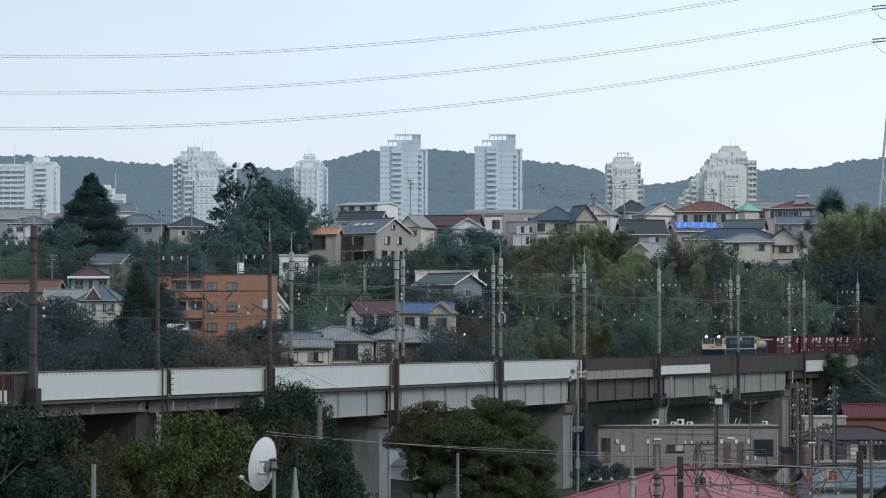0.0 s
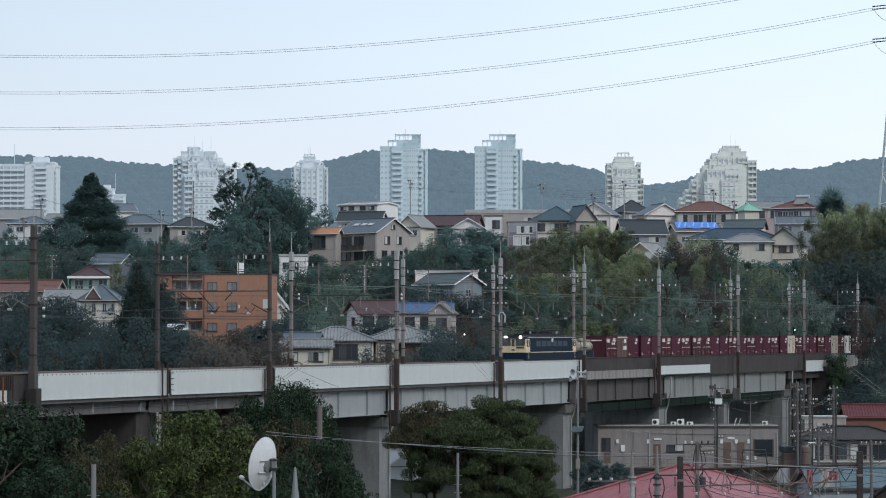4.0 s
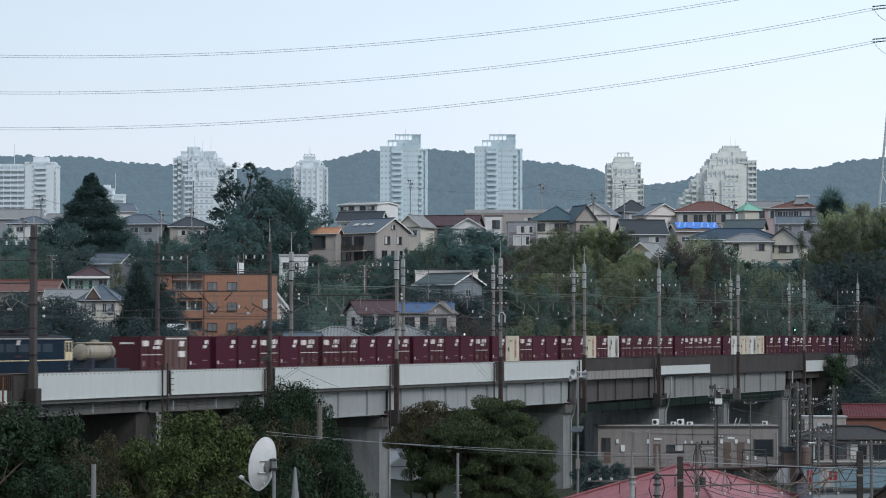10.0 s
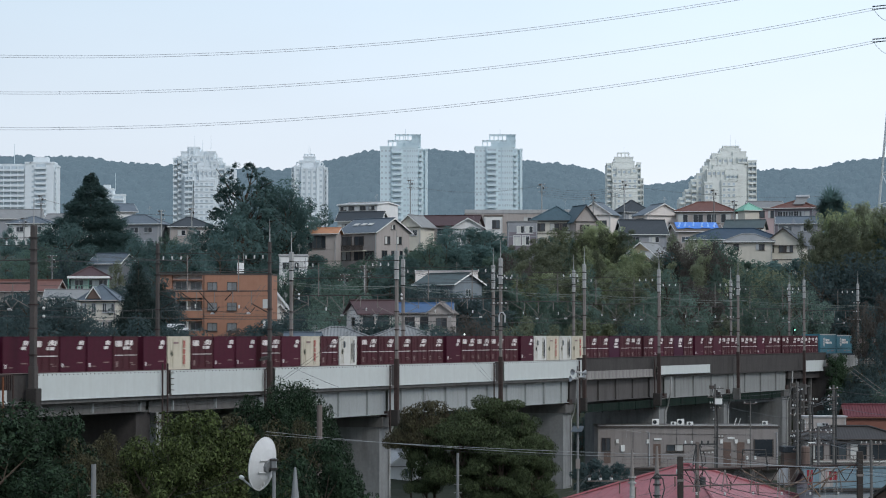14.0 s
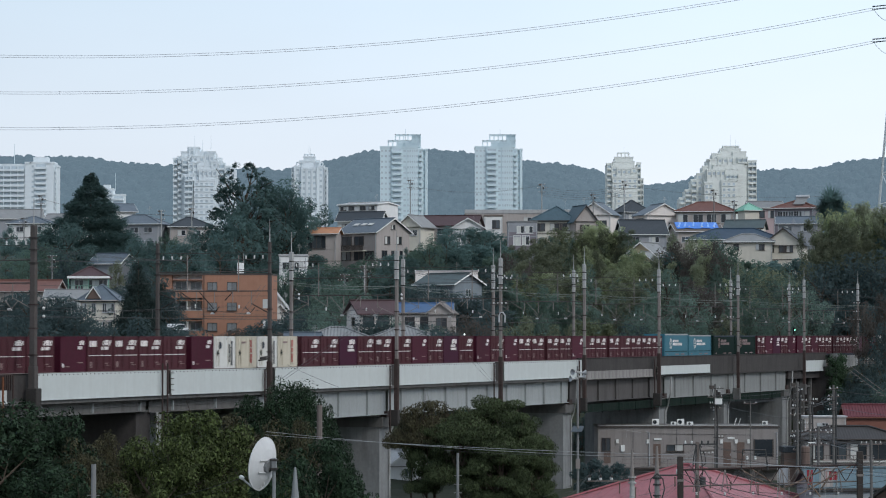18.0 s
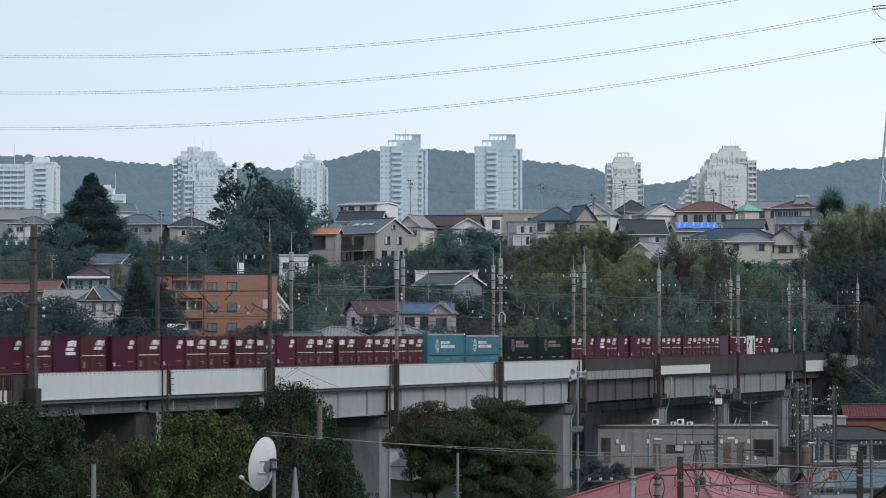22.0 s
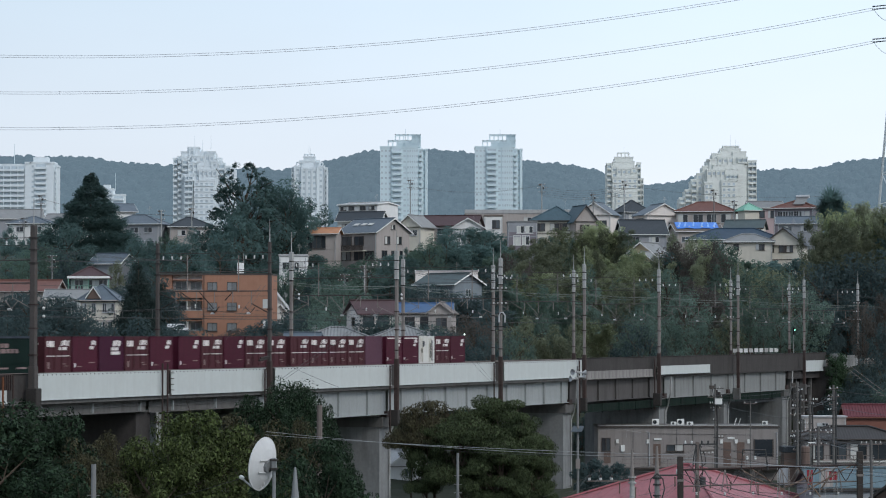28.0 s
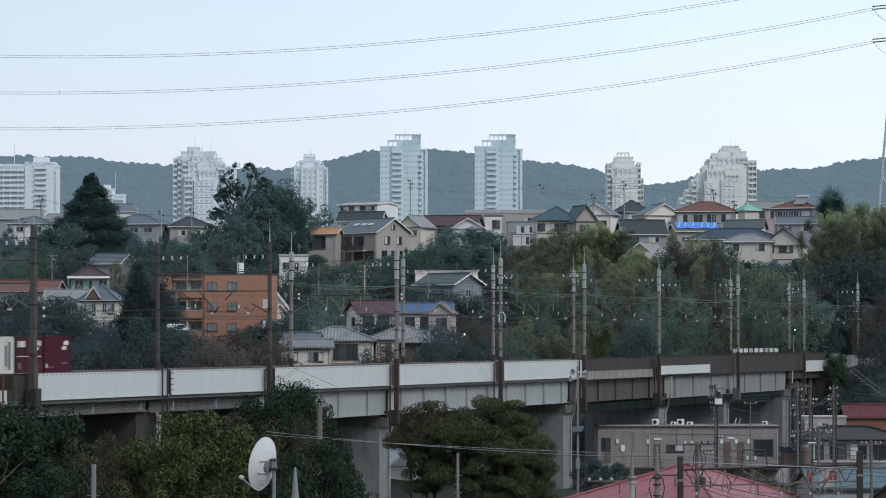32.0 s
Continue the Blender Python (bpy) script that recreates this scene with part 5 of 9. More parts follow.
tree("round_a", 5.24, 345, 20.2, .7)
tree("round_b", 8.15, 352, 20.2, .7)
tree("round_e", 26.6, 385, 20.99, .7)
tree("round_b", 35.63, 400, 21.43, .7)
tree("round_e", 67.21, 470, 30.59, .9)
tree("bamboo_u", 68.82, 465, 37.91, 0.9)
tree("bamboo_u", 65.14, 462, 36.41, 0.9)
tree("round_e", 75.19, 470, 38.1, 1.0)
tree("bamboo_b", 60.17, 470, 31.53, 0.8)
tree("cedar", -37.68, 350, 29.63, 1.0)
tree("round_e", 61.84, 398, 21.66, 0.42)
tree("round_e", 64.37, 395, 22.59, 0.5)
tree("round_e", 66.87, 440, 24.64, 0.7)
tree("bush", 58.9, 385, 14.24, 1.0)
tree("bush", 57.42, 388, 12.49, 0.9)
tree("bush_g", 58.89, 380, 12.65, 1.0)
tree("round_e", 57.58, 396, 15.49, .35)
tree("round_e", 60.23, 400, 16.24, .4)
tree("round_e", 62.08, 398, 15.87, .45)
tree("round_e", 57.81, 388, 13.88, .35)
tree("round_e", 59.2, 382, 12.61, .4)
tree("round_e", 62.78, 390, 14.78, .5)
tree("bush", 55.2, 386, 12.53, 1)
tree("bush", 55.41, 378, 11.56, 1)
tree("bush", -8.72, 520, 34.63, 1.3)
tree("bush_g", -5.63, 522, 35.1, 1.2)
tree("bush", -1.99, 525, 36.03, 1.3)
tree("bush", 1.68, 525, 36.24, 1.3)
tree("bush", 5.4, 530, 36.6, 1.3)
tree("bush", 8.98, 535, 37.19, 1.2)
tree("bush_g", 11.64, 525, 35.5, 1.2)
tree("round_a", 2.78, 535, 39.75, .7)
tree("round_a", 7.12, 540, 39.94, .7)
tree("bush_g", -20.57, 505, 32.39, 1.3)
tree("bush", -16.05, 490, 31.24, 1.3)
tree("bush", -12.13, 490, 30.85, 1.3)
tree("bush_g", -23.39, 480, 30.82, 1.3)
tree("bush", -7.88, 470, 29.65, 1.3)
tree("bush_g", -17.53, 420, 26.11, 1.3)
tree("bush_g", -15.07, 410, 24.74, 1.3)
tree("bush", -20.47, 420, 25.69, 1.2)
tree("bush", 1.34, 418, 26.08, 1.5)
tree("bush", 3.66, 416, 25.72, 1.5)
tree("bush", -1.15, 412, 25.34, 1.3)
tree("bush", -24.29, 400, 21.43, 1.2)
tree("cedar", -40.02, 404, 27.97, .7)
tree("round_e", -38.86, 402, 25.85, .45)
tree("bush_g", -26.08, 468, 31.11, 1.0)
tree("bush", -23.64, 466, 30.69, 1.0)
tree("round_b", -24.36, 462, 29.86, .6)
tree("round_a", -89.26, 585, 42.3, .7)
tree("round_b", -81.42, 575, 41.23, .6)
tree("bush", -19.0, 398, 22.61, 1.3)
tree("bush", -16.53, 396, 22.28, 1.2)
tree("bush", 0.41, 345, 20.75, 1.4)
tree("reeds", 1.95, 348, 20.9, .6)
tree("reeds", -6.2, 330, 18.88, 1.2)
tree("bush", -9.55, 332, 18.34, 0.9)
tree("round_e", 58.55, 393, 16.78, .5)
tree("round_e", 60.44, 392, 17.41, .6)
tree("round_e", 56.68, 392, 14.76, .4)
tree("bush", 54.91, 384, 11.8, 1.2)
tree("bush", 57.07, 378, 11.56, 1.3)
tree("bush", 52.44, 380, 11.51, 1.0)
for x, y, top, w in ((-51.5, 372, 25.5, 0.9), (-48.7, 368, 24.2, 0.85), (-54.2, 376, 25.9, 0.9), (-46.6, 364, 22.8, 0.8), (-44.0, 362, 21.4, 0.75), (-57.0, 380, 25.8, 0.9), (-41.8, 358, 20.9, 0.7), (-50.2, 364, 23.0, 0.8)):
    tree("round_a", x, y, top, w)
tree("round_d", 59.6, 402, 24.6, 0.45)
tree("round_d", 63.0, 404, 25.6, 0.5)
tree("round_d", 66.2, 408, 25.2, 0.5)
tree("bush", -38.2, 391, 20.9, 0.6)
tree("bush", -36.4, 391, 20.75, 0.6)
tree("bush", -24.6, 397, 21.05, 0.6)
tree("palm", 74.89, 545, 48.84, 1.3)
# bamboo plumes standing through the grove
prng = random.Random(88)
for k in range(95):
    x, y = prng.uniform(10, 62), prng.uniform(405, 500)
    if 33 < x < 41 and y > 470 or 48 < x and y > 480 or x > 0.118 * y or x < 22 and y > 468:
        continue
    tree(prng.choice(("plume_a", "plume_c", "plume_a", "plume_d") if y > 445 else ("plume_b", "plume_d", "plume_d")), x, y, ground_z(x, y) + prng.uniform(8.0, 12.5), prng.uniform(0.7, 1.2))

# trees below the viaduct
NEAR = {
    "cherry": (broadleaf(12, 5.6, "autumn", 115, 300, 0.135, 31, limb=13, clump=0.2, rough=0.5), "green cherry tree with yellowing leaf tips"),
    "russet": (broadleaf(12, 5.2, "russet", 90, 260, 0.12, 35, limb=14, clump=0.2, rough=0.5), "browning tree thinning out in autumn"),
    "camphor": (broadleaf(12, 5.4, "camphor", 115, 260, 0.14, 32, limb=12, clump=0.2, rough=0.5), "dense dark evergreen tree below the viaduct"),
    "zelkova": (broadleaf(12, 5.6, "zelkova", 62, 560, 0.115, 33, limb=16, clump=0.30, start=0.55, flat=0.05, rough=0.45), "spreading olive-green tree with dark limbs"),
    "umbrella": (broadleaf(12, 5.6, "russet", 50, 420, 0.115, 37, limb=14, clump=0.28, start=0.76, flat=0.1, rough=0.45), "high brown-tinged crown on slender dark limbs"),
    "dome": (broadleaf(12, 5.2, "camphor", 150, 300, 0.13, 36, limb=14, clump=0.25, flat=0.7, rough=0.5), "dense rounded evergreen beside the viaduct"),
    "mixed": (broadleaf(12, 5.0, "camphor", 110, 260, 0.135, 34, limb=12, clump=0.2, rough=0.5), "deep green tree beside the viaduct"),
}
for kind, x, y, top, w in (
    ("camphor", -24.68, 165, 15.49, 1.0), ("camphor", -26.33, 160, 16.43, 1.0), ("mixed", -20.04, 150, 13.36, 0.95),
    ("camphor", -23.9, 170, 15.19, 0.7), ("cherry", -13.71, 160, 15.57, 0.8), ("cherry", -15.55, 156, 14.34, 0.75), ("russet", -12.55, 175, 14.94, 0.7),
    ("russet", -20.59, 175, 13.48, 0.6), ("mixed", -7.16, 150, 14.47, 0.75), ("mixed", -5.59, 152, 12.88, 0.6), ("russet", -9.19, 165, 15.0, 0.5),
    ("dome", -11.9, 214, 15.9, 0.72), ("mixed", -14.2, 216, 15.4, 0.55), ("dome", -10.2, 215, 15.2, 0.48), ("mixed", -12.6, 211, 14.9, 0.7), ("mixed", -8.6, 213, 13.2, 0.5),
    ("zelkova", 3.3, 205, 15.54, 0.72), ("umbrella", -0.6, 208, 15.3, 0.6), ("zelkova", 5.0, 203, 14.7, 0.5), ("zelkova", 1.4, 204, 14.9, 0.5), ("zelkova", 4.2, 201, 12.7, 0.6), ("umbrella", -2.3, 207, 14.9, 0.42), ("zelkova", 6.0, 203, 14.0, 0.42), ("zelkova", 6.3, 201, 12.4, 0.4), ("zelkova", 3.0, 206, 15.7, 0.5), ("zelkova", -1.2, 206, 13.4, 0.38),
    ("russet", -19.4, 158, 14.5, 0.5), ("russet", -18.2, 154, 13.2, 0.5),
):
    (trunk, crown), label = NEAR[kind]
    z = ground_z(x, y)
    s = (top - z) / 12
    e = thing("tree", Matrix.LocRotScale((x, y, z), Euler((0, 0, x * 3.1)), (s * w, s * w, s)), label, "tree", "trees below the viaduct")
    part("trunk", trunk, None, e)
    part("crown", crown, None, e)

# ---- houses ----
WALLS = {
    "cream": mat("cream_plaster", (0.58, 0.545, 0.475), 0.9, 0.08, 3, 0.2, stain=0.15, stain_col=(0.3, 0.27, 0.22)),
    "white": mat("white_plaster", (0.66, 0.655, 0.64), 0.9, 0.06, 3, 0.2, stain=0.25, stain_col=(0.42, 0.41, 0.39)),
    "tan": mat("tan_plaster", (0.36, 0.325, 0.305), 0.9, 0.08, 3, 0.2, stain=0.3, stain_col=(0.22, 0.18, 0.16)),
    "grey": mat("grey_siding", (0.27, 0.28, 0.30), 0.8, 0.1, 3, 0.2, stain=0.2, stain_col=(0.18, 0.18, 0.19)),
    "mauve": mat("mauve_grey_siding", (0.19, 0.17, 0.19), 0.8, 0.1, 3, 0.2),
    "green": mat("pale_green_plaster", (0.38, 0.46, 0.42), 0.9, 0.1, 3, 0.2),
    "blue": mat("grey_blue_siding", (0.27, 0.29, 0.31), 0.8, 0.1, 3, 0.2),
    "orange": mat("orange_brick_tile", (0.34, 0.178, 0.120), 0.75, 0.12, 5, 0.2, stain=0.3, stain_col=(0.24, 0.10, 0.065)),
    "brown": mat("brown_boarding", (0.14, 0.10, 0.085), 0.85, 0.2, 4, 0.2),
    "slate_wall": mat("slate_blue_boarding", (0.19, 0.22, 0.245), 0.85, 0.12, 3, 0.2, stain=0.3, stain_col=(0.12, 0.12, 0.125)),
    "gold": mat("golden_cream_plaster", (0.52, 0.43, 0.29), 0.9, 0.08, 3, 0.2, stain=0.2, stain_col=(0.36, 0.30, 0.22)),
    "rust": mat("dull_terracotta_plaster", (0.19, 0.085, 0.065), 0.9, 0.1, 3, 0.2),
    "ivory": mat("ivory_plaster", (0.74, 0.68, 0.64), 0.9, 0.06, 3, 0.2, stain=0.2, stain_col=(0.45, 0.42, 0.39)),
    "blush": mat("dusty_pink_plaster", (0.42, 0.33, 0.33), 0.9, 0.08, 3, 0.2, stain=0.2, stain_col=(0.28, 0.22, 0.22)),
    "pink": mat("taupe_pink_siding", (0.255, 0.232, 0.222), 0.8, 0.08, 3, 0.15, stain=0.3, stain_col=(0.13, 0.11, 0.105)),
}
ROOFS = {
    "grey": roof_mat("grey_tile_roof", (0.21, 0.215, 0.215)), "blue": roof_mat("blue_tile_roof", (0.055, 0.11, 0.21)), "slate": roof_mat("slate_blue_roof", (0.105, 0.13, 0.155)),
    "dark": roof_mat("dark_slate_roof", (0.042, 0.05, 0.058)), "maroon": roof_mat("maroon_roof", (0.072, 0.044, 0.047)), "red": roof_mat("red_brown_tile_roof", (0.14, 0.066, 0.054)),
    "orange": roof_mat("orange_sheet_roof", (0.40, 0.19, 0.10)), "pink": roof_mat("faded_red_sheet_roof", (0.27, 0.088, 0.098), 0.45, 0.4, 0.35, 0.4), "teal": roof_mat("teal_sheet_roof", (0.09, 0.135, 0.155), 0.45),
    "green": roof_mat("grey_green_roof", (0.065, 0.088, 0.092)), "brown": roof_mat("weathered_brown_roof", (0.14, 0.115, 0.10)), "pale": roof_mat("pale_grey_roof", (0.36, 0.36, 0.36)),
    "old_tile": roof_mat("weathered_grey_tile_roof", (0.20, 0.208, 0.21), 0.4, 0.7, 0.35, 2.6),
    "teal_tile": roof_mat("teal_grey_tile_roof", (0.055, 0.092, 0.112)), "soot": roof_mat("sooty_old_tile_roof", (0.035, 0.032, 0.031)), "wine": roof_mat("wine_red_tile_roof", (0.12, 0.035, 0.042)), "navy": roof_mat("dark_navy_tile_roof", (0.042, 0.068, 0.10)), "mint": roof_mat("mint_green_roof", (0.20, 0.42, 0.33)),
}
win_cache = {}


def window(parent, m, w, h, frame_m=ALU, glass_m=None, sash=2):
    """A framed window set on a wall; m: its pose, x along the wall and -y outwards. Frame, panes and a sill."""
    key = (round(w, 2), round(h, 2), frame_m.name, sash)
    if key not in win_cache:
        bm = bmesh.new()
        t = 0.07
        for a in ((-w / 2, w / 2, h / 2 - t, h / 2), (-w / 2, w / 2, -h / 2, -h / 2 + t)):
            box(a[0], a[1], -0.09, 0.02, a[2], a[3], bm)
        for k in range(sash + 1):
            x = -w / 2 + (w - t) * k / sash
            box(x, x + t, -0.09, 0.02, -h / 2 + t, h / 2 - t, bm)
        sill = box(-w / 2 - 0.08, w / 2 + 0.08, -0.16, 0.0, -h / 2 - 0.08, -h / 2 - 0.01)
        panes = []
        for k in range(sash):
            x0, x1 = -w / 2 + t + (w - t) * k / sash, -w / 2 + (w - t) * (k + 1) / sash
            panes.append(mesh_of("pane", box(x0, x1, -0.035, -0.01, -h / 2 + t, h / 2 - t)))
        win_cache[key] = (mesh_of("window", bm, frame_m), mesh_of("sill", sill, frame_m), panes)
    fr, sl, panes = win_cache[key]
    wdw = part("window", fr, None, parent)
    wdw.matrix_basis = m
    part("sill", sl, None, wdw)
    for k, p in enumerate(panes):
        if not p.materials:
            p.materials.append(None)
        o = part("pane", p, None, wdw)
        o.material_slots[0].link = "OBJECT"
        o.material_slots[0].material = glass_m or (GLASS, GLASS_DK, GLASS_DK, GLASS_DK, CURTAIN)[random.randrange(5)]
    return wdw


SIDE = {"front": lambda w, d, a, z: pose(a, -d / 2, z), "right": lambda w, d, a, z: pose(w / 2, a, z, 0, 0, 90), "left": lambda w, d, a, z: pose(-w / 2, a, z, 0, 0, -90)}


def house(x, y, ze, zr, w, d, yaw, roof, wall_m, roof_m, wins=(), label="", name="house", over=0.55, base=None, frame_m=ALU, trim=None, ribs=0):
    """A house: walls from the ground to the eaves at ze, a roof with thickness up to zr, windows as (side, along, below eaves, width, height)."""
    zb = (ground_z(x, y) if base is None else base) - 0.4
    e = thing(name, pose(x, y, 0, 0, 0, yaw), label, "house", "houses on the hillside")
    wm = WALLS[wall_m]
    bm = box(-w / 2, w / 2, -d / 2, d / 2, zb, ze)
    if roof == "gx":
        for sx in (-w / 2, w / 2 - 0.15):
            poly([(sx, -d / 2, ze), (sx, d / 2, ze), (sx, 0, zr - 0.12)], (0.15, 0, 0), bm)
    if roof == "gy":
        for sy in (-d / 2, d / 2 - 0.15):
            poly([(-w / 2, sy, ze), (w / 2, sy, ze), (0, sy, zr - 0.12)], (0, 0.15, 0), bm)
    wall = part("wall", bm, wm, e)
    rm = ROOFS[roof_m]
    o, t = over, 0.16
    if roof == "gx":
        drop = o * (zr - ze) / (d / 2)
        for s in (-1, 1):
            part("roof_slope", poly([(-w / 2 - o, 0, zr), (w / 2 + o, 0, zr), (w / 2 + o, s * (d / 2 + o), ze - drop), (-w / 2 - o, s * (d / 2 + o), ze - drop)], (0, 0, t)), rm, e)
            for sx in (-w / 2 - o - 0.03, w / 2 + o - 0.03):
                part("bargeboard", poly([(sx, 0, zr - 0.06), (sx, s * (d / 2 + o), ze - drop - 0.06), (sx, s * (d / 2 + o), ze - drop + t), (sx, 0, zr + t)], (0.06, 0, 0)), trim or WHITE, e)
        part("ridge_cap", box(-w / 2 - o, w / 2 + o, -0.14, 0.14, zr + t - 0.03, zr + t + 0.14, bevel=0.04), rm, e)
        if ribs:
            rib = mesh_of("tile_rib", tube([(0, 0, zr + t), (0, -d / 2 - o, ze - drop + t)], 0.07, 5), rm)
            for k in range(int((w + 2 * o) / ribs)):
                part("tile_rib", rib, None, e).location.x = -w / 2 - o + (k + 0.5) * ribs
        part("gutter", box(-w / 2 - o, w / 2 + o, -d / 2 - o - 0.1, -d / 2 - o + 0.02, ze - drop - 0.02, ze - drop + 0.1), trim or WHITE, e)
    elif roof == "gy":
        drop = o * (zr - ze) / (w / 2)
        for s in (-1, 1):
            part("roof_slope", poly([(0, -d / 2 - o, zr), (0, d / 2 + o, zr), (s * (w / 2 + o), d / 2 + o, ze - drop), (s * (w / 2 + o), -d / 2 - o, ze - drop)], (0, 0, t)), rm, e)
            part("bargeboard", poly([(0, -d / 2 - o - 0.04, zr - 0.06), (s * (w / 2 + o), -d / 2 - o - 0.04, ze - drop - 0.06), (s * (w / 2 + o), -d / 2 - o - 0.04, ze - drop + t), (0, -d / 2 - o - 0.04, zr + t)], (0, 0.06, 0)), trim or WHITE, e)
        part("ridge_cap", box(-0.14, 0.14, -d / 2 - o, d / 2 + o, zr + t - 0.03, zr + t + 0.14, bevel=0.04), rm, e)
    elif roof == "hip":
        r = max(0.0, (w - d) / 2) * 0.9
        ry = max(0.0, (d - w) / 2) * 0.9
        bm = bmesh.new()
        c = [bm.verts.new((sx * (w / 2 + o), sy * (d / 2 + o), ze - 0.1)) for sx, sy in ((-1, -1), (1, -1), (1, 1), (-1, 1))]
        lo = [bm.verts.new((v.co.x, v.co.y, ze - 0.28)) for v in c]
        if w >= d:
            a, b = bm.verts.new((-r, 0, zr)), bm.verts.new((r + 0.01, 0, zr))
            fs = ((c[0], c[1], b, a), (c[1], c[2], b), (c[2], c[3], a, b), (c[3], c[0], a))
            tips = ((0, a), (1, b), (2, b), (3, a))
        else:
            a, b = bm.verts.new((0, -ry, zr)), bm.verts.new((0, ry + 0.01, zr))
            fs = ((c[0], c[1], a), (c[1], c[2], b, a), (c[2], c[3], b), (c[3], c[0], a, b))
            tips = ((0, a), (1, a), (2, b), (3, b))
        for f in fs:
            bm.faces.new(f)
        for i in range(4):
            bm.faces.new((lo[i], lo[(i + 1) % 4], c[(i + 1) % 4], c[i]))
        bm.faces.new(lo[::-1])
        ends = [(c[i].co.copy(), v.co.copy()) for i, v in tips]
        ra, rb = a.co.copy(), b.co.copy()
        part("roof", bm, rm, e)
        bm = bmesh.new()
        for p0, p1 in ends + [(ra, rb)]:
            tube([p0 + Vector((0, 0, 0.05)), p1 + Vector((0, 0, 0.05))], 0.13, 5, bm)
        part("ridge_cap", bm, rm, e)
        part("gutter", box(-w / 2 - o, w / 2 + o, -d / 2 - o - 0.1, -d / 2 - o, ze - 0.22, ze - 0.1), trim or WHITE, e)
    else:
        part("roof", box(-w / 2 - 0.15, w / 2 + 0.15, -d / 2 - 0.15, d / 2 + 0.15, ze, zr, bevel=0.03), rm, e)
    # dark strip below the eaves, its colour supplying the eaves' shading
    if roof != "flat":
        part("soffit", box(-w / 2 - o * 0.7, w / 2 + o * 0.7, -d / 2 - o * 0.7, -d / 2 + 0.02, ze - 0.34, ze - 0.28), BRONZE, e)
    if wins and y > 320:
        for sx in (-w / 2 + 0.15, w / 2 - 0.15):
            part("downpipe", tube([(sx, -d / 2 - 0.08, ze - 0.3), (sx, -d / 2 - 0.08, zb)], 0.055, 5), trim or ALU, e)
        part("storey_band", box(-w / 2 - 0.03, w / 2 + 0.03, -d / 2 - 0.05, -d / 2, ze - 3.0, ze - 2.82), trim or wm, e)
        if int(x * 7) % 3 == 0:
            mast = part("aerial_mast", tube([(w * 0.2, 0, zr), (w * 0.2, 0, zr + 1.9)], 0.025, 4), POST_G, e)
            for k in range(4):
                part("aerial_rod", tube([(w * 0.2 - 0.45 + 0.06 * k, 0.1 * k, zr + 1.25 + 0.17 * k), (w * 0.2 + 0.45 - 0.06 * k, 0.1 * k, zr + 1.25 + 0.17 * k)], 0.018, 4), POST_G, mast)
        side, a, below, ww, hh = wins[-1]
        if side == "front" and hh < 1.8:
            part("shutter_box", box(a - ww / 2 - 0.55, a - ww / 2 - 0.06, -d / 2 - 0.14, -d / 2, ze - below - hh / 2, ze - below + hh / 2), trim or ALU, e)
    for side, a, below, ww, hh in wins:
        window(e, SIDE[side](w, d, a, ze - below), ww, hh, frame_m)
    return e


def rows_of(side, xs, below, w=1.6, h=1.1):
    return tuple((side, a, below, w, h) for a in xs)

house(-13.05, 540, 39.51, 41.99, 9.6, 9.2, -42, "gx", "tan", "slate", rows_of("front", (-2.9, 0.3), 1.7, 2.4, 1.7) + rows_of("front", (-3.0, 0.2, 3.0), 4.5, 2.4, 1.7) + rows_of("right", (-1.6, 1.6), 1.6, 1.5, 1.5) + rows_of("right", (-2.4, 0.2, 2.6), 4.3, 1.5, 1.5) + rows_of("right", (0.0,), -0.9, 1.1, 0.9), "tan two-storey house with slate roof and skylights", frame_m=BRONZE)
house(-22.7, 534, 39.08, 40.0, 6.0, 5.4, -8, "gx", "tan", "orange", rows_of("front", (-1.5, 0.2), 1.7, 1.7, 2.4), "tan sunroom wing with an orange sheet roof", frame_m=BRONZE)
house(-15.87, 602, 47.52, 48.0, 9.6, 8.5, -30, "gx", "white", "pale", rows_of("front", (-3.6, -1.6, 1.2, 3.4), 0.75, 1.4, 0.8), "white house with clerestory windows under a pale roof", over=0.3, frame_m=BRONZE)
house(-17.02, 595, 44.15, 45.7, 9.4, 4.4, -18, "gx", "white", "dark", rows_of("front", (-3, 0, 3), 1.4, 1.4, 1.0), "white house front with a dark lower roof", frame_m=BRONZE)
house(-5.75, 600, 42.99, 45.15, 5.4, 7, -24, "gy", "cream", "grey", rows_of("front", (-1.4, 1.4), 1.5, 1.0, 1.2), "small cream house with a light gable")
house(1.58, 610, 43.5, 45.57, 12.5, 9, -10, "gx", "tan", "maroon", rows_of("front", (-4.4, -1.2, 2.4), 1.4, 1.8, 1.3), "low house with a broad maroon roof", trim=ROOFS["maroon"])
house(5.27, 600, 42.63, 44.55, 6.5, 7, 0, "gy", "white", "maroon", rows_of("front", (0,), 1.5, 1.6, 1.1), "white-gabled house with a maroon roof")
house(18.73, 665, 48.27, 49.21, 27, 10, 0, "flat", "tan", "pale", rows_of("front", (-11, -8.4, 1, 4, 7, 9.6, 12), 1.6, 1.8, 1.5), "long pale-roofed building with dark windows")
house(11.68, 657, 47.41, 47.8, 4.2, 3, 0, "flat", "white", "brown", rows_of("front", (0.6,), 1.8, 1.8, 2.0), "white projecting bay with a large window", over=0.1, frame_m=BRONZE)
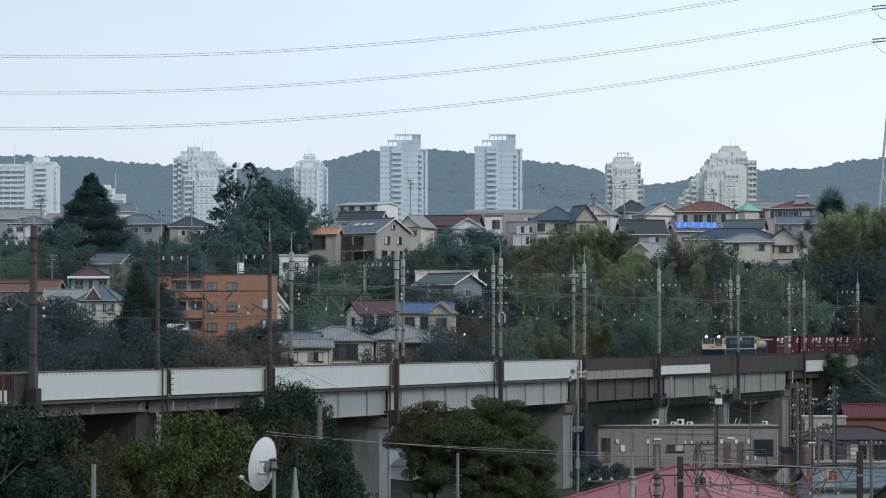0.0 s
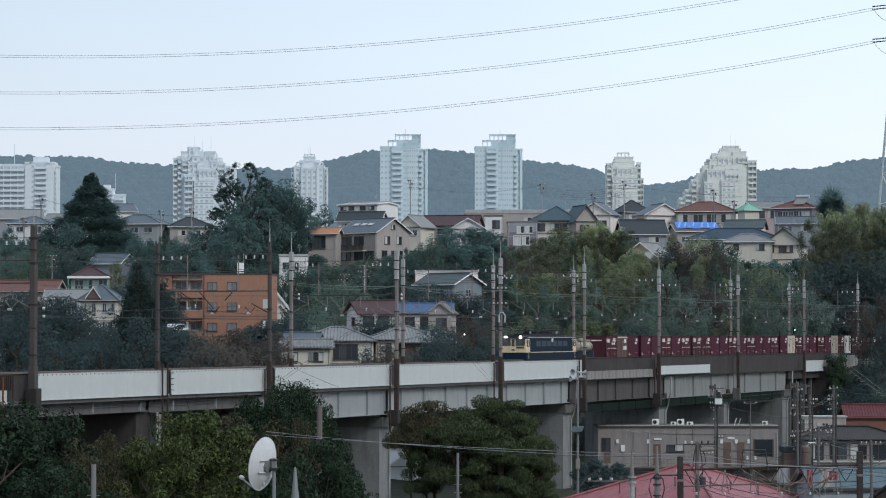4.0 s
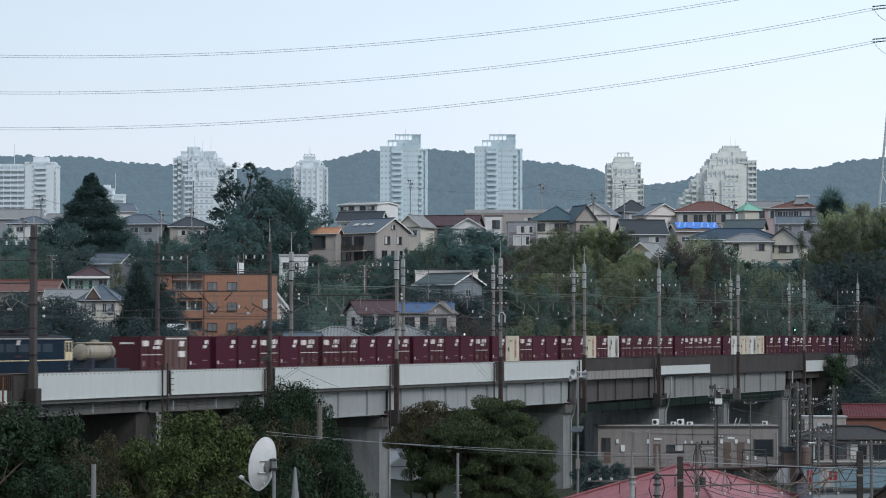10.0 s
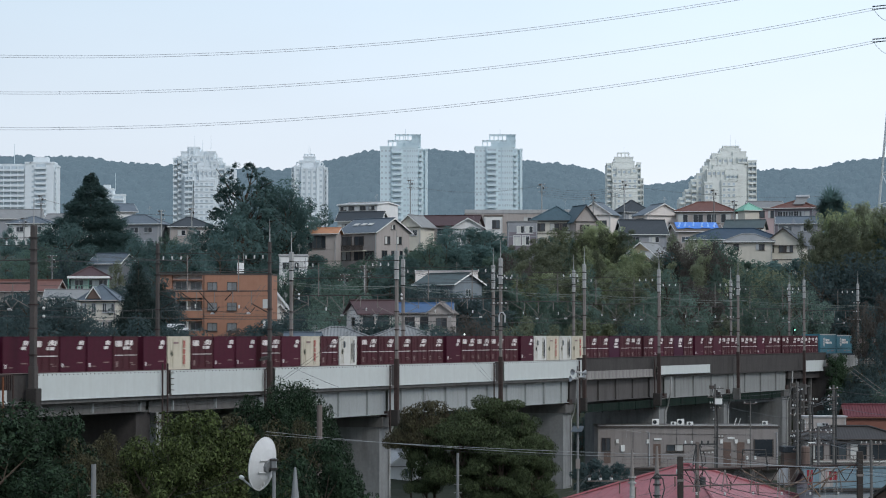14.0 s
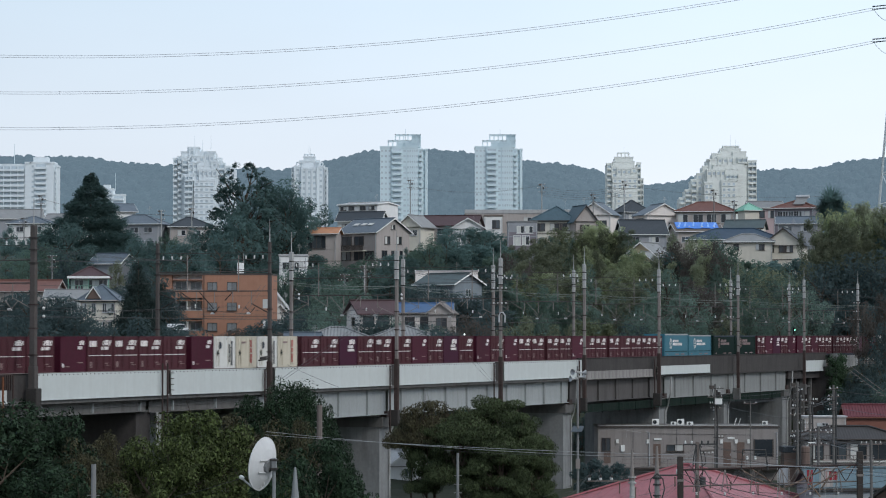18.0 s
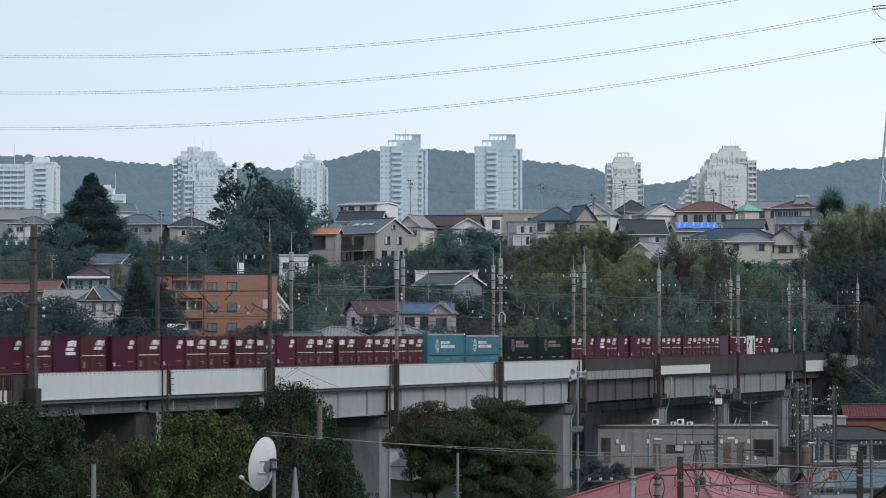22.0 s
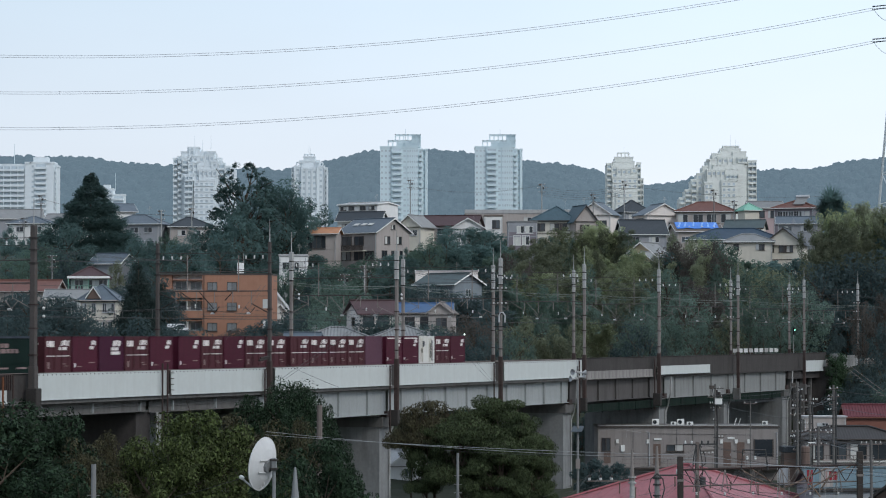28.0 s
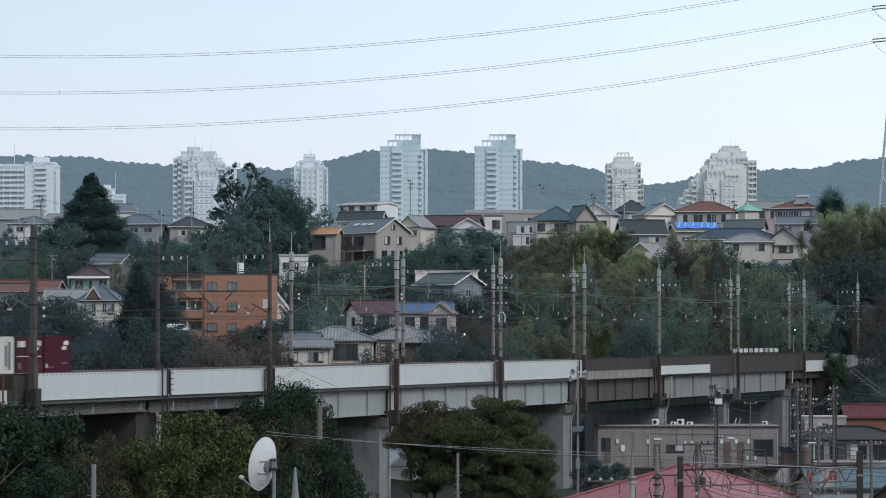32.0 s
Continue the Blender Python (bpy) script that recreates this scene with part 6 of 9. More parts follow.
grey_house = house(15.66, 560, 42.2, 42.42, 5.8, 7, 0, "flat", "grey", "grey", rows_of("front", (-0.4, 1.3), 1.5, 1.5, 1.4) + rows_of("front", (-1.1, 0.6), 3.6, 1.5, 1.9), "grey box-shaped house with white windows", frame_m=WHITE)
part("lower_cladding", box(-2.92, 2.92, -3.52, -3.5, 36.4, 40.2), WALLS["mauve"], grey_house, "dark mauve-grey cladding of the lower storey")
house(24.09, 600, 44.19, 47.19, 9.2, 9, -10, "hip", "cream", "teal_tile", rows_of("front", (-2.8, 0.2, 2.8), 1.5, 2.0, 1.6), "house with a teal-grey hipped roof", frame_m=BRONZE, trim=BRONZE)
house(28.81, 596, 44.03, 47.01, 4.8, 8, 16, "gy", "tan", "teal_tile", rows_of("front", (0,), 1.7, 1.6, 1.4), "tan gable wing with dark bargeboards", trim=BRONZE, frame_m=BRONZE)
house(35.83, 650, 47.64, 50.24, 7.6, 8, -18, "gy", "ivory", "slate", rows_of("front", (-0.6, 1.8), 2.2, 2.2, 1.3), "white gabled house with a slate roof", frame_m=BRONZE)
house(46.03, 690, 49.89, 52.79, 6.4, 7, 20, "hip", "grey", "dark", rows_of("front", (-1.5, 1.5), 1.2, 1.6, 1.1), "grey house with a dark hipped roof")
house(49.33, 650, 47.51, 49.85, 8.6, 9, 14, "gy", "ivory", "slate", rows_of("front", (-1.4, 1.9), 2.6, 1.6, 1.5) + rows_of("left", (-2.6, -0.6, 1.4), 1.5, 1.6, 1.4), "white gabled house with tall windows", frame_m=BRONZE)
house(39.96, 570, 40.36, 42.98, 8.6, 8, 8, "gx", "grey", "dark", rows_of("front", (-2, 2), 1.3), "low house under a broad dark slate roof")
house(59.56, 640, 47.85, 50.03, 13, 9, -8, "hip", "tan", "red", rows_of("front", (-5.0, -1.6, 1.4, 4.6), 1.7, 2.2, 1.9), "house with a red-brown hipped roof")
house(52.55, 590, 41.55, 43.08, 9.5, 7, 10, "gx", "tan", "brown", rows_of("front", (-3, 0, 3), 1.8, 1.6, 1.1), "tan house under a blue tarpaulin")
house(64.2, 600, 42.6, 44.2, 7.6, 7, -14, "gx", "cream", "green", rows_of("front", (-3, 1), 1.3, 1.6, 1.1), "low house with a grey-green roof", trim=BRONZE)
house(77.76, 620, 47.73, 49.46, 8.8, 8, -20, "hip", "mauve", "red", rows_of("front", (-3, -1.8, -0.6, 0.6, 1.8, 3), 1.6, 1.1, 1.6), "two-storey house with a red-brown roof and glazed veranda")
house(72.73, 640, 48.62, 50.03, 7.4, 8, 6, "gx", "blush", "grey", rows_of("front", (-1.9, 1.6), 1.5, 2.2, 1.6), "pinkish house with a grey roof", frame_m=BRONZE, ribs=0.5)
house(54.62, 530, 37.87, 39.89, 17, 9, -8, "hip", "cream", "navy", rows_of("front", (-5, -1.5), 1.6, 1.6, 1.1), "long house with a blue tiled roof")
house(63.04, 520, 36.6, 39.41, 7.0, 8, -14, "gy", "cream", "dark", rows_of("front", (-2.3, -0.2, 1.2), 0.9, 1.2, 1.3), "cream gabled house with dark bargeboards", trim=BRONZE, frame_m=BRONZE)
house(55.54, 515, 36.96, 38.3, 8.6, 6, -5, "hip", "cream", "grey", rows_of("front", (-2.2, 2.4,), 1.1, 1.0, 1.1), "cream house front with a pale grey porch roof", frame_m=BRONZE)
house(36.3, 500, 33.6, 36.1, 6.4, 9, -22, "gy", "gold", "grey", rows_of("front", (0.4,), 1.0, 1.4, 0.9), "cream gabled house among the bamboo")
house(35.6, 493, 32.4, 34.3, 5.2, 6, -22, "gy", "gold", "grey", rows_of("front", (-0.6,), 1.3, 1.4, 1.1), "low cream wing with a gable of its own among the bamboo")
house(67.53, 625, 47.57, 49.07, 3.5, 3.5, 20, "hip", "cream", "mint", (), "small pavilion with a mint-green roof")
house(85.11, 560, 42.13, 44.71, 10, 8, 20, "gx", "white", "grey", (), "grey-roofed house behind the bamboo")
house(-64.35, 600, 43.47, 45.39, 11, 8, -10, "hip", "grey", "slate", rows_of("front", (-3, 0, 3), 1.4, 1.8, 1.2) + rows_of("front", (-3, 1, 3.5), 4.2, 1.6, 1.2), "grey two-storey house with a slate-blue roof")
house(-53.8, 600, 42.87, 44.91, 9, 8, 10, "hip", "tan", "dark", rows_of("front", (-2, 2), 1.4, 1.6, 1.1), "house with a dark blue roof")
house(-89.65, 620, 44.38, 45.87, 9, 8, -8, "hip", "white", "slate", rows_of("front", (-2, 2), 1.4, 1.6, 1.1), "white house with a slate roof")
house(-99.39, 660, 47.01, 49.12, 11, 9, 15, "gx", "grey", "grey", rows_of("front", (-2, 2), 1.4, 1.6, 1.1), "grey-roofed house on the skyline")
house(-84.87, 640, 44.91, 47.21, 9, 9, -15, "gx", "white", "grey", rows_of("front", (0,), 1.4, 1.6, 1.1), "pale house half hidden by a conifer")
house(-79.79, 690, 50.03, 51.82, 8, 8, 20, "gx", "white", "slate", (), "small white-walled house on the ridge")
green_house = house(-53.59, 430, 28.75, 30.25, 5.6, 5, 5, "hip", "green", "maroon", rows_of("front", (-1.6, 0.4, 2.0), 1.2, 1.3, 1.5), "pale green house with a maroon roof and a green balcony rail", over=0.4)
RAIL_G = mat("faded_green_rail_paint", (0.16, 0.33, 0.26), 0.7, 0.15, 3)
part("fascia", box(-3.3, 3.0, -3.9, -2.4, 28.5, 28.85), WHITE, green_house, "broad white fascia over the balcony")
part("balcony_floor", box(-3.2, 2.9, -3.8, -2.5, 26.1, 26.3), RAIL_G, green_house)
part("balcony_rail", box(-3.2, 2.9, -3.8, -3.72, 27.35, 27.43), RAIL_G, green_house)
for k in range(14):
    part("baluster", box(-3.2 + k * 0.465, -3.14 + k * 0.465, -3.78, -3.74, 26.3, 27.35), RAIL_G, green_house)
for a in (-3.15, -0.1, 2.85):
    part("balcony_post", box(a - 0.06, a + 0.06, -3.82, -3.7, 26.3, 28.5), RAIL_G, green_house)
cream_house = house(-46.95, 390, 24.85, 26.9, 4.9, 5, -6, "hip", "cream", "slate", rows_of("front", (-1.9, -0.6, 0.9, 1.5, 2.1), 1.15, 0.55, 1.25) + rows_of("front", (-1.3, 0.9, 1.7), 3.6, 0.6, 1.2), "beige house with a grey-blue hipped roof and a small gable", over=0.45, trim=WALLS["tan"])
part("gable_wall", poly([(-1.45, -3.0, 24.95), (0.35, -3.0, 24.95), (-0.55, -3.0, 26.45)], (0, 1.6, 0)), WALLS["brown"], cream_house, "small brown gable above the eaves")
for side in (-1, 1):
    part("gable_roof", poly([(-0.55, -3.15, 26.5), (-0.55 + side * 1.1, -3.15, 24.95), (-0.55 + side * 1.1, -1.0, 24.95), (-0.55, -1.0, 26.5)], (0, 0, 0.12)), ROOFS["slate"], cream_house)
    part("gable_fascia", poly([(-0.55, -3.2, 26.42), (-0.55 + side * 1.1, -3.2, 24.87), (-0.55 + side * 1.1, -3.2, 25.07), (-0.55, -3.2, 26.62)], (0, 0.06, 0)), WHITE, cream_house)
house(-62.41, 420, 26.53, 27.95, 11, 7, -5, "gx", "tan", "red", rows_of("front", (0, 2), 1.2, 1.6, 1.1), "low house with a faded red roof", trim=WALLS["tan"])
house(-58.32, 500, 32.67, 34.2, 5.5, 6, -20, "gx", "grey", "slate", (), "grey-roofed house among trees")
house(-52.9, 405, 25.25, 26.3, 7, 6, 3, "gx", "white", "grey", rows_of("front", (0,), 1.2, 1.6, 1.1), "white house with a pale tile roof")
house(-25.31, 480, 33.2, 33.6, 4.6, 6, 0, "flat", "white", "pale", rows_of("front", (-1, 1), 1.6, 1.5, 1.3), "small white box building")
house(0.94, 430, 27.72, 29.17, 7.4, 6.5, -40, "gx", "slate_wall", "green", rows_of("front", (1.8,), 1.7, 1.9, 1.6) + rows_of("front", (-1.6,), 1.7, 1.8, 1.6) + rows_of("right", (0,), 1.4, 1.2, 1.2), "pale blue house with a grey-green roof")
house(-9.6, 400, 23.1, 24.7, 6.6, 5.4, 22, "gx", "ivory", "maroon", rows_of("front", (-2.0, 0.2, 2.2), 1.2, 1.7, 1.5) + rows_of("left", (0,), 1.2, 1.4, 1.2), "white house with a maroon roof and dark half-timbering", frame_m=BRONZE, trim=ROOFS["maroon"], over=0.5)
house(-2.51, 392, 23.12, 24.22, 7.0, 7, 0, "gx", "ivory", "blue", rows_of("front", (-2.2, 0.2, 2.4), 1.5, 1.7, 1.7), "house with a bright blue roof", frame_m=BRONZE, trim=WALLS["tan"])
house(-0.1, 387, 23.05, 24.3, 3.2, 6, -6, "gy", "tan", "brown", rows_of("front", (0.2,), 1.35, 1.5, 1.2), "small beige gable beside the blue-roofed house", over=0.35, frame_m=BRONZE, trim=WALLS["tan"])
house(-12.9, 345, 19.45, 20.9, 8.8, 7, 0, "hip", "cream", "old_tile", rows_of("front", (-3.2, -1.5, 0.4, 1.9), 1.5, 1.5, 1.9), "old house with a grey tiled hipped roof", frame_m=BRONZE, trim=ROOFS["old_tile"], over=0.5)
house(-16.4, 338, 18.6, 19.3, 5.6, 5, 5, "gx", "cream", "old_tile", rows_of("front", (-1.6, 1.4), 1.2, 1.2, 1.1), "low tan house with grey tiles", ribs=0.4, frame_m=BRONZE, trim=ROOFS["old_tile"])
house(-16.9, 342, 19.0, 20.1, 3.6, 4, -10, "gx", "tan", "slate", (), "annexe with a slate-blue roof", trim=ROOFS["slate"])
house(-4.9, 350, 19.6, 21.1, 7.6, 7, 8, "hip", "cream", "old_tile", rows_of("front", (-2.6, -0.8, 1.2, 2.8), 1.5, 1.4, 1.8), "timber house with a weathered grey tiled roof", frame_m=BRONZE, trim=ROOFS["old_tile"], over=0.5)
house(-1.67, 348, 19.23, 20.2, 6, 6, -5, "hip", "brown", "old_tile", rows_of("front", (0,), 1.3, 1.6, 1.1), "brown-walled house with grey tiles", trim=ROOFS["old_tile"])

house(76.01, 606, 43.83, 45.16, 8.4, 6, -8, "gx", "grey", "slate", rows_of("front", (-2, 2), 1.2, 1.6, 1.1), "low grey house under a slate roof")
house(0.6, 445, 29.95, 30.1, 9.6, 5, -3, "flat", "ivory", "pale", (), "plain white garden building behind a grey-green roof", base=28.25)
house(-27.3, 446, 24.2, 27.9, 6.0, 6, 0, "gy", "white", "pale", rows_of("front", (1.6,), 0.9, 1.0, 1.0), "white house with a steep pale gable beside the apartments", over=0.4)
house(-25.3, 441.5, 22.6, 24.7, 3.6, 2.4, 0, "gy", "white", "pale", rows_of("front", (0.9,), 1.0, 0.8, 0.9), "low white wing with a gable of its own", over=0.35)

# orange apartment block: recessed balconies on one side, paired windows on the front
PANE_GREY = mat("curtained_window_pane", (0.19, 0.20, 0.205), 0.3, 0.25, 1.5, rnd=0.6, spec=0.4)


def apartments():
    Y = 430
    x0, x1, top = -43.2, -26.28, 29.09
    e = thing("apartment_block", pose((x0 + x1) / 2, Y, 0, 0, 0, -4), "four-storey orange-tiled apartment block with recessed balconies", "apartment block")
    w, zb = (x1 - x0), ground_z((x0 + x1) / 2, Y) - 1
    hw = w / 2
    wm = WALLS["orange"]
    bal = -hw + 6.6  # the balcony recesses lie on the side of this line
    part("wall", box(bal, hw, 0, 9, zb, top), wm, e)
    part("wall", box(-hw, bal, 1.5, 9, zb, top), WALLS["ivory"], e)
    part("side_wall", box(-hw, -hw + 1.9, 0.3, 2.0, zb, top), wm, e)
    part("parapet", box(-hw - 0.05, hw + 0.05, -0.06, 9.05, top, top + 0.25), BRONZE, e)
    sh = 27.37 - 24.28
    for k in range(4):
        z = 27.37 - k * sh
        b = part("balcony", box(-hw + 1.9, bal, -0.1, 2.0, z - 1.75, z - 1.55), wm, e)
        part("balcony_front", box(-hw + 1.9, bal + 0.1, -0.2, -0.05, z - 1.75, z - 0.62), wm, b)
        part("balcony_ceiling", box(-hw + 1.9, bal, 0.0, 2.0, z + 0.9, z + 1.05), wm, b)
        for a, ww in ((-hw + 3.2, 1.8), (-hw + 5.4, 1.6)):
            window(e, pose(a, 1.5, z - 0.3), ww, 2.0, ALU, PANE_GREY)
        part("screen", box(-hw + 4.2, -hw + 4.3, 0.1, 2.0, z - 1.55, z + 0.9), WHITE, b)
        for px, ww in ((-35.04, 1.5), (-32.03, 1.5)):
            window(e, pose(px - (x0 + x1) / 2, 0, z), ww, 1.25, BRONZE, PANE_GREY)
        part("band", box(bal, hw, -0.02, 0.0, z - 1.5, z - 1.44), BRONZE, e)
        part("coping", box(-hw + 1.9, bal + 0.1, -0.24, -0.02, z - 0.62, z - 0.54), WALLS["tan"], b)
    part("stair_light", box(-27.31 - (x0 + x1) / 2, hw - 0.3, -0.08, 0, 24.02, 25.4), CURTAIN, e)
    part("stair_light", box(-27.31 - (x0 + x1) / 2, hw - 0.3, -0.08, 0, 21.62, 22.22), WHITE, e)
    part("drain_pipe", tube([(bal + 0.3, -0.12, zb), (bal + 0.3, -0.12, top)], 0.06, 6), BRONZE, e)
    tank = part("roof_tank", box(-31.76 - (x0 + x1) / 2, -30.86 - (x0 + x1) / 2, 3.6, 4.5, top + 0.3, top + 1.95, bevel=0.05), WHITE, e, "white rooftop water tank")
    part("tank_leg", box(-31.26 - (x0 + x1) / 2 - 0.4, -31.26 - (x0 + x1) / 2 + 0.4, 3.6, 4.4, top, top + 0.3), POST_G, tank)
    part("roof_aerial", tube([(-31.0 - (x0 + x1) / 2, 5, top), (-31.0 - (x0 + x1) / 2, 5, top + 3.4)], 0.04, 5), POST_G, e)


apartments()


def skylight(x, y, z, yaw, pitch):
    e = thing("skylight", pose(x, y, z, 0, 0, yaw) @ pose(0, 0, 0, pitch), "glazed skylight set into a slate roof", "skylight", "skylights")
    part("frame", box(-0.6, 0.6, -0.5, 0.5, 0, 0.12), ALU, e)
    part("pane", box(-0.5, 0.5, -0.4, 0.4, 0.12, 0.14), CURTAIN, e)


for a in (-2.6, -0.6, 1.2):
    c, s = math.cos(radians(-42)), math.sin(radians(-42))
    lx, ly = a, -2.3
    skylight(-13.05 + lx * c - ly * s, 540 + lx * s + ly * c, 40.75 + 0.2, -42, 26)

# solar water heater on the red-brown roof
heater = thing("solar_water_heater", pose(78.0, 617, 48.45, 0, 0, -20), "rooftop solar water heater with a silver tank", "water heater")
part("collector", poly([(-1.4, -0.9, 0.0), (1.1, -0.9, 0.0), (1.4, 0.9, 1.3), (-1.1, 0.9, 1.3)], (0, 0, 0.12)), ROOFS["grey"], heater)
part("tank", tube([(-1.2, 1.1, 1.75), (1.7, 1.1, 1.75)], 0.36, 12), ALU, heater, "silver cylindrical tank")
for x in (-1.0, 1.2):
    part("support", tube([(x, 1.0, -1.2), (x, 1.0, 1.6)], 0.05, 5), POST_G, heater)

# tarpaulin over a damaged roof, in creased strips with sandbags
TARP = mat("bright_blue_tarpaulin", (0.06, 0.20, 0.60), 0.45, 0.25, 3, 0.6)
tarp = thing("blue_tarpaulin", pose(52.32, 590, 43.08 + 0.3, 0, 0, 10), "bright blue tarpaulin spread over a tan roof", "tarpaulin")
for k in range(5):
    a = -4.5 + k * 1.8
    part("sheet", poly([(a, -3.3 + 0.4 * (k % 2), -1.40 + 0.2 * (k % 2)), (a + 1.85, -3.1, -1.3), (a + 2.1, 0.1, 0.08), (a + 0.3, 0.1, 0.04)], (0, 0, 0.06)), TARP, tarp)

# crease highlights of the tarpaulin, laid on as strips of lighter blue
TARP_F = mat("pale_blue_tarpaulin_fold", (0.22, 0.40, 0.72), 0.4, 0.3, 3, 0.6)
for k, (a, b) in enumerate(((-4.2, -3.4), (-2.9, -2.2), (-0.9, -0.5), (0.6, 1.4), (2.2, 2.5), (3.4, 4.2))):
    part("fold", poly([(a, -2.9 + 0.3 * (k % 3), -1.16 + 0.12 * (k % 3)), (a + 0.4, -2.9 + 0.3 * (k % 3), -1.13 + 0.12 * (k % 3)), (b + 0.5, -0.3, 0.0), (b + 0.2, -0.3, 0.0)], (0, 0, 0.07)), TARP_F, tarp)
for a in (-4.0, -1.6, 1.0, 3.6):
    part("sandbag", lathe([(0.02, 0), (0.22, 0.03), (0.24, 0.12), (0.02, 0.2)], 8, None, Matrix.Translation((a, -2.6, -0.98))), WALLS["ivory"], tarp)

# balcony of the tan house
bal = thing("wooden_balcony", pose(-13.05, 540, 0, 0, 0, -42) @ pose(0, -4.6, 0), "dark wooden balcony rail on a tan house", "balcony")
zf = 35.93
part("floor", box(-4.7, 2.4, -1.2, 0.0, zf - 0.15, zf), WALLS["cream"], bal)
part("top_rail", box(-4.7, 2.4, -1.25, -1.15, zf + 0.95, zf + 1.03), BRONZE, bal)
for k in range(24):
    part("slat", box(-4.65 + k * 0.3, -4.45 + k * 0.3, -1.23, -1.17, zf, zf + 0.95), BRONZE, bal)

# ---- town below the viaduct ----
JOINT = mat("taupe_joint_strip", (0.225, 0.203, 0.188), 0.8, 0.1)


def flat_block():
    """Taupe two-storey block with external stairs, plant and doors facing a gallery."""
    Y = 312
    x0, x1, top = 17.07, 36.89, 9.8
    cx = (x0 + x1) / 2
    e = thing("taupe_flat_block", pose(cx, Y, 0), "taupe two-storey flat-roofed block below the viaduct", "building")
    L = lambda px: (px - 784) * Y / 5009.5 - cx
    w, zb = x1 - x0, 2.6
    hw = w / 2
    part("wall", box(-hw, hw, 0, 8, zb, top), WALLS["pink"], e)
    part("roof_edge", box(-hw - 0.15, hw + 0.15, -0.15, 8.1, top, top + 0.18), BRONZE, e)
    for k in range(22):
        part("cladding_joint", box(-hw + k * w / 22 - 0.02, -hw + k * w / 22 + 0.02, -0.015, 0, zb, top), JOINT, e)
    zz = lambda py: 20 - (py - 593.3) * Y / 5009.5
    window(e, pose(L(1072), 0, zz(787)), 1.0, 1.5, BRONZE)
    window(e, pose(L(1194), 0, zz(793)), 1.9, 0.75, BRONZE)
    for px in (1286, 1310):
        d = part("door", box(L(px) - 0.42, L(px) + 0.42, -0.05, 0, zz(824), zz(783)), WALLS["brown"], e)
        part("knob", box(L(px) + 0.3, L(px) + 0.36, -0.1, -0.05, zz(806), zz(803)), ALU, d)
    d = part("door", box(L(1162) - 0.4, L(1162) + 0.4, -0.05, 0, zz(824), zz(786)), WALLS["brown"], e)
    rec = part("dark_opening", box(L(1335), L(1366), -0.04, 0, zz(808), zz(778)), GLASS_DK, e)
    part("opening_frame", box(L(1333), L(1335), -0.08, 0, zz(809), zz(777)), BRONZE, rec)
    part("opening_frame", box(L(1366), L(1368), -0.08, 0, zz(809), zz(777)), BRONZE, rec)
    part("gallery_floor", box(L(1100), L(1378), -1.2, 0, zz(830), zz(827)), BRONZE, e)
    part("gallery_rail", tube([(L(1100), -1.15, zz(812)), (L(1378), -1.15, zz(812))], 0.02, 5), POST_B, e)
    part("gallery_rail", tube([(L(1100), -1.15, zz(820)), (L(1378), -1.15, zz(820))], 0.015, 5), POST_B, e)
    for k in range(15):
        a = L(1100) + k * (L(1378) - L(1100)) / 14
        part("baluster", tube([(a, -1.15, zz(829)), (a, -1.15, zz(812))], 0.018, 5), POST_B, e)
    for px in (1148, 1268, 1374):
        part("downpipe", tube([(L(px) - 0.25, -0.08, top - 0.5), (L(px), -0.08, top - 0.5), (L(px), -0.08, zz(826))], 0.05, 6), ALU, e)
    for px in (1092, 1146, 1276, 1302, 1324):
        part("meter_box", box(L(px) - 0.14, L(px) + 0.14, -0.16, 0, zz(785), zz(778)), WHITE, e)
    part("lamp_strip", box(L(1157), L(1170), -0.12, 0, zz(779), zz(776)), WHITE, e)
    part("lamp_strip", box(L(1287), L(1299), -0.12, 0, zz(777), zz(774)), WHITE, e)
    for px, y0, y1 in ((1197, 752, 800), (1225, 752, 790), (1328, 772, 826), (1120, 760, 800)):
        part("conduit", tube([(L(px), -0.05, zz(y0)), (L(px), -0.05, zz(y1))], 0.022, 5), WIRE_DARK, e)
    part("conduit", tube([(L(1150), -0.05, zz(768)), (L(1330), -0.05, zz(770))], 0.018, 5), WIRE_DARK, e)
    part("bracket_arm", tube([(L(1108), -0.3, zz(774)), (L(1108), -0.3, zz(762)), (L(1134), -0.3, zz(766))], 0.035, 5), POST_G, e)
    part("side_door", box(L(1068), L(1080), -0.03, 0, zz(820), zz(776)), WALLS["brown"], e)
    part("roof_kerb", box(-hw, hw, 0.25, 0.5, top + 0.18, top + 0.3), POST_G, e, "pale metal roof edge")
    part("switch_box", box(L(1098), L(1105), -0.2, 0, zz(799), zz(788)), WHITE, e)
    for px, w2, h2 in ((1161, 0.78, 0.72), (1205.5, 0.78, 0.72), (1193, 0.62, 0.42), (1222, 0.7, 0.42), (1355, 0.6, 0.5)):
        ac = thing("air_conditioner_unit", pose(cx + L(px), Y + 1.2, top + 0.18), "white air-conditioner outdoor unit on the flat roof", "air conditioner", "rooftop units")
        part("case", box(-w2 / 2, w2 / 2, -0.15, 0.15, 0.08, h2, bevel=0.02), WHITE, ac)
        part("fan_grille", lathe([(0.02, 0), (0.3 * h2, 0), (0.3 * h2, 0.03)], 14, None, Matrix.Translation((-0.1 * w2, -0.16, h2 * 0.55)) @ Matrix.Rotation(radians(90), 4, "X")), GLASS_DK, ac)
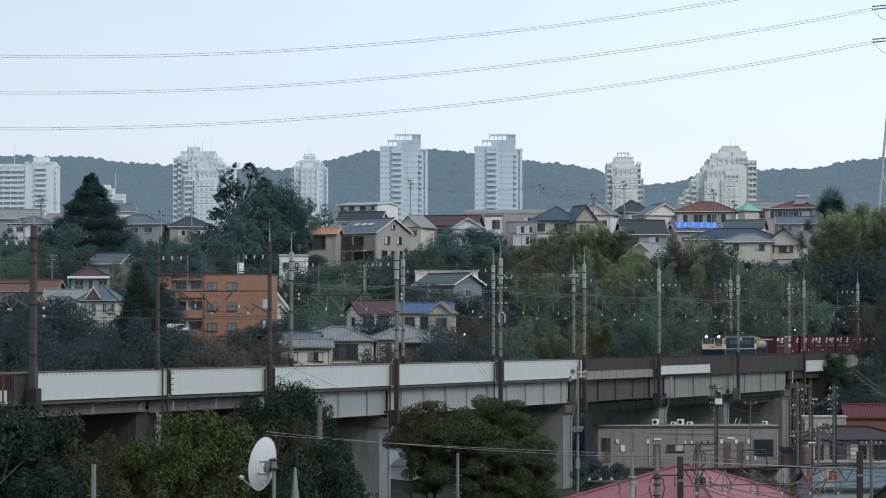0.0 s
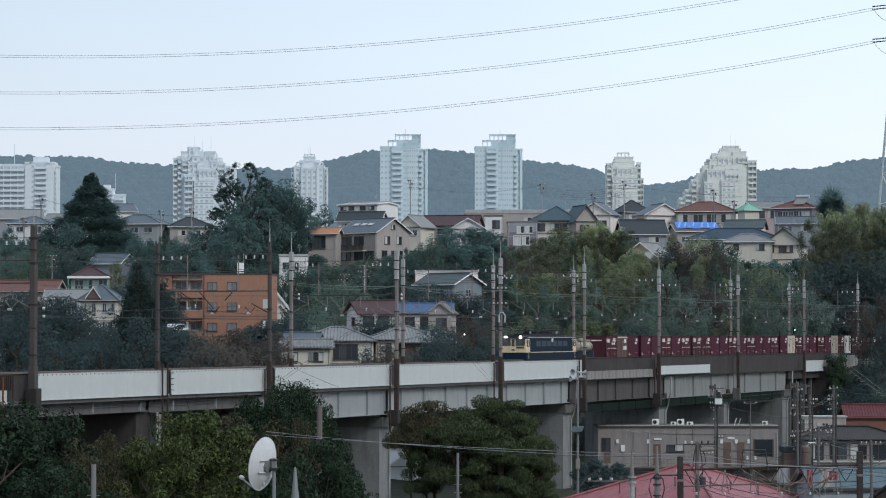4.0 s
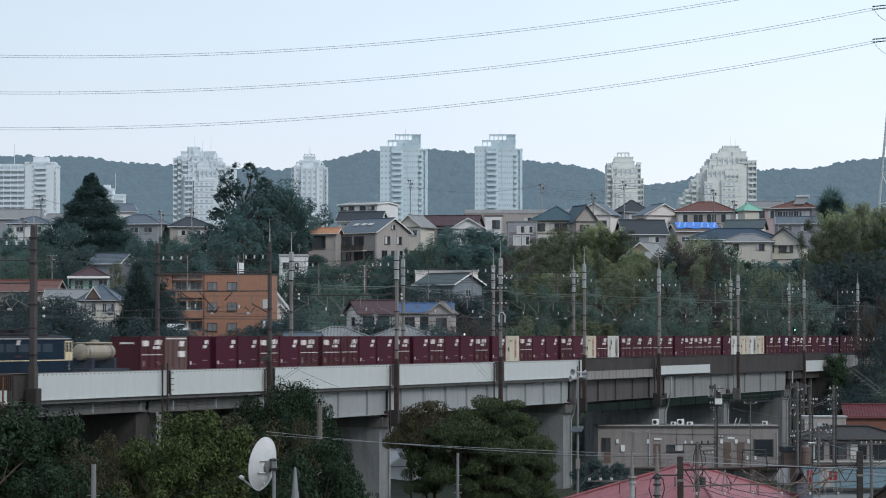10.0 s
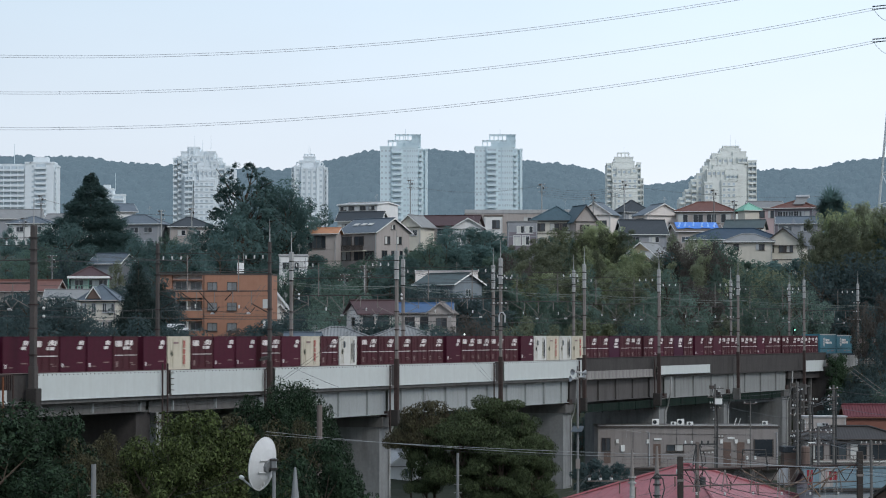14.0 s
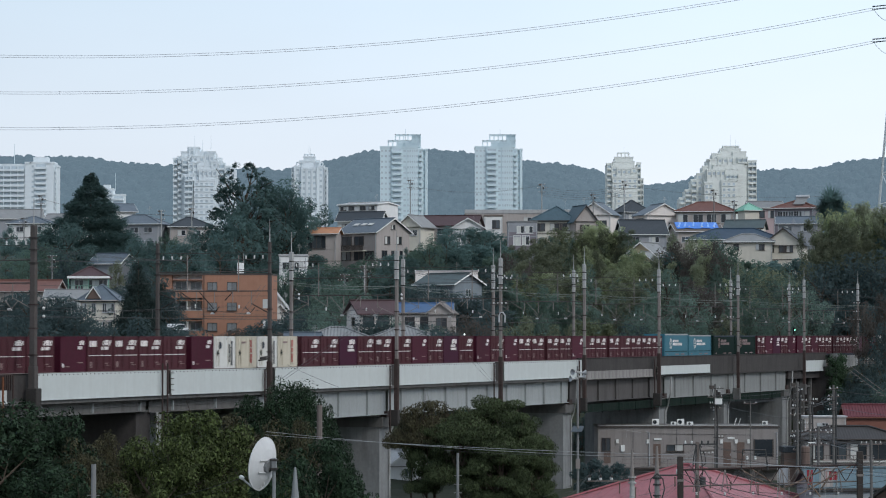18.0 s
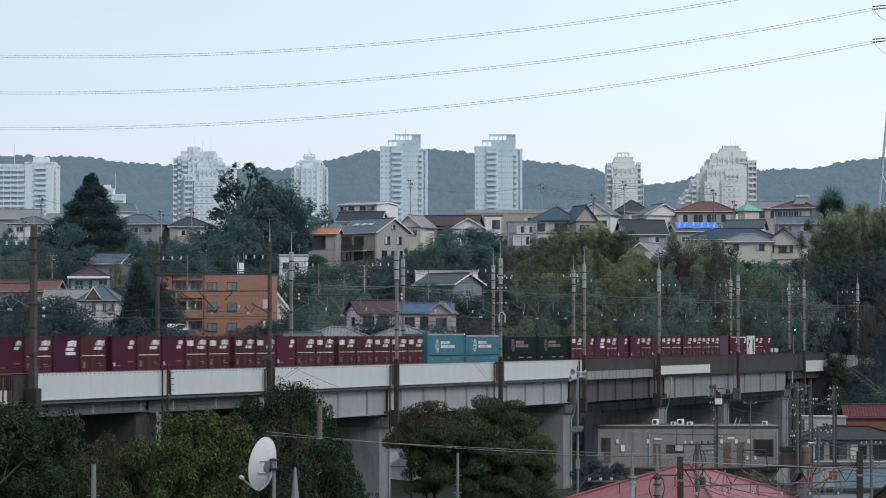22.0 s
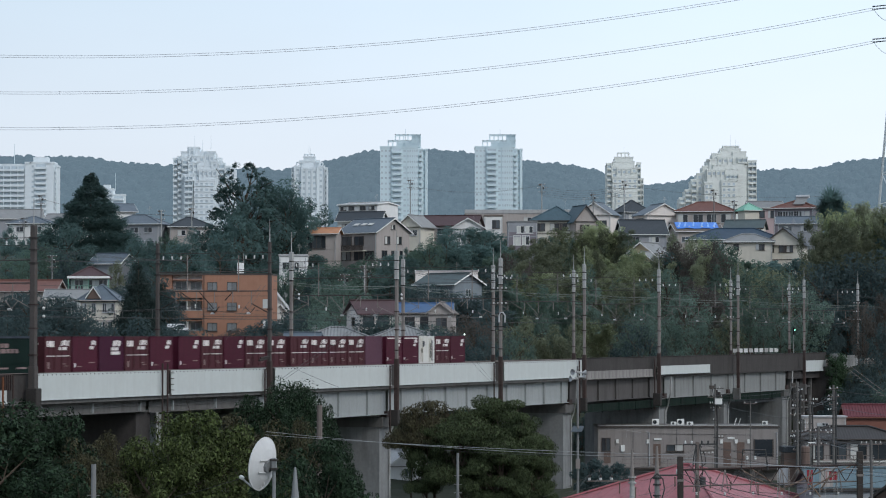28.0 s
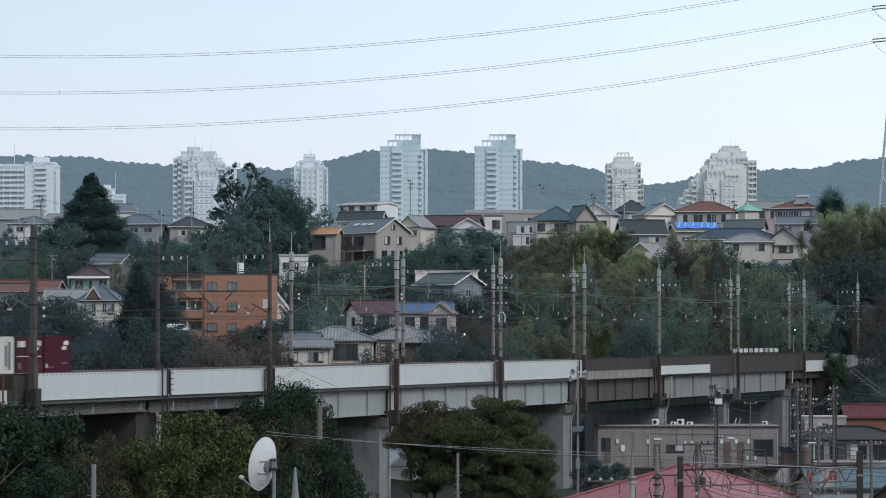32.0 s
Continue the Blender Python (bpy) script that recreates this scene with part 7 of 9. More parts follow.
        for sx in (-0.3, 0.3):
            part("foot", box(sx * w2 - 0.04, sx * w2 + 0.04, -0.15, 0.15, 0, 0.08), BRONZE, ac)


flat_block()
rail = thing("balcony_railing", pose(39.67, 296, 6.91), "brown balcony railing across the old house", "railing")
part("top_rail", box(0, 5.32, -0.05, 0.05, 0.47, 0.53), POST_B, rail)
part("floor_edge", box(0, 5.32, -0.1, 0.2, -0.12, 0.06), WALLS["tan"], rail)
for k in range(16):
    part("baluster", box(0.35 * k, 0.35 * k + 0.04, -0.03, 0.03, 0.06, 0.47), POST_B, rail)
red_house = house(20.66, 241, 5.9, 8.95, 16, 15, -38, "hip", "cream", "pink", (), "house with a wide faded-red sheet roof", over=0.3, base=2.4)
for k in range(18):
    a = -8.0 + k * 16.0 / 17
    run = max(0.15, 1 - abs(a) / 8.2)
    part("roof_seam", tube([(a, -7.75, 5.85), (a, -7.75 + 7.6 * run, 5.85 + 3.05 * run)], 0.008, 4), ROOFS["pink"], red_house)
    b = -7.5 + k * 15.0 / 17
    run = max(0.15, 1 - abs(b) / 7.7)
    part("roof_seam", tube([(8.25, b, 5.85), (8.25 - 7.7 * run, b, 5.85 + 3.05 * run)], 0.008, 4), ROOFS["pink"], red_house)
for a, b, h in ((-3.0, -5.6, 0.8), (-1.0, -6.2, 0.7), (4.6, -3.4, 0.8), (6.4, 1.2, 0.9), (1.5, -4.0, 0.7), (5.2, -1.2, 0.6)):
    z = 5.85 + 3.05 * min((7.75 + b) / 7.6, (8.25 - a) / 7.7)
    vent = part("vent_pipe", tube([(a, b, z - 0.1), (a, b, z + h)], 0.06, 7), WALLS["brown"], red_house, "short brown vent pipe")
    part("vent_cap", tube([(a, b, z + h), (a, b, z + h + 0.1)], 0.1, 7), WALLS["brown"], vent)
old_house = house(42.9, 300, 9.24, 10.31, 10.5, 6, 0, "hip", "pink", "soot", rows_of("front", (-3.9, -1.5, 0.6, 2.7, 4.6), 1.45, 1.8, 1.7), "old taupe house with a weathered dark tiled roof", base=2.6, frame_m=BRONZE, trim=BRONZE)
part("floor_band", box(-5.3, 5.3, -3.12, -3.0, 6.66, 6.92), WHITE, old_house, "white floor band")
house(54.3, 345, 10.12, 11.35, 11, 4.4, 0, "gx", "rust", "wine", (), "terracotta-walled house with a wine-red tiled roof", base=3, ribs=0.36, trim=WALLS["rust"], over=0.3)
house(45.36, 338, 10.17, 10.37, 5, 3, 0, "flat", "tan", "pale", rows_of("front", (0,), 0.8, 0.8, 0.4), "beige wall of an outbuilding below the abutment", base=3, over=0.1)
house(35.04, 240, 7.24, 8.57, 9, 6, 6, "gx", "blue", "teal", (), "low shed with a teal sheet roof", base=2.6, over=0.3, trim=BRONZE)
house(34.0, 205, 7.7, 9.1, 5, 5, 35, "gx", "brown", "grey", (), "shed with a grey ribbed roof", base=2.6, over=0.2, ribs=0.4, trim=BRONZE)
house(37.51, 300, 7.62, 8.22, 3.2, 3, 0, "flat", "brown", "dark", (), "small brown shed beside the block", base=2.6, over=0.1)
house(-5.0, 300, 6.5, 7.7, 3.6, 5, 25, "gy", "white", "pale", rows_of("front", (0.3,), 1.0, 0.9, 0.9), "small white gabled house behind the viaduct", base=3)
house(12.94, 340, 2.85, 3.57, 6, 4, 0, "gx", "grey", "slate", (), "low grey-roofed shed behind the pier", base=3)
for kind, px, top, Y, w in (("round_e", -35.79, 12.06, 262, 1.0), ("round_e", -31.97, 11.71, 265, 1.0), ("round_e", -29.33, 11.44, 270, 0.8), ("round_e", -38.91, 12.78, 255, 1.0),
                            ("round_e", -13.87, 10.79, 310, 1.0), ("round_e", -10.32, 10.45, 315, 0.9), ("round_e", -0.26, 10.33, 330, 0.9), ("round_e", 3.75, 10.51, 335, 0.9),
                            ("round_e", 17.2, 10.09, 350, 0.9), ("round_e", 33.85, 10.22, 380, 0.9), ("round_e", 41.5, 10.39, 395, 0.9), ("round_e", 52.67, 12.22, 402, 0.7)):
    tree(kind, px, Y, top, w, group="trees behind the viaduct")
tree("bush", 13.66, 262, 8.25, 1.0, base=5.44, group="trees behind the viaduct")
tree("bush", 15.87, 264, 7.85, 1.0, base=5.33, group="trees behind the viaduct")

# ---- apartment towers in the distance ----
# distance haze is mixed into these tower wall and window colours
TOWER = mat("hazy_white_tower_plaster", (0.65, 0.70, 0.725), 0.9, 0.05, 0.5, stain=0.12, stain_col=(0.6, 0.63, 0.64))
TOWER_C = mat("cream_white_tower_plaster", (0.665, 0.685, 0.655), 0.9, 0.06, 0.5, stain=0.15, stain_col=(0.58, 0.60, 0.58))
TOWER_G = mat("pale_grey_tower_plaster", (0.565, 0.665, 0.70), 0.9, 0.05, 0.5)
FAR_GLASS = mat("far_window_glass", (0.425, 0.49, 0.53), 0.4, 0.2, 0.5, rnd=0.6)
# glazing tinted darker to give the balcony recesses their shade
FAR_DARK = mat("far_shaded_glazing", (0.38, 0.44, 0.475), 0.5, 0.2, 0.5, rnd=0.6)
tw_cache = {}


def tower(x, y, ztop, blocks, floors, fh, label, yaw=0.0, wall=TOWER, crown=()):
    """A tower of stepped blocks (x0, x1, y0, y1, floors below the top, bays); each floor has windows and balconies that stand out."""
    e = thing("apartment_tower", pose(x, y, 0, 0, 0, yaw), label, "apartment tower", "distant apartment towers")
    zb = ground_z(x, y) - 2
    for x0, x1, y0, y1, down, bays, balcony in blocks:
        top = ztop - down * fh
        b = part("block", box(x0, x1, y0, y1, zb, top), wall, e)
        part("roof_parapet", box(x0 - 0.2, x1 + 0.2, y0 - 0.2, y1 + 0.2, top, top + 0.9), wall, b)
        for f in range(int(floors - down)):
            z = top - (f + 0.55) * fh
            if z < zb + 2:
                break
            if balcony:
                key = ("bal", round(x1 - x0, 1), wall.name)
                if key not in tw_cache:
                    bm = box(0.4, x1 - x0 - 0.4, -1.5, 0.0, -1.35, -0.25)
                    for k in range(1, int((x1 - x0) / 3.4)):
                        xx = (x1 - x0) * k / int((x1 - x0) / 3.4)
                        box(xx - 0.14, xx + 0.14, -1.42, 0.0, -0.25, 1.3, bm)
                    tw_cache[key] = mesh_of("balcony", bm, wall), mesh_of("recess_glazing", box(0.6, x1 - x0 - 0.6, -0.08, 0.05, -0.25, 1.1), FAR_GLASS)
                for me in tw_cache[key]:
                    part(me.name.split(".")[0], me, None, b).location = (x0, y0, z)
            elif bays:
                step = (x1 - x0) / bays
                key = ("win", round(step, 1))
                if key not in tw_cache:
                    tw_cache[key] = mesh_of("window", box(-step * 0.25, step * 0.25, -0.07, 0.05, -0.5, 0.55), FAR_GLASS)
                for k in range(bays):
                    part("window", tw_cache[key], None, b).location = (x0 + step * (k + 0.5), y0, z)
    for x0, x1, y0, y1, z0, z1, open_frame in crown:
        if open_frame:
            bm = bmesh.new()
            n = max(2, int((x1 - x0) / 2.3))
            for yy in (y0, y1):
                for k in range(n + 1):
                    xx = x0 + (x1 - x0 - 0.4) * k / n
                    box(xx, xx + 0.4, yy, yy + 0.4, ztop + z0, ztop + z1, bm)
                box(x0, x1, yy, yy + 0.5, ztop + z1 - 0.5, ztop + z1, bm)
            for xx in (x0, x1 - 0.5):
                box(xx, xx + 0.5, y0 + 0.5, y1, ztop + z1 - 0.52, ztop + z1 - 0.02, bm)
            part("roof_frame", bm, wall, e)
        else:
            part("penthouse", box(x0, x1, y0, y1, ztop + z0, ztop + z1), wall, e)
    part("aerial", tube([(1.0, 3, ztop), (1.0, 3, ztop + 10)], 0.16, 4), TOWER_G, e)
    return e


def stepped_tower(x, y, layers, fh, label, wall, aerials=(), frames=()):
    """A terraced block: layers from front to back, each a row of columns (x0, x1, top, kind, setback) with kind
    b for balconies, w for windows, f for windows between fins, p for plain; only storeys that rise above the layer in front are fitted out."""
    e = thing("apartment_tower", pose(x, y, 0), label, "apartment tower", "distant apartment towers")
    zb = ground_z(x, y) - 2
    done = []
    for depth, columns in layers:
        for x0, x1, top, kind, back in columns:
            w, y0 = x1 - x0, depth + back
            b = part("block", box(x0, x1, y0, 16, zb, top), wall, e)
            bm = box(x0 - 0.15, x1 + 0.15, y0 - 0.15, y0 + 0.15, top, top + 0.75)
            for sx in (x0 - 0.15, x1 - 0.15):
                box(sx, sx + 0.3, y0 + 0.15, y0 + 3.5, top, top + 0.75, bm)
            part("roof_parapet", bm, wall, b)
            hide = max([t for a, c, t in done if a < x1 - 0.4 and c > x0 + 0.4], default=zb + 2)
            n = max(1, round(w / 2.6))
            key = (kind, round(w, 1), wall.name)
            if key not in tw_cache:
                if kind == "b":
                    bm = box(0.15, w - 0.15, -1.35, 0.0, -1.35, -0.35)
                    for k in range(n + 1):
                        xx = 0.15 + (w - 0.48) * k / n
                        box(xx, xx + 0.18, -1.25, 0.0, -0.35, fh - 1.35, bm)
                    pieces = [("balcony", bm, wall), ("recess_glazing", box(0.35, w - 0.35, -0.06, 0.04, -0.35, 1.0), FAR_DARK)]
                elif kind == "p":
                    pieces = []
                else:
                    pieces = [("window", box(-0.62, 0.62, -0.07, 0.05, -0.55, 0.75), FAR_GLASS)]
                    if kind == "w":
                        pieces.append(("ledge", box(0.2, w - 0.2, -0.3, 0.0, -0.95, -0.7), wall))
                tw_cache[key] = [mesh_of(nm, m, mt) for nm, m, mt in pieces]
            z = top - fh * 0.55
            while z - fh * 0.5 > hide and z > zb + 3:
                for me in tw_cache[key]:
                    name = me.name.split(".")[0]
                    for k in range(n if name == "window" else 1):
                        part(name, me, None, b).location = (x0 + (w * (k + 0.5) / n if name == "window" else 0), y0, z)
                z -= fh
            if kind == "f":
                for k in range(n + 1):
                    xx = x0 + (w - 0.3) * k / n
                    part("fin", box(xx, xx + 0.3, y0 - 0.55, y0, max(z + fh * 0.5, zb), top), wall, b)
        done += [(a, c, t) for a, c, t, _, _ in columns]
    for x0, x1, y0, y1, z0, z1 in frames:
        bm = bmesh.new()
        n = max(2, round((x1 - x0) / 1.9))
        for yy in (y0, y1):
            for k in range(n + 1):
                xx = x0 + (x1 - x0 - 0.3) * k / n
                box(xx, xx + 0.3, yy, yy + 0.3, z0, z1 - 0.4, bm)
            box(x0, x1, yy, yy + 0.4, z1 - 0.4, z1, bm)
        for xx in (x0, x1 - 0.4):
            box(xx, xx + 0.4, y0 + 0.4, y1, z1 - 0.42, z1 - 0.02, bm)
        part("roof_frame", bm, wall, e)
    for ax, z0, z1 in aerials:
        part("aerial", tube([(ax, 3, z0), (ax, 3, z1)], 0.12, 4, r_end=0.06), TOWER_G, e)
    return e


# twin slender towers, seen corner-on: flank, balcony bays, flank, and a recessed stair face
for px in (714, 882):
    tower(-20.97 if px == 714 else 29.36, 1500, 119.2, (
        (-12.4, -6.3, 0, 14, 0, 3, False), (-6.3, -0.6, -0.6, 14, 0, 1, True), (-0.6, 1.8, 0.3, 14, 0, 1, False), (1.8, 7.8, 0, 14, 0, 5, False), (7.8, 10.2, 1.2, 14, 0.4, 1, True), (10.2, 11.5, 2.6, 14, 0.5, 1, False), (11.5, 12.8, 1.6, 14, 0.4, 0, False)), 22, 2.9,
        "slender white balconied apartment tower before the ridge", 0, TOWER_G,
        ((-8.4, 9.2, 1, 10, 0.5, 4.2, True), (-4.6, 9.2, 2, 10, 4.2, 7.4, True), (4.4, 9.0, 3, 9.5, 0.5, 7.2, False), (-3.8, 4.4, 4, 9, 0.5, 3.2, False)))
# stepped towers
stepped_tower(-70.05, 1480, (
    (-1.2, ((-4.11, 4.17, 106.65, "f", 0),)),
    (0, ((-7.95, -4.11, 107.83, "f", 0), (4.17, 8.01, 107.83, "f", 0),)),
    (1.2, ((-9.28, -7.95, 107.24, "b", 0), (8.01, 9.34, 106.95, "b", 0), (-5.29, 5.35, 110.79, "w", 1),)),
    (2.5, ((-3.22, 2.99, 112.86, "w", 0),)),
), 2.9, "white apartment tower with a stepped roof", TOWER, ((-0.26, 114.92, 119.36), (0.62, 114.92, 117.88),), ((-2.92, 2.69, 3, 9, 112.86, 114.92), (-7.06, -3.22, 1, 8, 107.83, 110.64), (3.28, 7.12, 1, 8, 107.83, 110.64),))
stepped_tower(96.46, 1500, (
    (-2.6, ((-4.83, 4.15, 95.25, "w", 0),)),
    (-1.6, ((-6.63, 6.54, 103.03, "w", 0),)),
    (-0.6, ((-4.24, 3.55, 107.82, "f", 0),)),
    (0, ((-6.93, -4.24, 109.02, "w", 0), (3.55, 6.54, 108.42, "w", 0),)),
    (1.0, ((-9.62, -6.93, 110.52, "b", 0), (6.54, 8.64, 110.82, "b", 0), (8.64, 9.99, 102.43, "b", 0.5),)),
    (2.0, ((-6.33, 5.35, 111.42, "w", 0),)),
    (3.0, ((-5.13, 4.75, 113.96, "p", 0),)),
), 2.9, "cream-white apartment tower with a stepped roof", TOWER_C, ((-0.19, 116.81, 119.8), (1.75, 115.01, 118.0),), ((-3.64, 2.65, 3, 9, 113.96, 116.96),))
stepped_tower(-125.68, 1450, (
    (-4.2, ((-1.68, 8.74, 98.53, "w", 0),)),
    (-3.2, ((-6.6, -2.26, 101.42, "b", 0), (0.64, 9.9, 104.03, "f", 0),)),
    (-2.0, ((-4.86, 0.06, 107.79, "f", 0), (0.06, 7.01, 106.34, "b", 0), (7.01, 10.48, 108.37, "f", 0),)),
    (-0.8, ((-8.05, -4.86, 109.53, "b", 0), (-2.84, 3.53, 111.26, "w", 0), (10.48, 13.95, 107.5, "b", 0),)),
    (0, ((-12.82, -10.36, 110.11, "b", 0.5), (-10.36, -8.05, 110.97, "b", 0), (3.53, 8.16, 111.84, "f", 0), (13.95, 16.85, 106.05, "b", 0),)),
    (1.4, ((-8.91, -4.86, 113.58, "w", 0), (-4.86, -1.68, 115.03, "f", 0), (8.16, 12.22, 108.95, "w", 0), (16.85, 18.73, 105.19, "b", 0),)),
    (2.6, ((-5.73, 0.64, 115.89, "w", 0), (0.64, 8.74, 113.58, "w", 0),)),
), 2.9, "broad white terraced apartment block with stepped roofline", TOWER, ((-1.97, 115.89, 122.26), (2.08, 114.16, 120.24), (6.43, 113.58, 122.26),), ((-5.44, 0.35, 3.5, 9, 115.89, 116.62), (3.82, 8.74, 1, 8, 111.84, 114.3), (8.74, 11.93, 2, 8, 108.95, 110.97), (-8.05, -4.86, 0, 6, 109.53, 111.41),))
stepped_tower(142.19, 1450, (
    (-4.6, ((-8.46, -4.12, 97.37, "w", 0), (0.22, 7.75, 98.53, "w", 0),)),
    (-3.4, ((-7.02, 2.25, 104.03, "f", 0), (2.25, 8.9, 102.0, "b", 0),)),
    (-2.2, ((-3.83, 2.54, 106.63, "w", 0), (2.54, 8.9, 104.9, "f", 0),)),
    (-0.8, ((-5.57, -1.52, 109.53, "b", 0), (-1.52, 6.59, 110.68, "f", 0), (6.59, 12.38, 107.21, "b", 0),)),
    (0, ((-20.91, -18.02, 89.84, "b", 1.6), (-18.02, -14.83, 93.9, "b", 1.0), (-14.83, -11.94, 99.11, "b", 0.5), (-11.94, -9.04, 102.29, "w", 0.3), (-9.04, -5.57, 106.05, "b", 0), (8.9, 14.11, 110.68, "b", 0.4), (14.11, 18.74, 108.95, "b", 0.8),)),
    (1.2, ((-6.73, -2.1, 109.53, "w", 0), (6.59, 10.64, 113.29, "w", 0), (10.64, 13.53, 113.58, "b", 0),)),
    (2.4, ((-3.83, 0.22, 112.71, "f", 0), (0.22, 10.93, 115.03, "w", 0),)),
    (3.4, ((1.67, 10.06, 116.47, "p", 0),)),
), 2.9, "large grey-white terraced apartment block stepping up to a peak", TOWER_C, ((5.72, 116.47, 122.84), (8.32, 116.47, 120.24), (9.48, 115.89, 119.37),), ((2.25, 9.48, 4, 9, 116.47, 117.2),))
tower(-213.62, 1400, 104.73, ((-25, 6.7, 0, 12, 0.4, 1, True), (6.7, 9.5, -0.6, 12, 0, 0, False), (9.5, 11.5, -0.6, 12, 0, 1, False), (11.5, 17.6, -0.4, 12, 0, 1, True), (17.6, 21.0, -0.6, 12, 0, 0, False), (21.0, 22.4, 0.6, 12, 0.6, 1, True)), 14, 2.55, "long white balconied apartment slab", 0, TOWER, ((10.4, 17.6, 2, 9, 0.5, 3.4, False),))
tower(-198.28, 1700, 107.24, ((-7, 0, 0, 10, 0, 2, True), (0, 6.5, 1, 10, 1.2, 2, True)), 8, 2.9, "small white apartment block half hidden by trees", 0, TOWER, ((-6, -2, 1, 6, 0.5, 3.0, False),))

# ---- overhead power line ----
PYLON = mat("grey_pylon_steel", (0.46, 0.50, 0.51), 0.6, 0.1, 2)
LINE = mat("pale_aluminium_conductor", (0.90, 0.89, 0.90), 0.45, 0.05, metal=0.9)


def conductor(pts, label):
    """A twin conductor through the given points, with a spacer clamp at each of its inner ones."""
    e = thing("power_cable", Matrix.Translation(pts[0]), label, "power cable", "transmission line conductors")
    o = Vector(pts[0])
    xs = [p[0] for p in pts]
    ys = np.polyfit(xs, [p[2] for p in pts], 2)
    yy = np.polyfit(xs, [p[1] for p in pts], 1)
    line = lambda x: Vector((x, np.polyval(yy, x), np.polyval(ys, x))) - o
    for dz in (0.20, -0.20):
        part("strand", tube([line(x) + Vector((0, 0, dz)) for x in np.linspace(xs[0] - 60, xs[-1], 60)], 0.048, 6), LINE, e)
    for x in xs[1:-1]:
        part("spacer", box(-0.08, 0.08, -0.06, 0.06, -0.3, 0.3), LINE, e).location = line(x)


conductor(((-81.59, 520, 71.17), (-70.29, 518, 71.08), (-28.48, 510, 71.51), (7.94, 502, 73.43), (42.52, 495, 77.35), (74.69, 490, 82.68)), "twin grey conductor hung across the sky, uppermost")
conductor(((-81.56, 520, 64.39), (-70.26, 518, 64.53), (-28.47, 510, 64.97), (8.14, 502, 67.38), (42.7, 495, 71.49), (74.66, 490, 76.48)), "twin grey conductor hung across the sky, middle")
conductor(((-81.53, 520, 57.82), (-70.23, 518, 57.89), (-28.46, 510, 58.83), (8.13, 502, 61.34), (42.69, 495, 65.53), (74.64, 490, 70.77)), "twin grey conductor hung across the sky, lowest")
py_x, py_y = 85.34, 490
pylon = thing("transmission_pylon", pose(py_x, py_y, ground_z(py_x, py_y)), "grey lattice steel transmission pylon on the hillside", "pylon")
hp = 92 - ground_z(py_x, py_y)
half = lambda z: 8.5 + 0.081 * (42.8 - 92 + hp - z)
for sx in (-1, 1):
    for sy in (-1, 1):
        part("leg", tube([(sx * half(0), sy * half(0), -0.5), (sx * half(hp), sy * half(hp), hp)], 0.26, 6, r_end=0.16), PYLON, pylon)
for k in range(14):
    z0, z1 = hp * k / 14, hp * (k + 1) / 14
    for sy in (-1, 1):
        part("brace", tube([(-half(z0), sy * half(z0), z0), (half(z1), sy * half(z1), z1)], 0.09, 5), PYLON, pylon)
        part("brace", tube([(half(z0), sy * half(z0), z0), (-half(z1), sy * half(z1), z1)], 0.09, 5), PYLON, pylon)
        part("brace", tube([(sy * half(z0), -half(z0), z0), (sy * half(z1), half(z1), z1)], 0.09, 5), PYLON, pylon)
for zz in (83.07, 76.97, 71.26):
    z = zz - ground_z(py_x, py_y)
    tip = 77.11 - py_x
    part("crossarm", tube([(half(z), 0, z + 1.6), (tip, 0, z + 0.2), (half(z), 0, z)], 0.12, 5), PYLON, pylon)
    for dz in (0.25, -0.25):
        part("insulator_string", lathe([(0.05 + 0.11 * (k % 2), k * 0.13) for k in range(20)], 8, None, Matrix.Translation((tip - 2.55, 0, z - 0.25 + dz)) @ Matrix.Rotation(radians(84), 4, "Y")), GLASS, pylon)
    part("jumper_loop", tube([(tip - 2.6 + 5.2 * k / 10, -0.4, z - 0.3 - 2.2 * math.sin(math.pi * k / 10)) for k in range(11)], 0.05, 5), PYLON, pylon)

# ---- ivy column and bank beside the abutment ----
rng = np.random.default_rng(5)
ivy = thing("ivy_covered_column", TRACK @ Matrix.Translation((139.5, -2.9, 0)), "concrete column smothered in dark green ivy", "column")
part("column", box(-0.9, 0.9, -0.5, 0.5, 6, 17.4), CONCRETE, ivy)
part("ivy", leaf_mesh("ivy", [(rng.uniform(-1.7, 1.7) * (0.7 + 0.4 * rng.random()), rng.uniform(-1.0, 0.4), z) for z in np.linspace(7, 16.9, 190)], [0.85] * 190, 100, 0.16, LEAF["ivy"]), None, ivy)
part("retaining_wall", box(146.2, 156, -2.3, -2.0, 14.8, 17.1), POST_G, viaduct, "pale retaining wall")
for k in range(5):
    part("wall_joint", box(148.2 + k * 2, 148.24 + k * 2, -2.32, -2.29, 15, 17.3), CONCRETE, viaduct)
stair = thing("bank_stair", pose(54.0, 376, 0), "pale steel stair rails running down the bank", "stair")
for dz in (0, -0.6):
    part("handrail", tube([(0, 0, 15.89 + dz), (4.3, -1.5, 12.5 + dz)], 0.035, 5), MAST, stair)
for k in range(9):
    part("tread", box(0.48 * k, 0.48 * k + 0.5, -0.17 * k + 0.1, -0.17 * k + 1.0, 14.9 - 0.37 * k, 14.9 - 0.37 * k + 0.06), CONCRETE, stair)
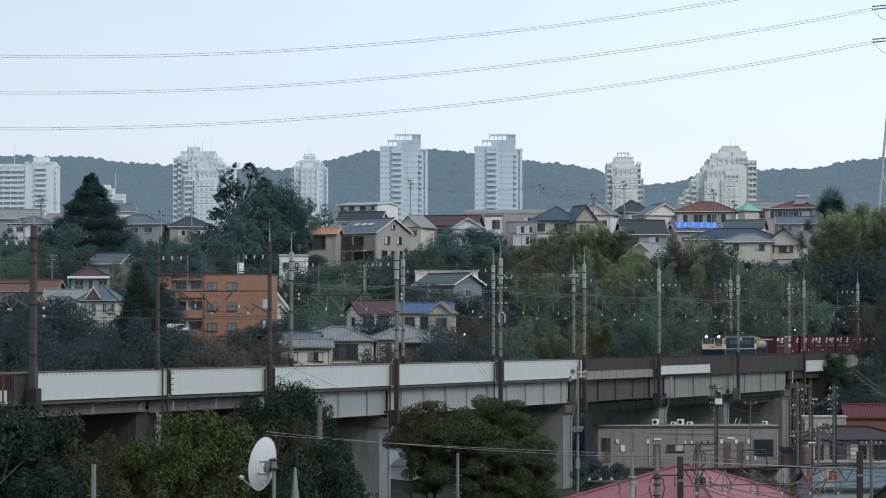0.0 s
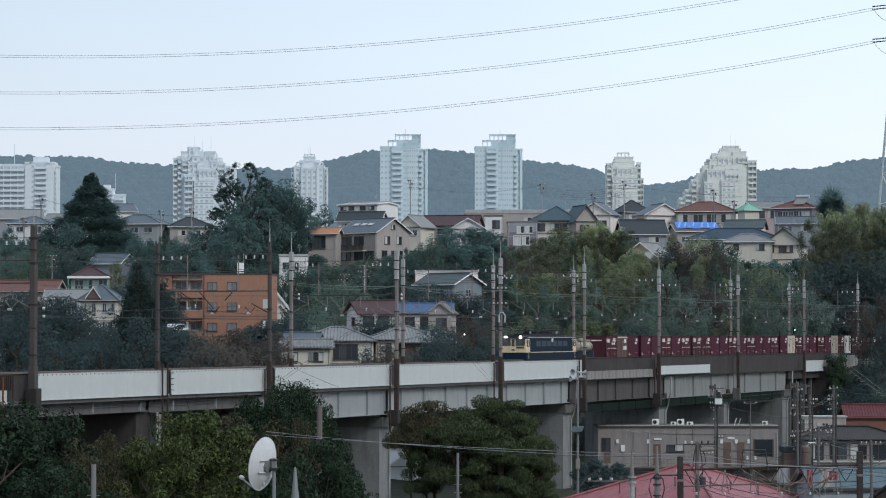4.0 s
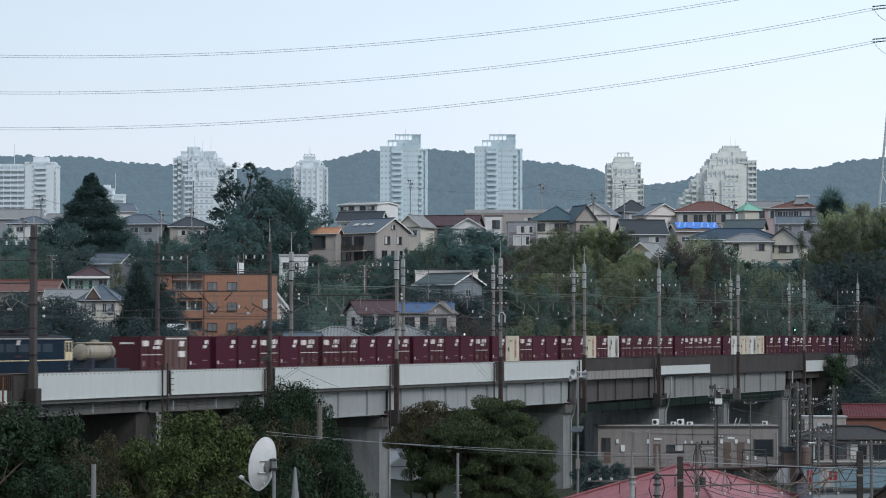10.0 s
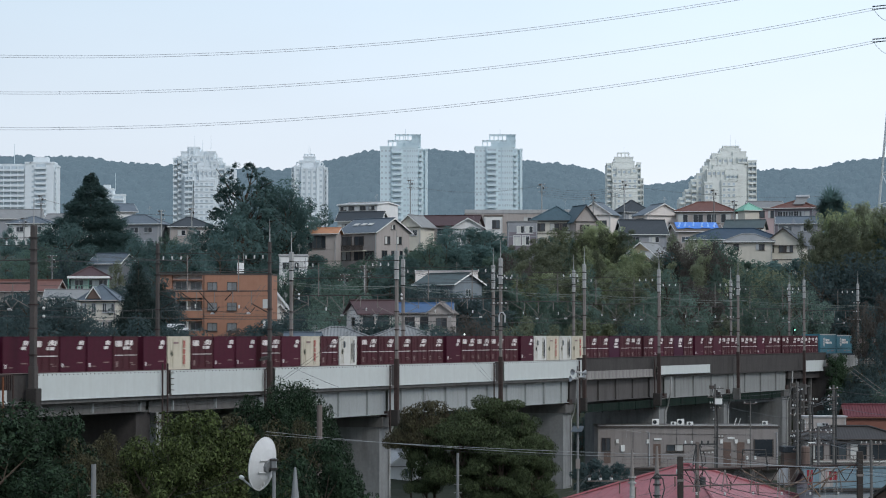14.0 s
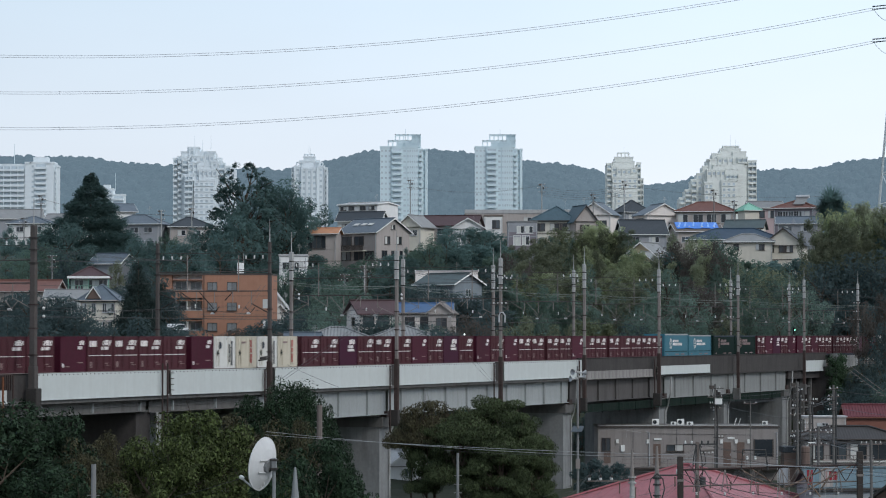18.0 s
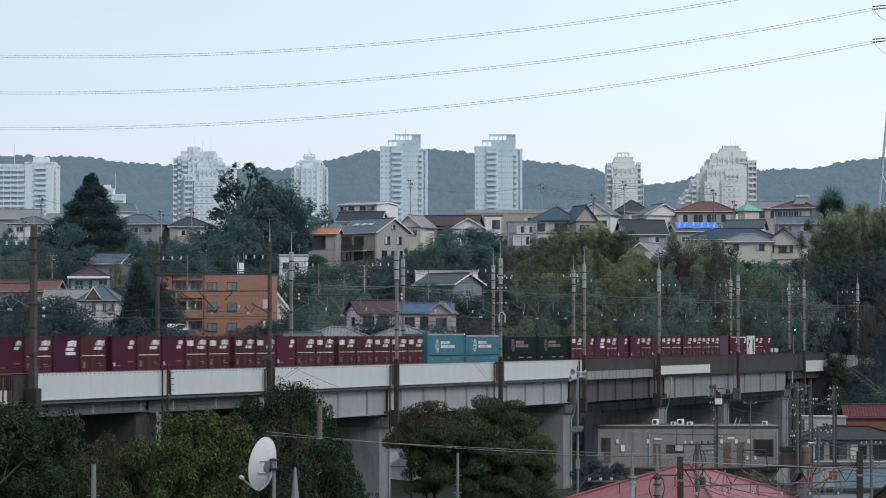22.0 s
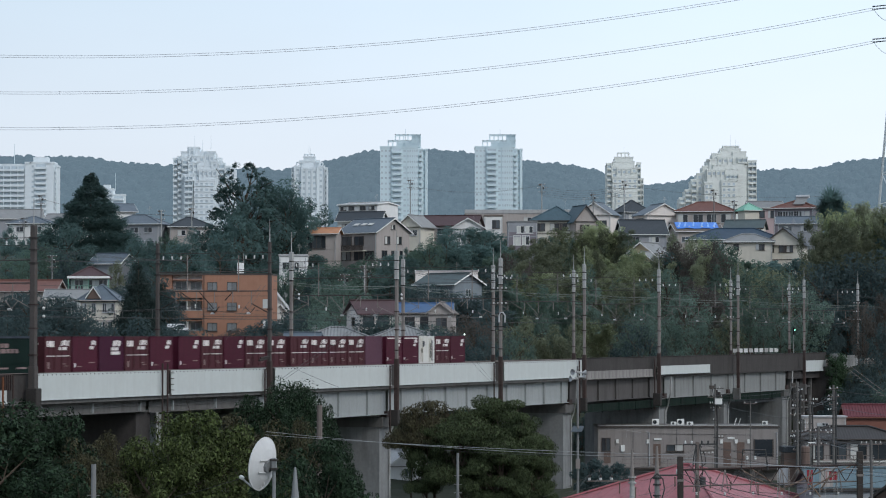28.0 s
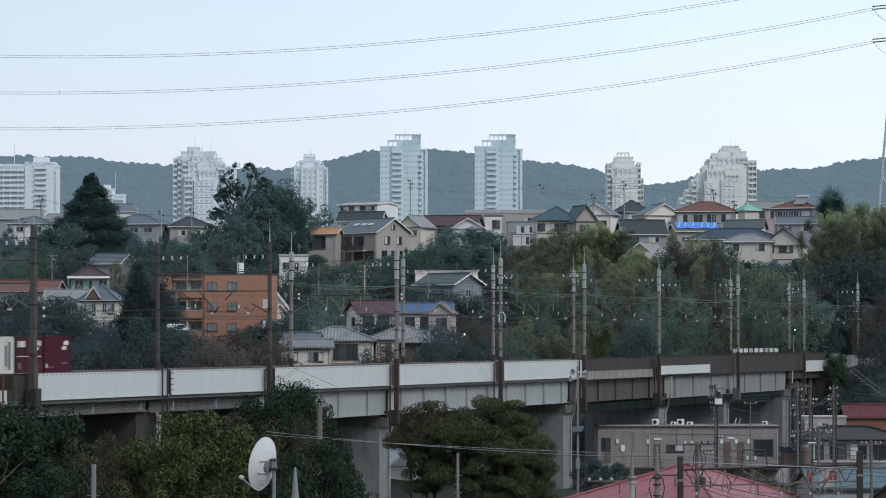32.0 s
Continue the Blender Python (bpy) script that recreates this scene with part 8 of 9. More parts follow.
# small line-side signs on the parapet and signal
sig = thing("railway_signal", TRACK @ Matrix.Translation((161.0, 8.6, 16.8)), "slender railway signal showing a green light", "signal")
part("mast", tube([(0, 0, -1.2), (0, 0, 3.7)], 0.06, 6), POST_G, sig)
part("head", box(-0.14, 0.14, -0.16, 0.1, 3.2, 4.3, bevel=0.03), BLACK, sig)
part("lens", lathe([(0.02, 0), (0.09, 0.0), (0.1, 0.06)], 10, None, Matrix.Translation((-0.02, -0.17, 3.9)) @ Matrix.Rotation(radians(90), 4, "X")), glow("green_signal_light", (0.35, 1.0, 0.75), 3), sig)
for k in range(9):
    s = thing("line_side_panel", TRACK @ Matrix.Translation((129.5 + k * 2.7, 8.8, 17.35)), "small pale panel on the far parapet", "panel", "line-side panels")
    part("plate", box(0, 1.9, 0, 0.06, 0.2, 0.75), CERAMIC if k % 3 else POST_G, s)
    part("leg", box(0.9, 1.0, 0.06, 0.12, -0.2, 0.7), POST_G, s)

# ---- utility poles, wires and clutter of the town ----
def crossarm(e, z, w, n, ins=CERAMIC):
    arm = part("crossarm", box(-w / 2, w / 2, -0.04, 0.04, z, z + 0.08), POST_B, e)
    for k in range(n):
        x = -w / 2 + 0.12 + (w - 0.24) * k / max(1, n - 1)
        part("insulator", lathe([(0.025, 0.1), (0.05, 0.13), (0.035, 0.17), (0.055, 0.21), (0.02, 0.25)], 8, None, Matrix.Translation((x, 0, z))), ins, arm)


def utility_pole(x, y, top, r, label, arms=(), material=CONCRETE, base=None, gear=False, tip=None, crowd=0):
    z = ground_z(x, y) if base is None else base
    e = thing("utility_pole", pose(x, y, z, 0, 0, (x * 37) % 25 - 12), label, "utility pole", "utility poles")
    h = top - z
    part("pole", tube([(0, 0, -0.4), (0, 0, h)], r * 1.25, 10, r_end=r), material, e)
    if tip:
        part("tapered_head", lathe([(r * 1.25, h), (r * 1.3, h + 0.06), (r * 0.9, h + 0.1), (r * 0.35, h + tip), (0.005, h + tip)], 10), MAST, e)
    for dz, w, n in arms:
        crossarm(e, h - dz, w, n)
    for k in range(5):
        part("step_bolt", tube([(-r - 0.14, 0, h - 1.2 - k * 0.45), (r + 0.14, 0, h - 1.2 - k * 0.45)], 0.012, 4), POST_G, e)
    if crowd:
        crng = random.Random(int(x * 100))
        cable = part("cable_bundle", tube([(r * 1.6, -0.1, h - 0.6), (r * 2.0, -0.12, h * 0.6), (r * 1.5, -0.1, h * 0.2)], 0.09, 6), WIRE_DARK, e, "dark bundle of cables")
        for k in range(crowd):
            z, side = h - 0.5 - (k + crng.uniform(-0.6, 0.6)) * (h - 4.5) / crowd, crng.choice((-1, 1))
            w = crng.uniform(0.35, 0.95)
            arm = part("bracket", tube([(-w * 0.3 * side, -0.12, z), (w * side, -0.12, z + crng.uniform(-0.06, 0.06))], 0.03, 5), BLACK_STEEL, e)
            for a in (0.45, 0.8, 1.0)[:crng.randrange(1, 4)]:
                part("insulator", lathe([(0.03, 0.0), (0.06, 0.05), (0.04, 0.09), (0.065, 0.15), (0.02, 0.2)], 7, None, Matrix.Translation((w * side * a, -0.12, z + 0.02))), CERAMIC, arm)
    if gear:
        t = part("transformer", lathe([(0.02, 0), (0.15, 0.02), (0.16, 0.06), (0.16, 0.42), (0.12, 0.48), (0.02, 0.5)], 12, None, Matrix.Translation((0.38, -0.1, h - 1.3))), BLACK_STEEL, e, "dark pole transformer")
        for k in range(3):
            part("bushing", lathe([(0.05, 0), (0.08, 0.05), (0.04, 0.12), (0.07, 0.17), (0.02, 0.24)], 8, None, Matrix.Translation((0.28 + k * 0.1, -0.1, h - 0.82)) @ Matrix.Scale(0.6, 4)), CERAMIC, t)
        part("switch_box", box(-0.6, -0.2, -0.25, 0.1, h - 0.5, h - 0.15), BRONZE, e)
        part("drop_cable", tube([(-0.4, -0.2, h - 0.4), (-0.25, -0.3, h - 1.4), (-0.12, -0.2, h - 2.4)], 0.035, 5), WIRE_DARK, e)
        part("drop_cable", tube([(0.5, -0.2, h - 1.0), (0.3, -0.3, h - 1.9), (0.1, -0.2, h - 2.6)], 0.035, 5), WIRE_DARK, e)
    return e


utility_pole(-13.55, 110, 14.98, 0.1, "short grey concrete pole among the trees")
utility_pole(-8.93, 205, 14.93, 0.2, "thick brown pole top rising out of the trees", material=POST_B)
utility_pole(0.78, 150, 13.75, 0.07, "thin grey concrete pole before a tree")
pole = utility_pole(8.67, 130, 13.34, 0.12, "grey pole with a tapered steel head", (), POST_G, tip=1.4)
hh = 13.29 - ground_z(8.67, 130)
arm = part("side_arm", box(-2.1, 0.1, -0.03, 0.03, hh, hh + 0.05), POST_B, pole)
for k in range(3):
    part("insulator", lathe([(0.04, 0.05), (0.06, 0.08), (0.06, 0.18), (0.02, 0.19)], 10, None, Matrix.Translation((-2.0 + k * 0.52, 0, hh))), CERAMIC, arm)
    part("insulator_cap", lathe([(0.065, 0.18), (0.07, 0.22), (0.04, 0.3), (0.01, 0.31)], 10, None, Matrix.Translation((-2.0 + k * 0.52, 0, hh))), BLACK_STEEL, arm)
for z in (-0.1, 0.16, -0.9):
    part("collar", tube([(0, 0, hh + z), (0, 0, hh + z + 0.06)], 0.2, 10), POST_G, pole)
pole = utility_pole(9.81, 130, 13.55, 0.12, "grey pole with a tapered head and hanging cables", (), CONCRETE, tip=1.35)
hh = 13.55 - ground_z(9.81, 130)
for a in (-0.3, 0.25):
    part("cable_loop", tube([(0, -0.15, hh + 0.1), (a, -0.2, hh - 0.15), (a * 1.3, -0.2, hh - 0.6), (a * 0.6, -0.15, hh - 1.3)], 0.03, 5), WIRE_DARK, pole)
for z in (-0.15, -0.45, -0.95):
    part("collar", tube([(0, 0, hh + z), (0, 0, hh + z + 0.08)], 0.19, 10), WIRE_DARK, pole)
part("bushing", lathe([(0.05, 0), (0.08, 0.05), (0.08, 0.2), (0.05, 0.24)], 10, None, Matrix.Translation((0.95, 0, hh + 0.05))), CERAMIC, pole)
part("side_arm", box(-0.1, 1.2, -0.03, 0.03, hh - 0.02, hh + 0.05), WIRE_DARK, pole)
pole = utility_pole(13.45, 150, 14.35, 0.1, "dark utility pole crowded with switchgear and cables", (), POST_B)
hh = 14.17 - ground_z(13.45, 150)
arm = part("crossarm", box(-0.75, 1.05, -0.05, 0.05, hh, hh + 0.08), WIRE_DARK, pole)
for a in (-0.65, -0.3, 0.25, 0.6, 0.95):
    part("insulator", lathe([(0.03, 0.06), (0.06, 0.1), (0.04, 0.14), (0.06, 0.18), (0.02, 0.24)], 8, None, Matrix.Translation((a, 0, hh))), WIRE_DARK if a > 0 else CERAMIC, arm)
sw = part("switchgear", tube([(0.15, -0.1, hh - 0.25), (0.85, -0.1, hh - 0.2)], 0.13, 10), MAST, pole, "grey horizontal switchgear drum")
for k in range(4):
    part("bushing", lathe([(0.04, 0), (0.06, 0.04), (0.03, 0.08)], 8, None, Matrix.Translation((0.2 + k * 0.2, -0.12, hh - 0.42))), CERAMIC, sw)
part("transformer", lathe([(0.02, 0), (0.16, 0.02), (0.17, 0.1), (0.17, 0.5), (0.02, 0.55)], 12, None, Matrix.Translation((0.25, -0.15, hh - 2.2))), WIRE_DARK, pole)
for k, (a, b) in enumerate(((-0.25, -1.6), (0.2, -1.9), (0.35, -1.2), (-0.15, -2.6))):
    part("cable_loop", tube([(a * 0.4, -0.12, hh), (a, -0.2, hh + b * 0.4), (a * 1.2, -0.2, hh + b * 0.8), (a * 0.3, -0.12, hh + b)], 0.03, 5), WIRE_DARK, pole)
POLE_D = mat("grimy_concrete_pole", (0.13, 0.125, 0.12), 0.9, 0.25, 4, 0.2, stain=0.4)
utility_pole(36.26, 290, 15.2, 0.15, "utility pole crowded with crossarms and insulators", ((2.0, 1.2, 4), (3.4, 1.6, 4), (5.2, 1.3, 4), (7.0, 1.0, 3)), POLE_D, gear=True, crowd=10)
utility_pole(36.9, 285, 13.9, 0.13, "grey utility pole with paired crossarms", ((0.6, 1.7, 5), (3.4, 1.2, 3)), POLE_D, crowd=6)
utility_pole(39.69, 288, 14.89, 0.12, "grey pole with white insulators", ((0.4, 1.0, 3), (1.2, 1.2, 4), (2.0, 1.0, 3)), POLE_D, crowd=6)
utility_pole(31.78, 240, 12.25, 0.1, "concrete pole with low crossarms", ((0.5, 2.4, 6), (1.6, 1.6, 4)), POLE_D)
utility_pole(30.2, 200, 12.55, 0.1, "concrete pole at the roadside with insulators", ((0.3, 1.6, 5),), POLE_D)
utility_pole(28.34, 295, 14.88, 0.1, "grey pole before the viaduct with a box", ((1.4, 1.6, 4), (2.6, 1.2, 4)), POLE_D, gear=True, crowd=5)
utility_pole(32.53, 300, 13.0, 0.06, "thin grey lamp pole on the block", ((0.3, 1.4, 2),), POLE_D)
for px, top, Y in ((726, 318, 660), (959, 325, 640), (1050, 343, 640), (1105, 320, 650), (1264, 335, 610), (339, 368, 590), (285, 372, 585), (72, 345, 620), (42, 385, 600), (92, 452, 440), (645, 470, 440), (610, 485, 430), (1300, 355, 600)):
    utility_pole((px - 784) * Y / 5009.5, Y, 20 + (593.3 - top) * Y / 5009.5, 0.10, "weathered utility pole among the hillside houses", ((0.3, 1.6, 4), (1.1, 2.2, 5), (2.0, 1.6, 4)), POST_G if px % 2 else CONCRETE, gear=True)

# loudspeaker mast
sp = thing("loudspeaker_mast", pose(12.36, 260, ground_z(12.36, 260)), "grey mast carrying four public-address horn loudspeakers", "loudspeaker mast")
h = 17.14 - ground_z(12.36, 260)
part("mast", tube([(0, 0, -0.3), (0, 0, h)], 0.13, 10, r_end=0.09), CONCRETE, sp)
for k, (ang, dz) in enumerate(((200, 0.55), (175, 1.15), (-20, 0.6), (5, 1.0))):
    m = Matrix.Translation((0, 0, h - dz)) @ Matrix.Rotation(radians(ang + 30), 4, "Z") @ Matrix.Rotation(radians(90), 4, "Y")
    horn = part("horn", lathe([(0.05, 0.15), (0.06, 0.35), (0.12, 0.55), (0.26, 0.75), (0.28, 0.77), (0.24, 0.73), (0.08, 0.5), (0.02, 0.4)], 16, None, m), ALU, sp, "pale horn loudspeaker")
    part("driver", lathe([(0.02, 0.0), (0.13, 0.02), (0.13, 0.2), (0.02, 0.22)], 10, None, m), POST_G, horn)
part("solar_panel", poly([(-0.65, -0.3, h - 6.05), (0.35, -0.45, h - 6.05), (0.6, 0.1, h - 5.55), (-0.4, 0.25, h - 5.55)], (0, 0, 0.06)), GLASS, sp)
part("control_box", box(-0.2, 0.2, -0.33, -0.12, h - 9.4, h - 8.5), MAST, sp)

# satellite dish on its mast
dish = thing("satellite_dish", pose(-2.67, 42, 18.09), "large off-white satellite dish with a feed arm on a steel mast", "satellite dish")
DISH = mat("chalky_dish_paint", (0.55, 0.55, 0.55), 0.6, 0.08, 8, stain=0.25, stain_col=(0.4, 0.4, 0.4))
m = Vector((-0.875, 0.46, 0.155)).to_track_quat("Z", "Y").to_matrix().to_4x4()
bm = lathe([(0.001, -0.1), (0.12, -0.093), (0.24, -0.068), (0.34, -0.028), (0.40, 0.0), (0.415, 0.0), (0.415, 0.018), (0.40, 0.022), (0.33, -0.012), (0.22, -0.052), (0.1, -0.078), (0.001, -0.085)], 32, None, m @ Matrix.Diagonal((0.90, 0.965, 1, 1)))
bmesh.ops.recalc_face_normals(bm, faces=bm.faces[:])
part("reflector", bm, DISH, dish)
DARK_GALV = mat("dull_galvanised_tube", (0.22, 0.23, 0.235), 0.55, 0.15, 6, metal=0.3, stain=0.3, stain_col=(0.12, 0.11, 0.10))
for b in (-0.11, 0.07):
    part("rib", tube([m @ Vector((-0.20, b, -0.085)), m @ Vector((0.0, b, -0.115)), m @ Vector((0.22, b, -0.085))], 0.011, 5), DISH, dish)
part("back_plate", tube([m @ Vector((0.02, -0.02, -0.09)), m @ Vector((0.02, -0.02, -0.14))], 0.10, 10), DARK_GALV, dish)
for b in (-0.10, 0.06):
    part("strut", tube([m @ Vector((0.05, b, -0.11)), (0.16, -0.05, b + 0.02)], 0.013, 5), BLACK_STEEL, dish)
part("bracket", box(0.13, 0.21, -0.1, 0.0, -0.10, 0.09, bevel=0.01), DARK_GALV, dish)
for z in (-0.07, 0.06):
    part("clamp", box(0.11, 0.23, -0.12, 0.01, z - 0.015, z + 0.015, bevel=0.004), BLACK_STEEL, dish)
part("mast", tube([(0.17, -0.05, -1.2), (0.17, -0.05, 0.09)], 0.028, 10), DARK_GALV, dish)
low = m @ Vector((0, -0.395, 0.0))
arm = part("feed_arm", tube([low + Vector((0.04, -0.02, 0.05)), low + Vector((0.0, -0.01, -0.005)), low + Vector((-0.10, -0.05, 0.05)), (-0.30, -0.10, -0.21)], 0.014, 6), DISH, dish)
part("feed_horn", lathe([(0.012, 0), (0.03, 0.008), (0.032, 0.06), (0.02, 0.075), (0.001, 0.075)], 10, None, Matrix.Translation((-0.335, -0.10, -0.175)) @ Matrix.Rotation(radians(125), 4, "Y")), WHITE, arm)
part("arm_stay", tube([low + Vector((0.06, -0.02, 0.16)), low + Vector((0.08, -0.02, 0.05)), low + Vector((0.02, -0.015, 0.0))], 0.009, 5), DISH, dish)
mast = thing("mast_pipe", pose(-2.19, 42, 17.43), "bare tapered grey steel pipe beside the dish", "pipe")
part("pipe", lathe([(0.075, -0.5), (0.062, 0.12), (0.045, 0.3), (0.020, 0.58), (0.016, 0.61), (0.001, 0.61)], 12), DARK_GALV, mast)

# steel gantry between two square posts
gan = thing("steel_gantry", pose(10.46, 125, 0), "rust-brown lattice gantry between square dark posts", "gantry")
gw, gz = 7.91, 14.05
TIMBER = mat("dark_weathered_post", (0.045, 0.038, 0.034), 0.9, 0.3, 5, 0.3)
for x, t in ((0, 14.64), (gw, 14.87)):
    p = part("post", box(x - 0.13, x + 0.13, -0.13, 0.13, 2.5, t, bevel=0.02), TIMBER, gan)
    part("post_band", box(x - 0.15, x + 0.15, -0.15, 0.15, t - 1.1, t - 1.0), MAST, p)
part("top_chord", tube([(0.1, 0, gz), (gw - 0.1, 0, gz + 0.22)], 0.05, 6), RUST, gan)
part("bottom_chord", tube([(0.1, 0, gz - 0.72), (gw - 0.1, 0, gz - 0.5)], 0.035, 6), POST_B, gan)
for k in range(9):
    a, b = 0.2 + (gw - 0.4) * k / 9, 0.2 + (gw - 0.4) * (k + 1) / 9
    lift = 0.22 * k / 9
    part("brace", tube([(a, 0, gz + lift), ((a + b) / 2, 0, gz - 0.7 + lift), (b, 0, gz + lift)], 0.028, 5), POST_B if k % 2 else RUST, gan)
for k in range(6):
    x = 0.7 + k * 1.25
    s = part("hanger", tube([(x, -0.1, gz), (x - 0.14, -0.1, gz - 0.95), (x + 0.16, -0.1, gz - 0.95), (x + 0.02, -0.1, gz)], 0.025, 5), MAST, gan)
    part("insulator", lathe([(0.03, 0), (0.055, 0.03), (0.035, 0.06), (0.055, 0.1), (0.03, 0.13)], 8, None, Matrix.Translation((x, -0.1, gz - 1.1))), CERAMIC, s)
RUST_TAN = mat("tan_rusted_angle", (0.23, 0.165, 0.125), 0.85, 0.3, 5, 0.2, stain=0.5, stain_col=(0.09, 0.055, 0.04))
for a, b, z0, z1 in ((4.3, 6.6, -0.95, 0.1), (4.9, 7.6, -1.3, 0.2), (5.2, 6.2, 0.1, -1.2), (3.2, 4.6, 0.0, -0.9), (6.2, 6.9, -0.9, 0.15), (2.6, 4.2, 0.05, -0.85)):
    part("slanting_angle", tube([(a, 0.25, gz + z0), (b, 0.25, gz + z1)], 0.035, 5), RUST_TAN, gan)
part("cross_rail", tube([(0.1, -0.12, gz + 0.36), (gw - 0.1, -0.12, gz + 0.05)], 0.02, 5), WIRE_PALE, gan)
fr = part("sign_frame", tube([(2.68, -0.05, gz), (2.75, -0.05, gz + 0.88), (3.75, -0.05, gz + 0.88), (3.85, -0.05, gz)], 0.045, 6), WIRE_DARK, gan)
for x in (2.95, 3.3):
    part("insulator", lathe([(0.03, 0), (0.06, 0.04), (0.04, 0.08), (0.06, 0.12), (0.03, 0.16)], 8, None, Matrix.Translation((x, -0.05, gz + 0.45))), CERAMIC, fr)
RED = mat("red_vending_front", (0.28, 0.03, 0.04), 0.5, 0.1)
for px, y0, y1 in ((1432, 832, 858),):
    r = thing("red_banner", pose((px - 784) * 215 / 5009.5, 215, 20 - (y1 - 593.3) * 215 / 5009.5), "red hanging banner sheet beside the sheds", "banner")
    part("cloth", box(-0.22, 0.22, 0, 0.03, 0, (y1 - y0) * 215 / 5009.5), RED, r)
    part("pole", tube([(-0.38, 0, -2.0), (-0.38, 0, 1.4)], 0.02, 5), POST_G, r)

# slack wires across the foreground
def slack(p0, p1, sag, r, label="thin grey overhead wire slung above the roofs", pale=False):
    p0, p1 = Vector(p0), Vector(p1)
    pts = [p0.lerp(p1, k / 14) - Vector((0, 0, sag * 4 * (k / 14) * (1 - k / 14))) for k in range(15)]
    ob = new("overhead_wire", mesh_of("overhead_wire", tube(pts, r * 0.72 if p0.y < 200 else r, 4), WIRE_PALE if pale else WIRE_DARK if p0.y < 200 else WIRE))
    tagged(ob, label, "wire", "foreground wires")


slack((-9.39, 150, 14.89), (13.63, 150, 13.45), 0.25, 0.015, pale=True)
slack((-9.39, 150, 14.71), (13.63, 150, 13.63), 0.15, 0.015, pale=True)
slack((13.63, 150, 13.63), (22.76, 140, 13.06), 0.15, 0.016, pale=True)
slack((13.63, 150, 13.75), (22.76, 140, 12.89), 0.1, 0.014)
slack((0.0, 152, 13.82), (9.74, 130, 14.43), 0.1, 0.012)
slack((5.16, 120, 13.33), (8.65, 130, 13.65), 0.1, 0.012)
slack((5.16, 120, 13.09), (8.65, 130, 13.47), 0.1, 0.012)
slack((4.91, 140, 12.0), (8.25, 150, 12.86), 0.1, 0.012)
slack((-4.55, 48, 17.25), (-2.5, 44, 18.0), 0.03, 0.006)
slack((10.48, 125, 13.72), (11.31, 110, 13.67), 0.1, 0.02)
slack((10.48, 125, 13.9), (13.06, 110, 13.67), 0.1, 0.02)
slack((13.63, 150, 14.11), (36.18, 290, 8.04), 0.3, 0.014)
slack((36.2, 290, 14.39), (28.29, 295, 13.7), 0.3, 0.016)
slack((36.2, 290, 13.52), (43.33, 260, 12.38), 0.3, 0.016)
slack((31.72, 240, 11.63), (36.65, 220, 11.36), 0.2, 0.014)
for k in range(5):
    slack((0.0 + 22.37, 640, 53.61 - k * 0.5), (41.67, 650, 54.4 - k * 0.5), 1.2, 0.03, "utility wire between hillside poles")
slack((-7.65, 660, 54.66), (22.38, 640, 53.87), 1.5, 0.03, "utility wire between hillside poles")
slack((41.7, 650, 54.4), (91.57, 640, 51.69), 1.5, 0.03, "utility wire between hillside poles")
slack((-58.32, 585, 44.87), (-88.21, 620, 49.83), 1.0, 0.03, "utility wire between hillside poles")
slack((-58.32, 585, 44.87), (-52.46, 590, 45.79), 0.5, 0.03, "utility wire between hillside poles")

for k in range(3):
    slack((6.72 + 0.52 * k, 130, 13.65), (4.42 + 0.5 * k, 100, 14.36), 0.12, 0.009)
for a, b in (((1235, 786, 150), (1568, 838, 120)), ((1250, 788, 150), (1568, 830, 118)), ((1162, 835, 130), (1233, 800, 150)), ((1118, 846, 130), (1162, 842, 130)), ((1233, 815, 150), (1300, 882, 105)), ((1215, 840, 125), (1330, 882, 108)),
             ((1300, 838, 122), (1240, 882, 105)), ((1410, 760, 288), (1447, 770, 240)), ((1400, 700, 290), (1327, 714, 300)), ((1474, 690, 288), (1568, 700, 280)), ((1425, 745, 285), (1260, 715, 295)), ((1447, 775, 240), (1520, 800, 125)),
             ((1380, 862, 118), (1568, 850, 112)), ((1330, 870, 115), (1568, 868, 110))):
    slack(((a[0] - 784) * a[2] / 5009.5, a[2], 20 + (593.3 - a[1]) * a[2] / 5009.5), ((b[0] - 784) * b[2] / 5009.5, b[2], 20 + (593.3 - b[1]) * b[2] / 5009.5), 0.15, 0.011 if a[2] < 200 else 0.016)

# drop wires and service cables between the town poles
rng = np.random.default_rng(41)
for a, b, n, spread in (((1410, 700, 290), (1265, 706, 295), 3, 14), ((1410, 770, 289), (1500, 772, 302), 4, 22), ((1447, 765, 240), (1380, 790, 305), 3, 16), ((1233, 800, 150), (1203, 830, 125), 3, 14), ((1233, 795, 150), (1118, 830, 130), 2, 8),
                       ((1300, 830, 123), (1420, 860, 118), 3, 14), ((1474, 700, 288), (1425, 720, 285), 3, 18), ((1540, 785, 200), (1447, 775, 240), 4, 12), ((1203, 850, 125), (1130, 882, 112), 3, 12), ((1500, 812, 125), (1580, 800, 118), 3, 18)):
    for k in range(n):
        j, i = rng.uniform(-spread, spread) / 2, rng.uniform(-spread, spread) / 2
        slack(((a[0] - 784) * a[2] / 5009.5, a[2], 20 + (593.3 - a[1] - j) * a[2] / 5009.5), ((b[0] - 784) * b[2] / 5009.5, b[2], 20 + (593.3 - b[1] - i) * b[2] / 5009.5), rng.uniform(0.05, 0.5), 0.012 if a[2] < 200 else 0.018)

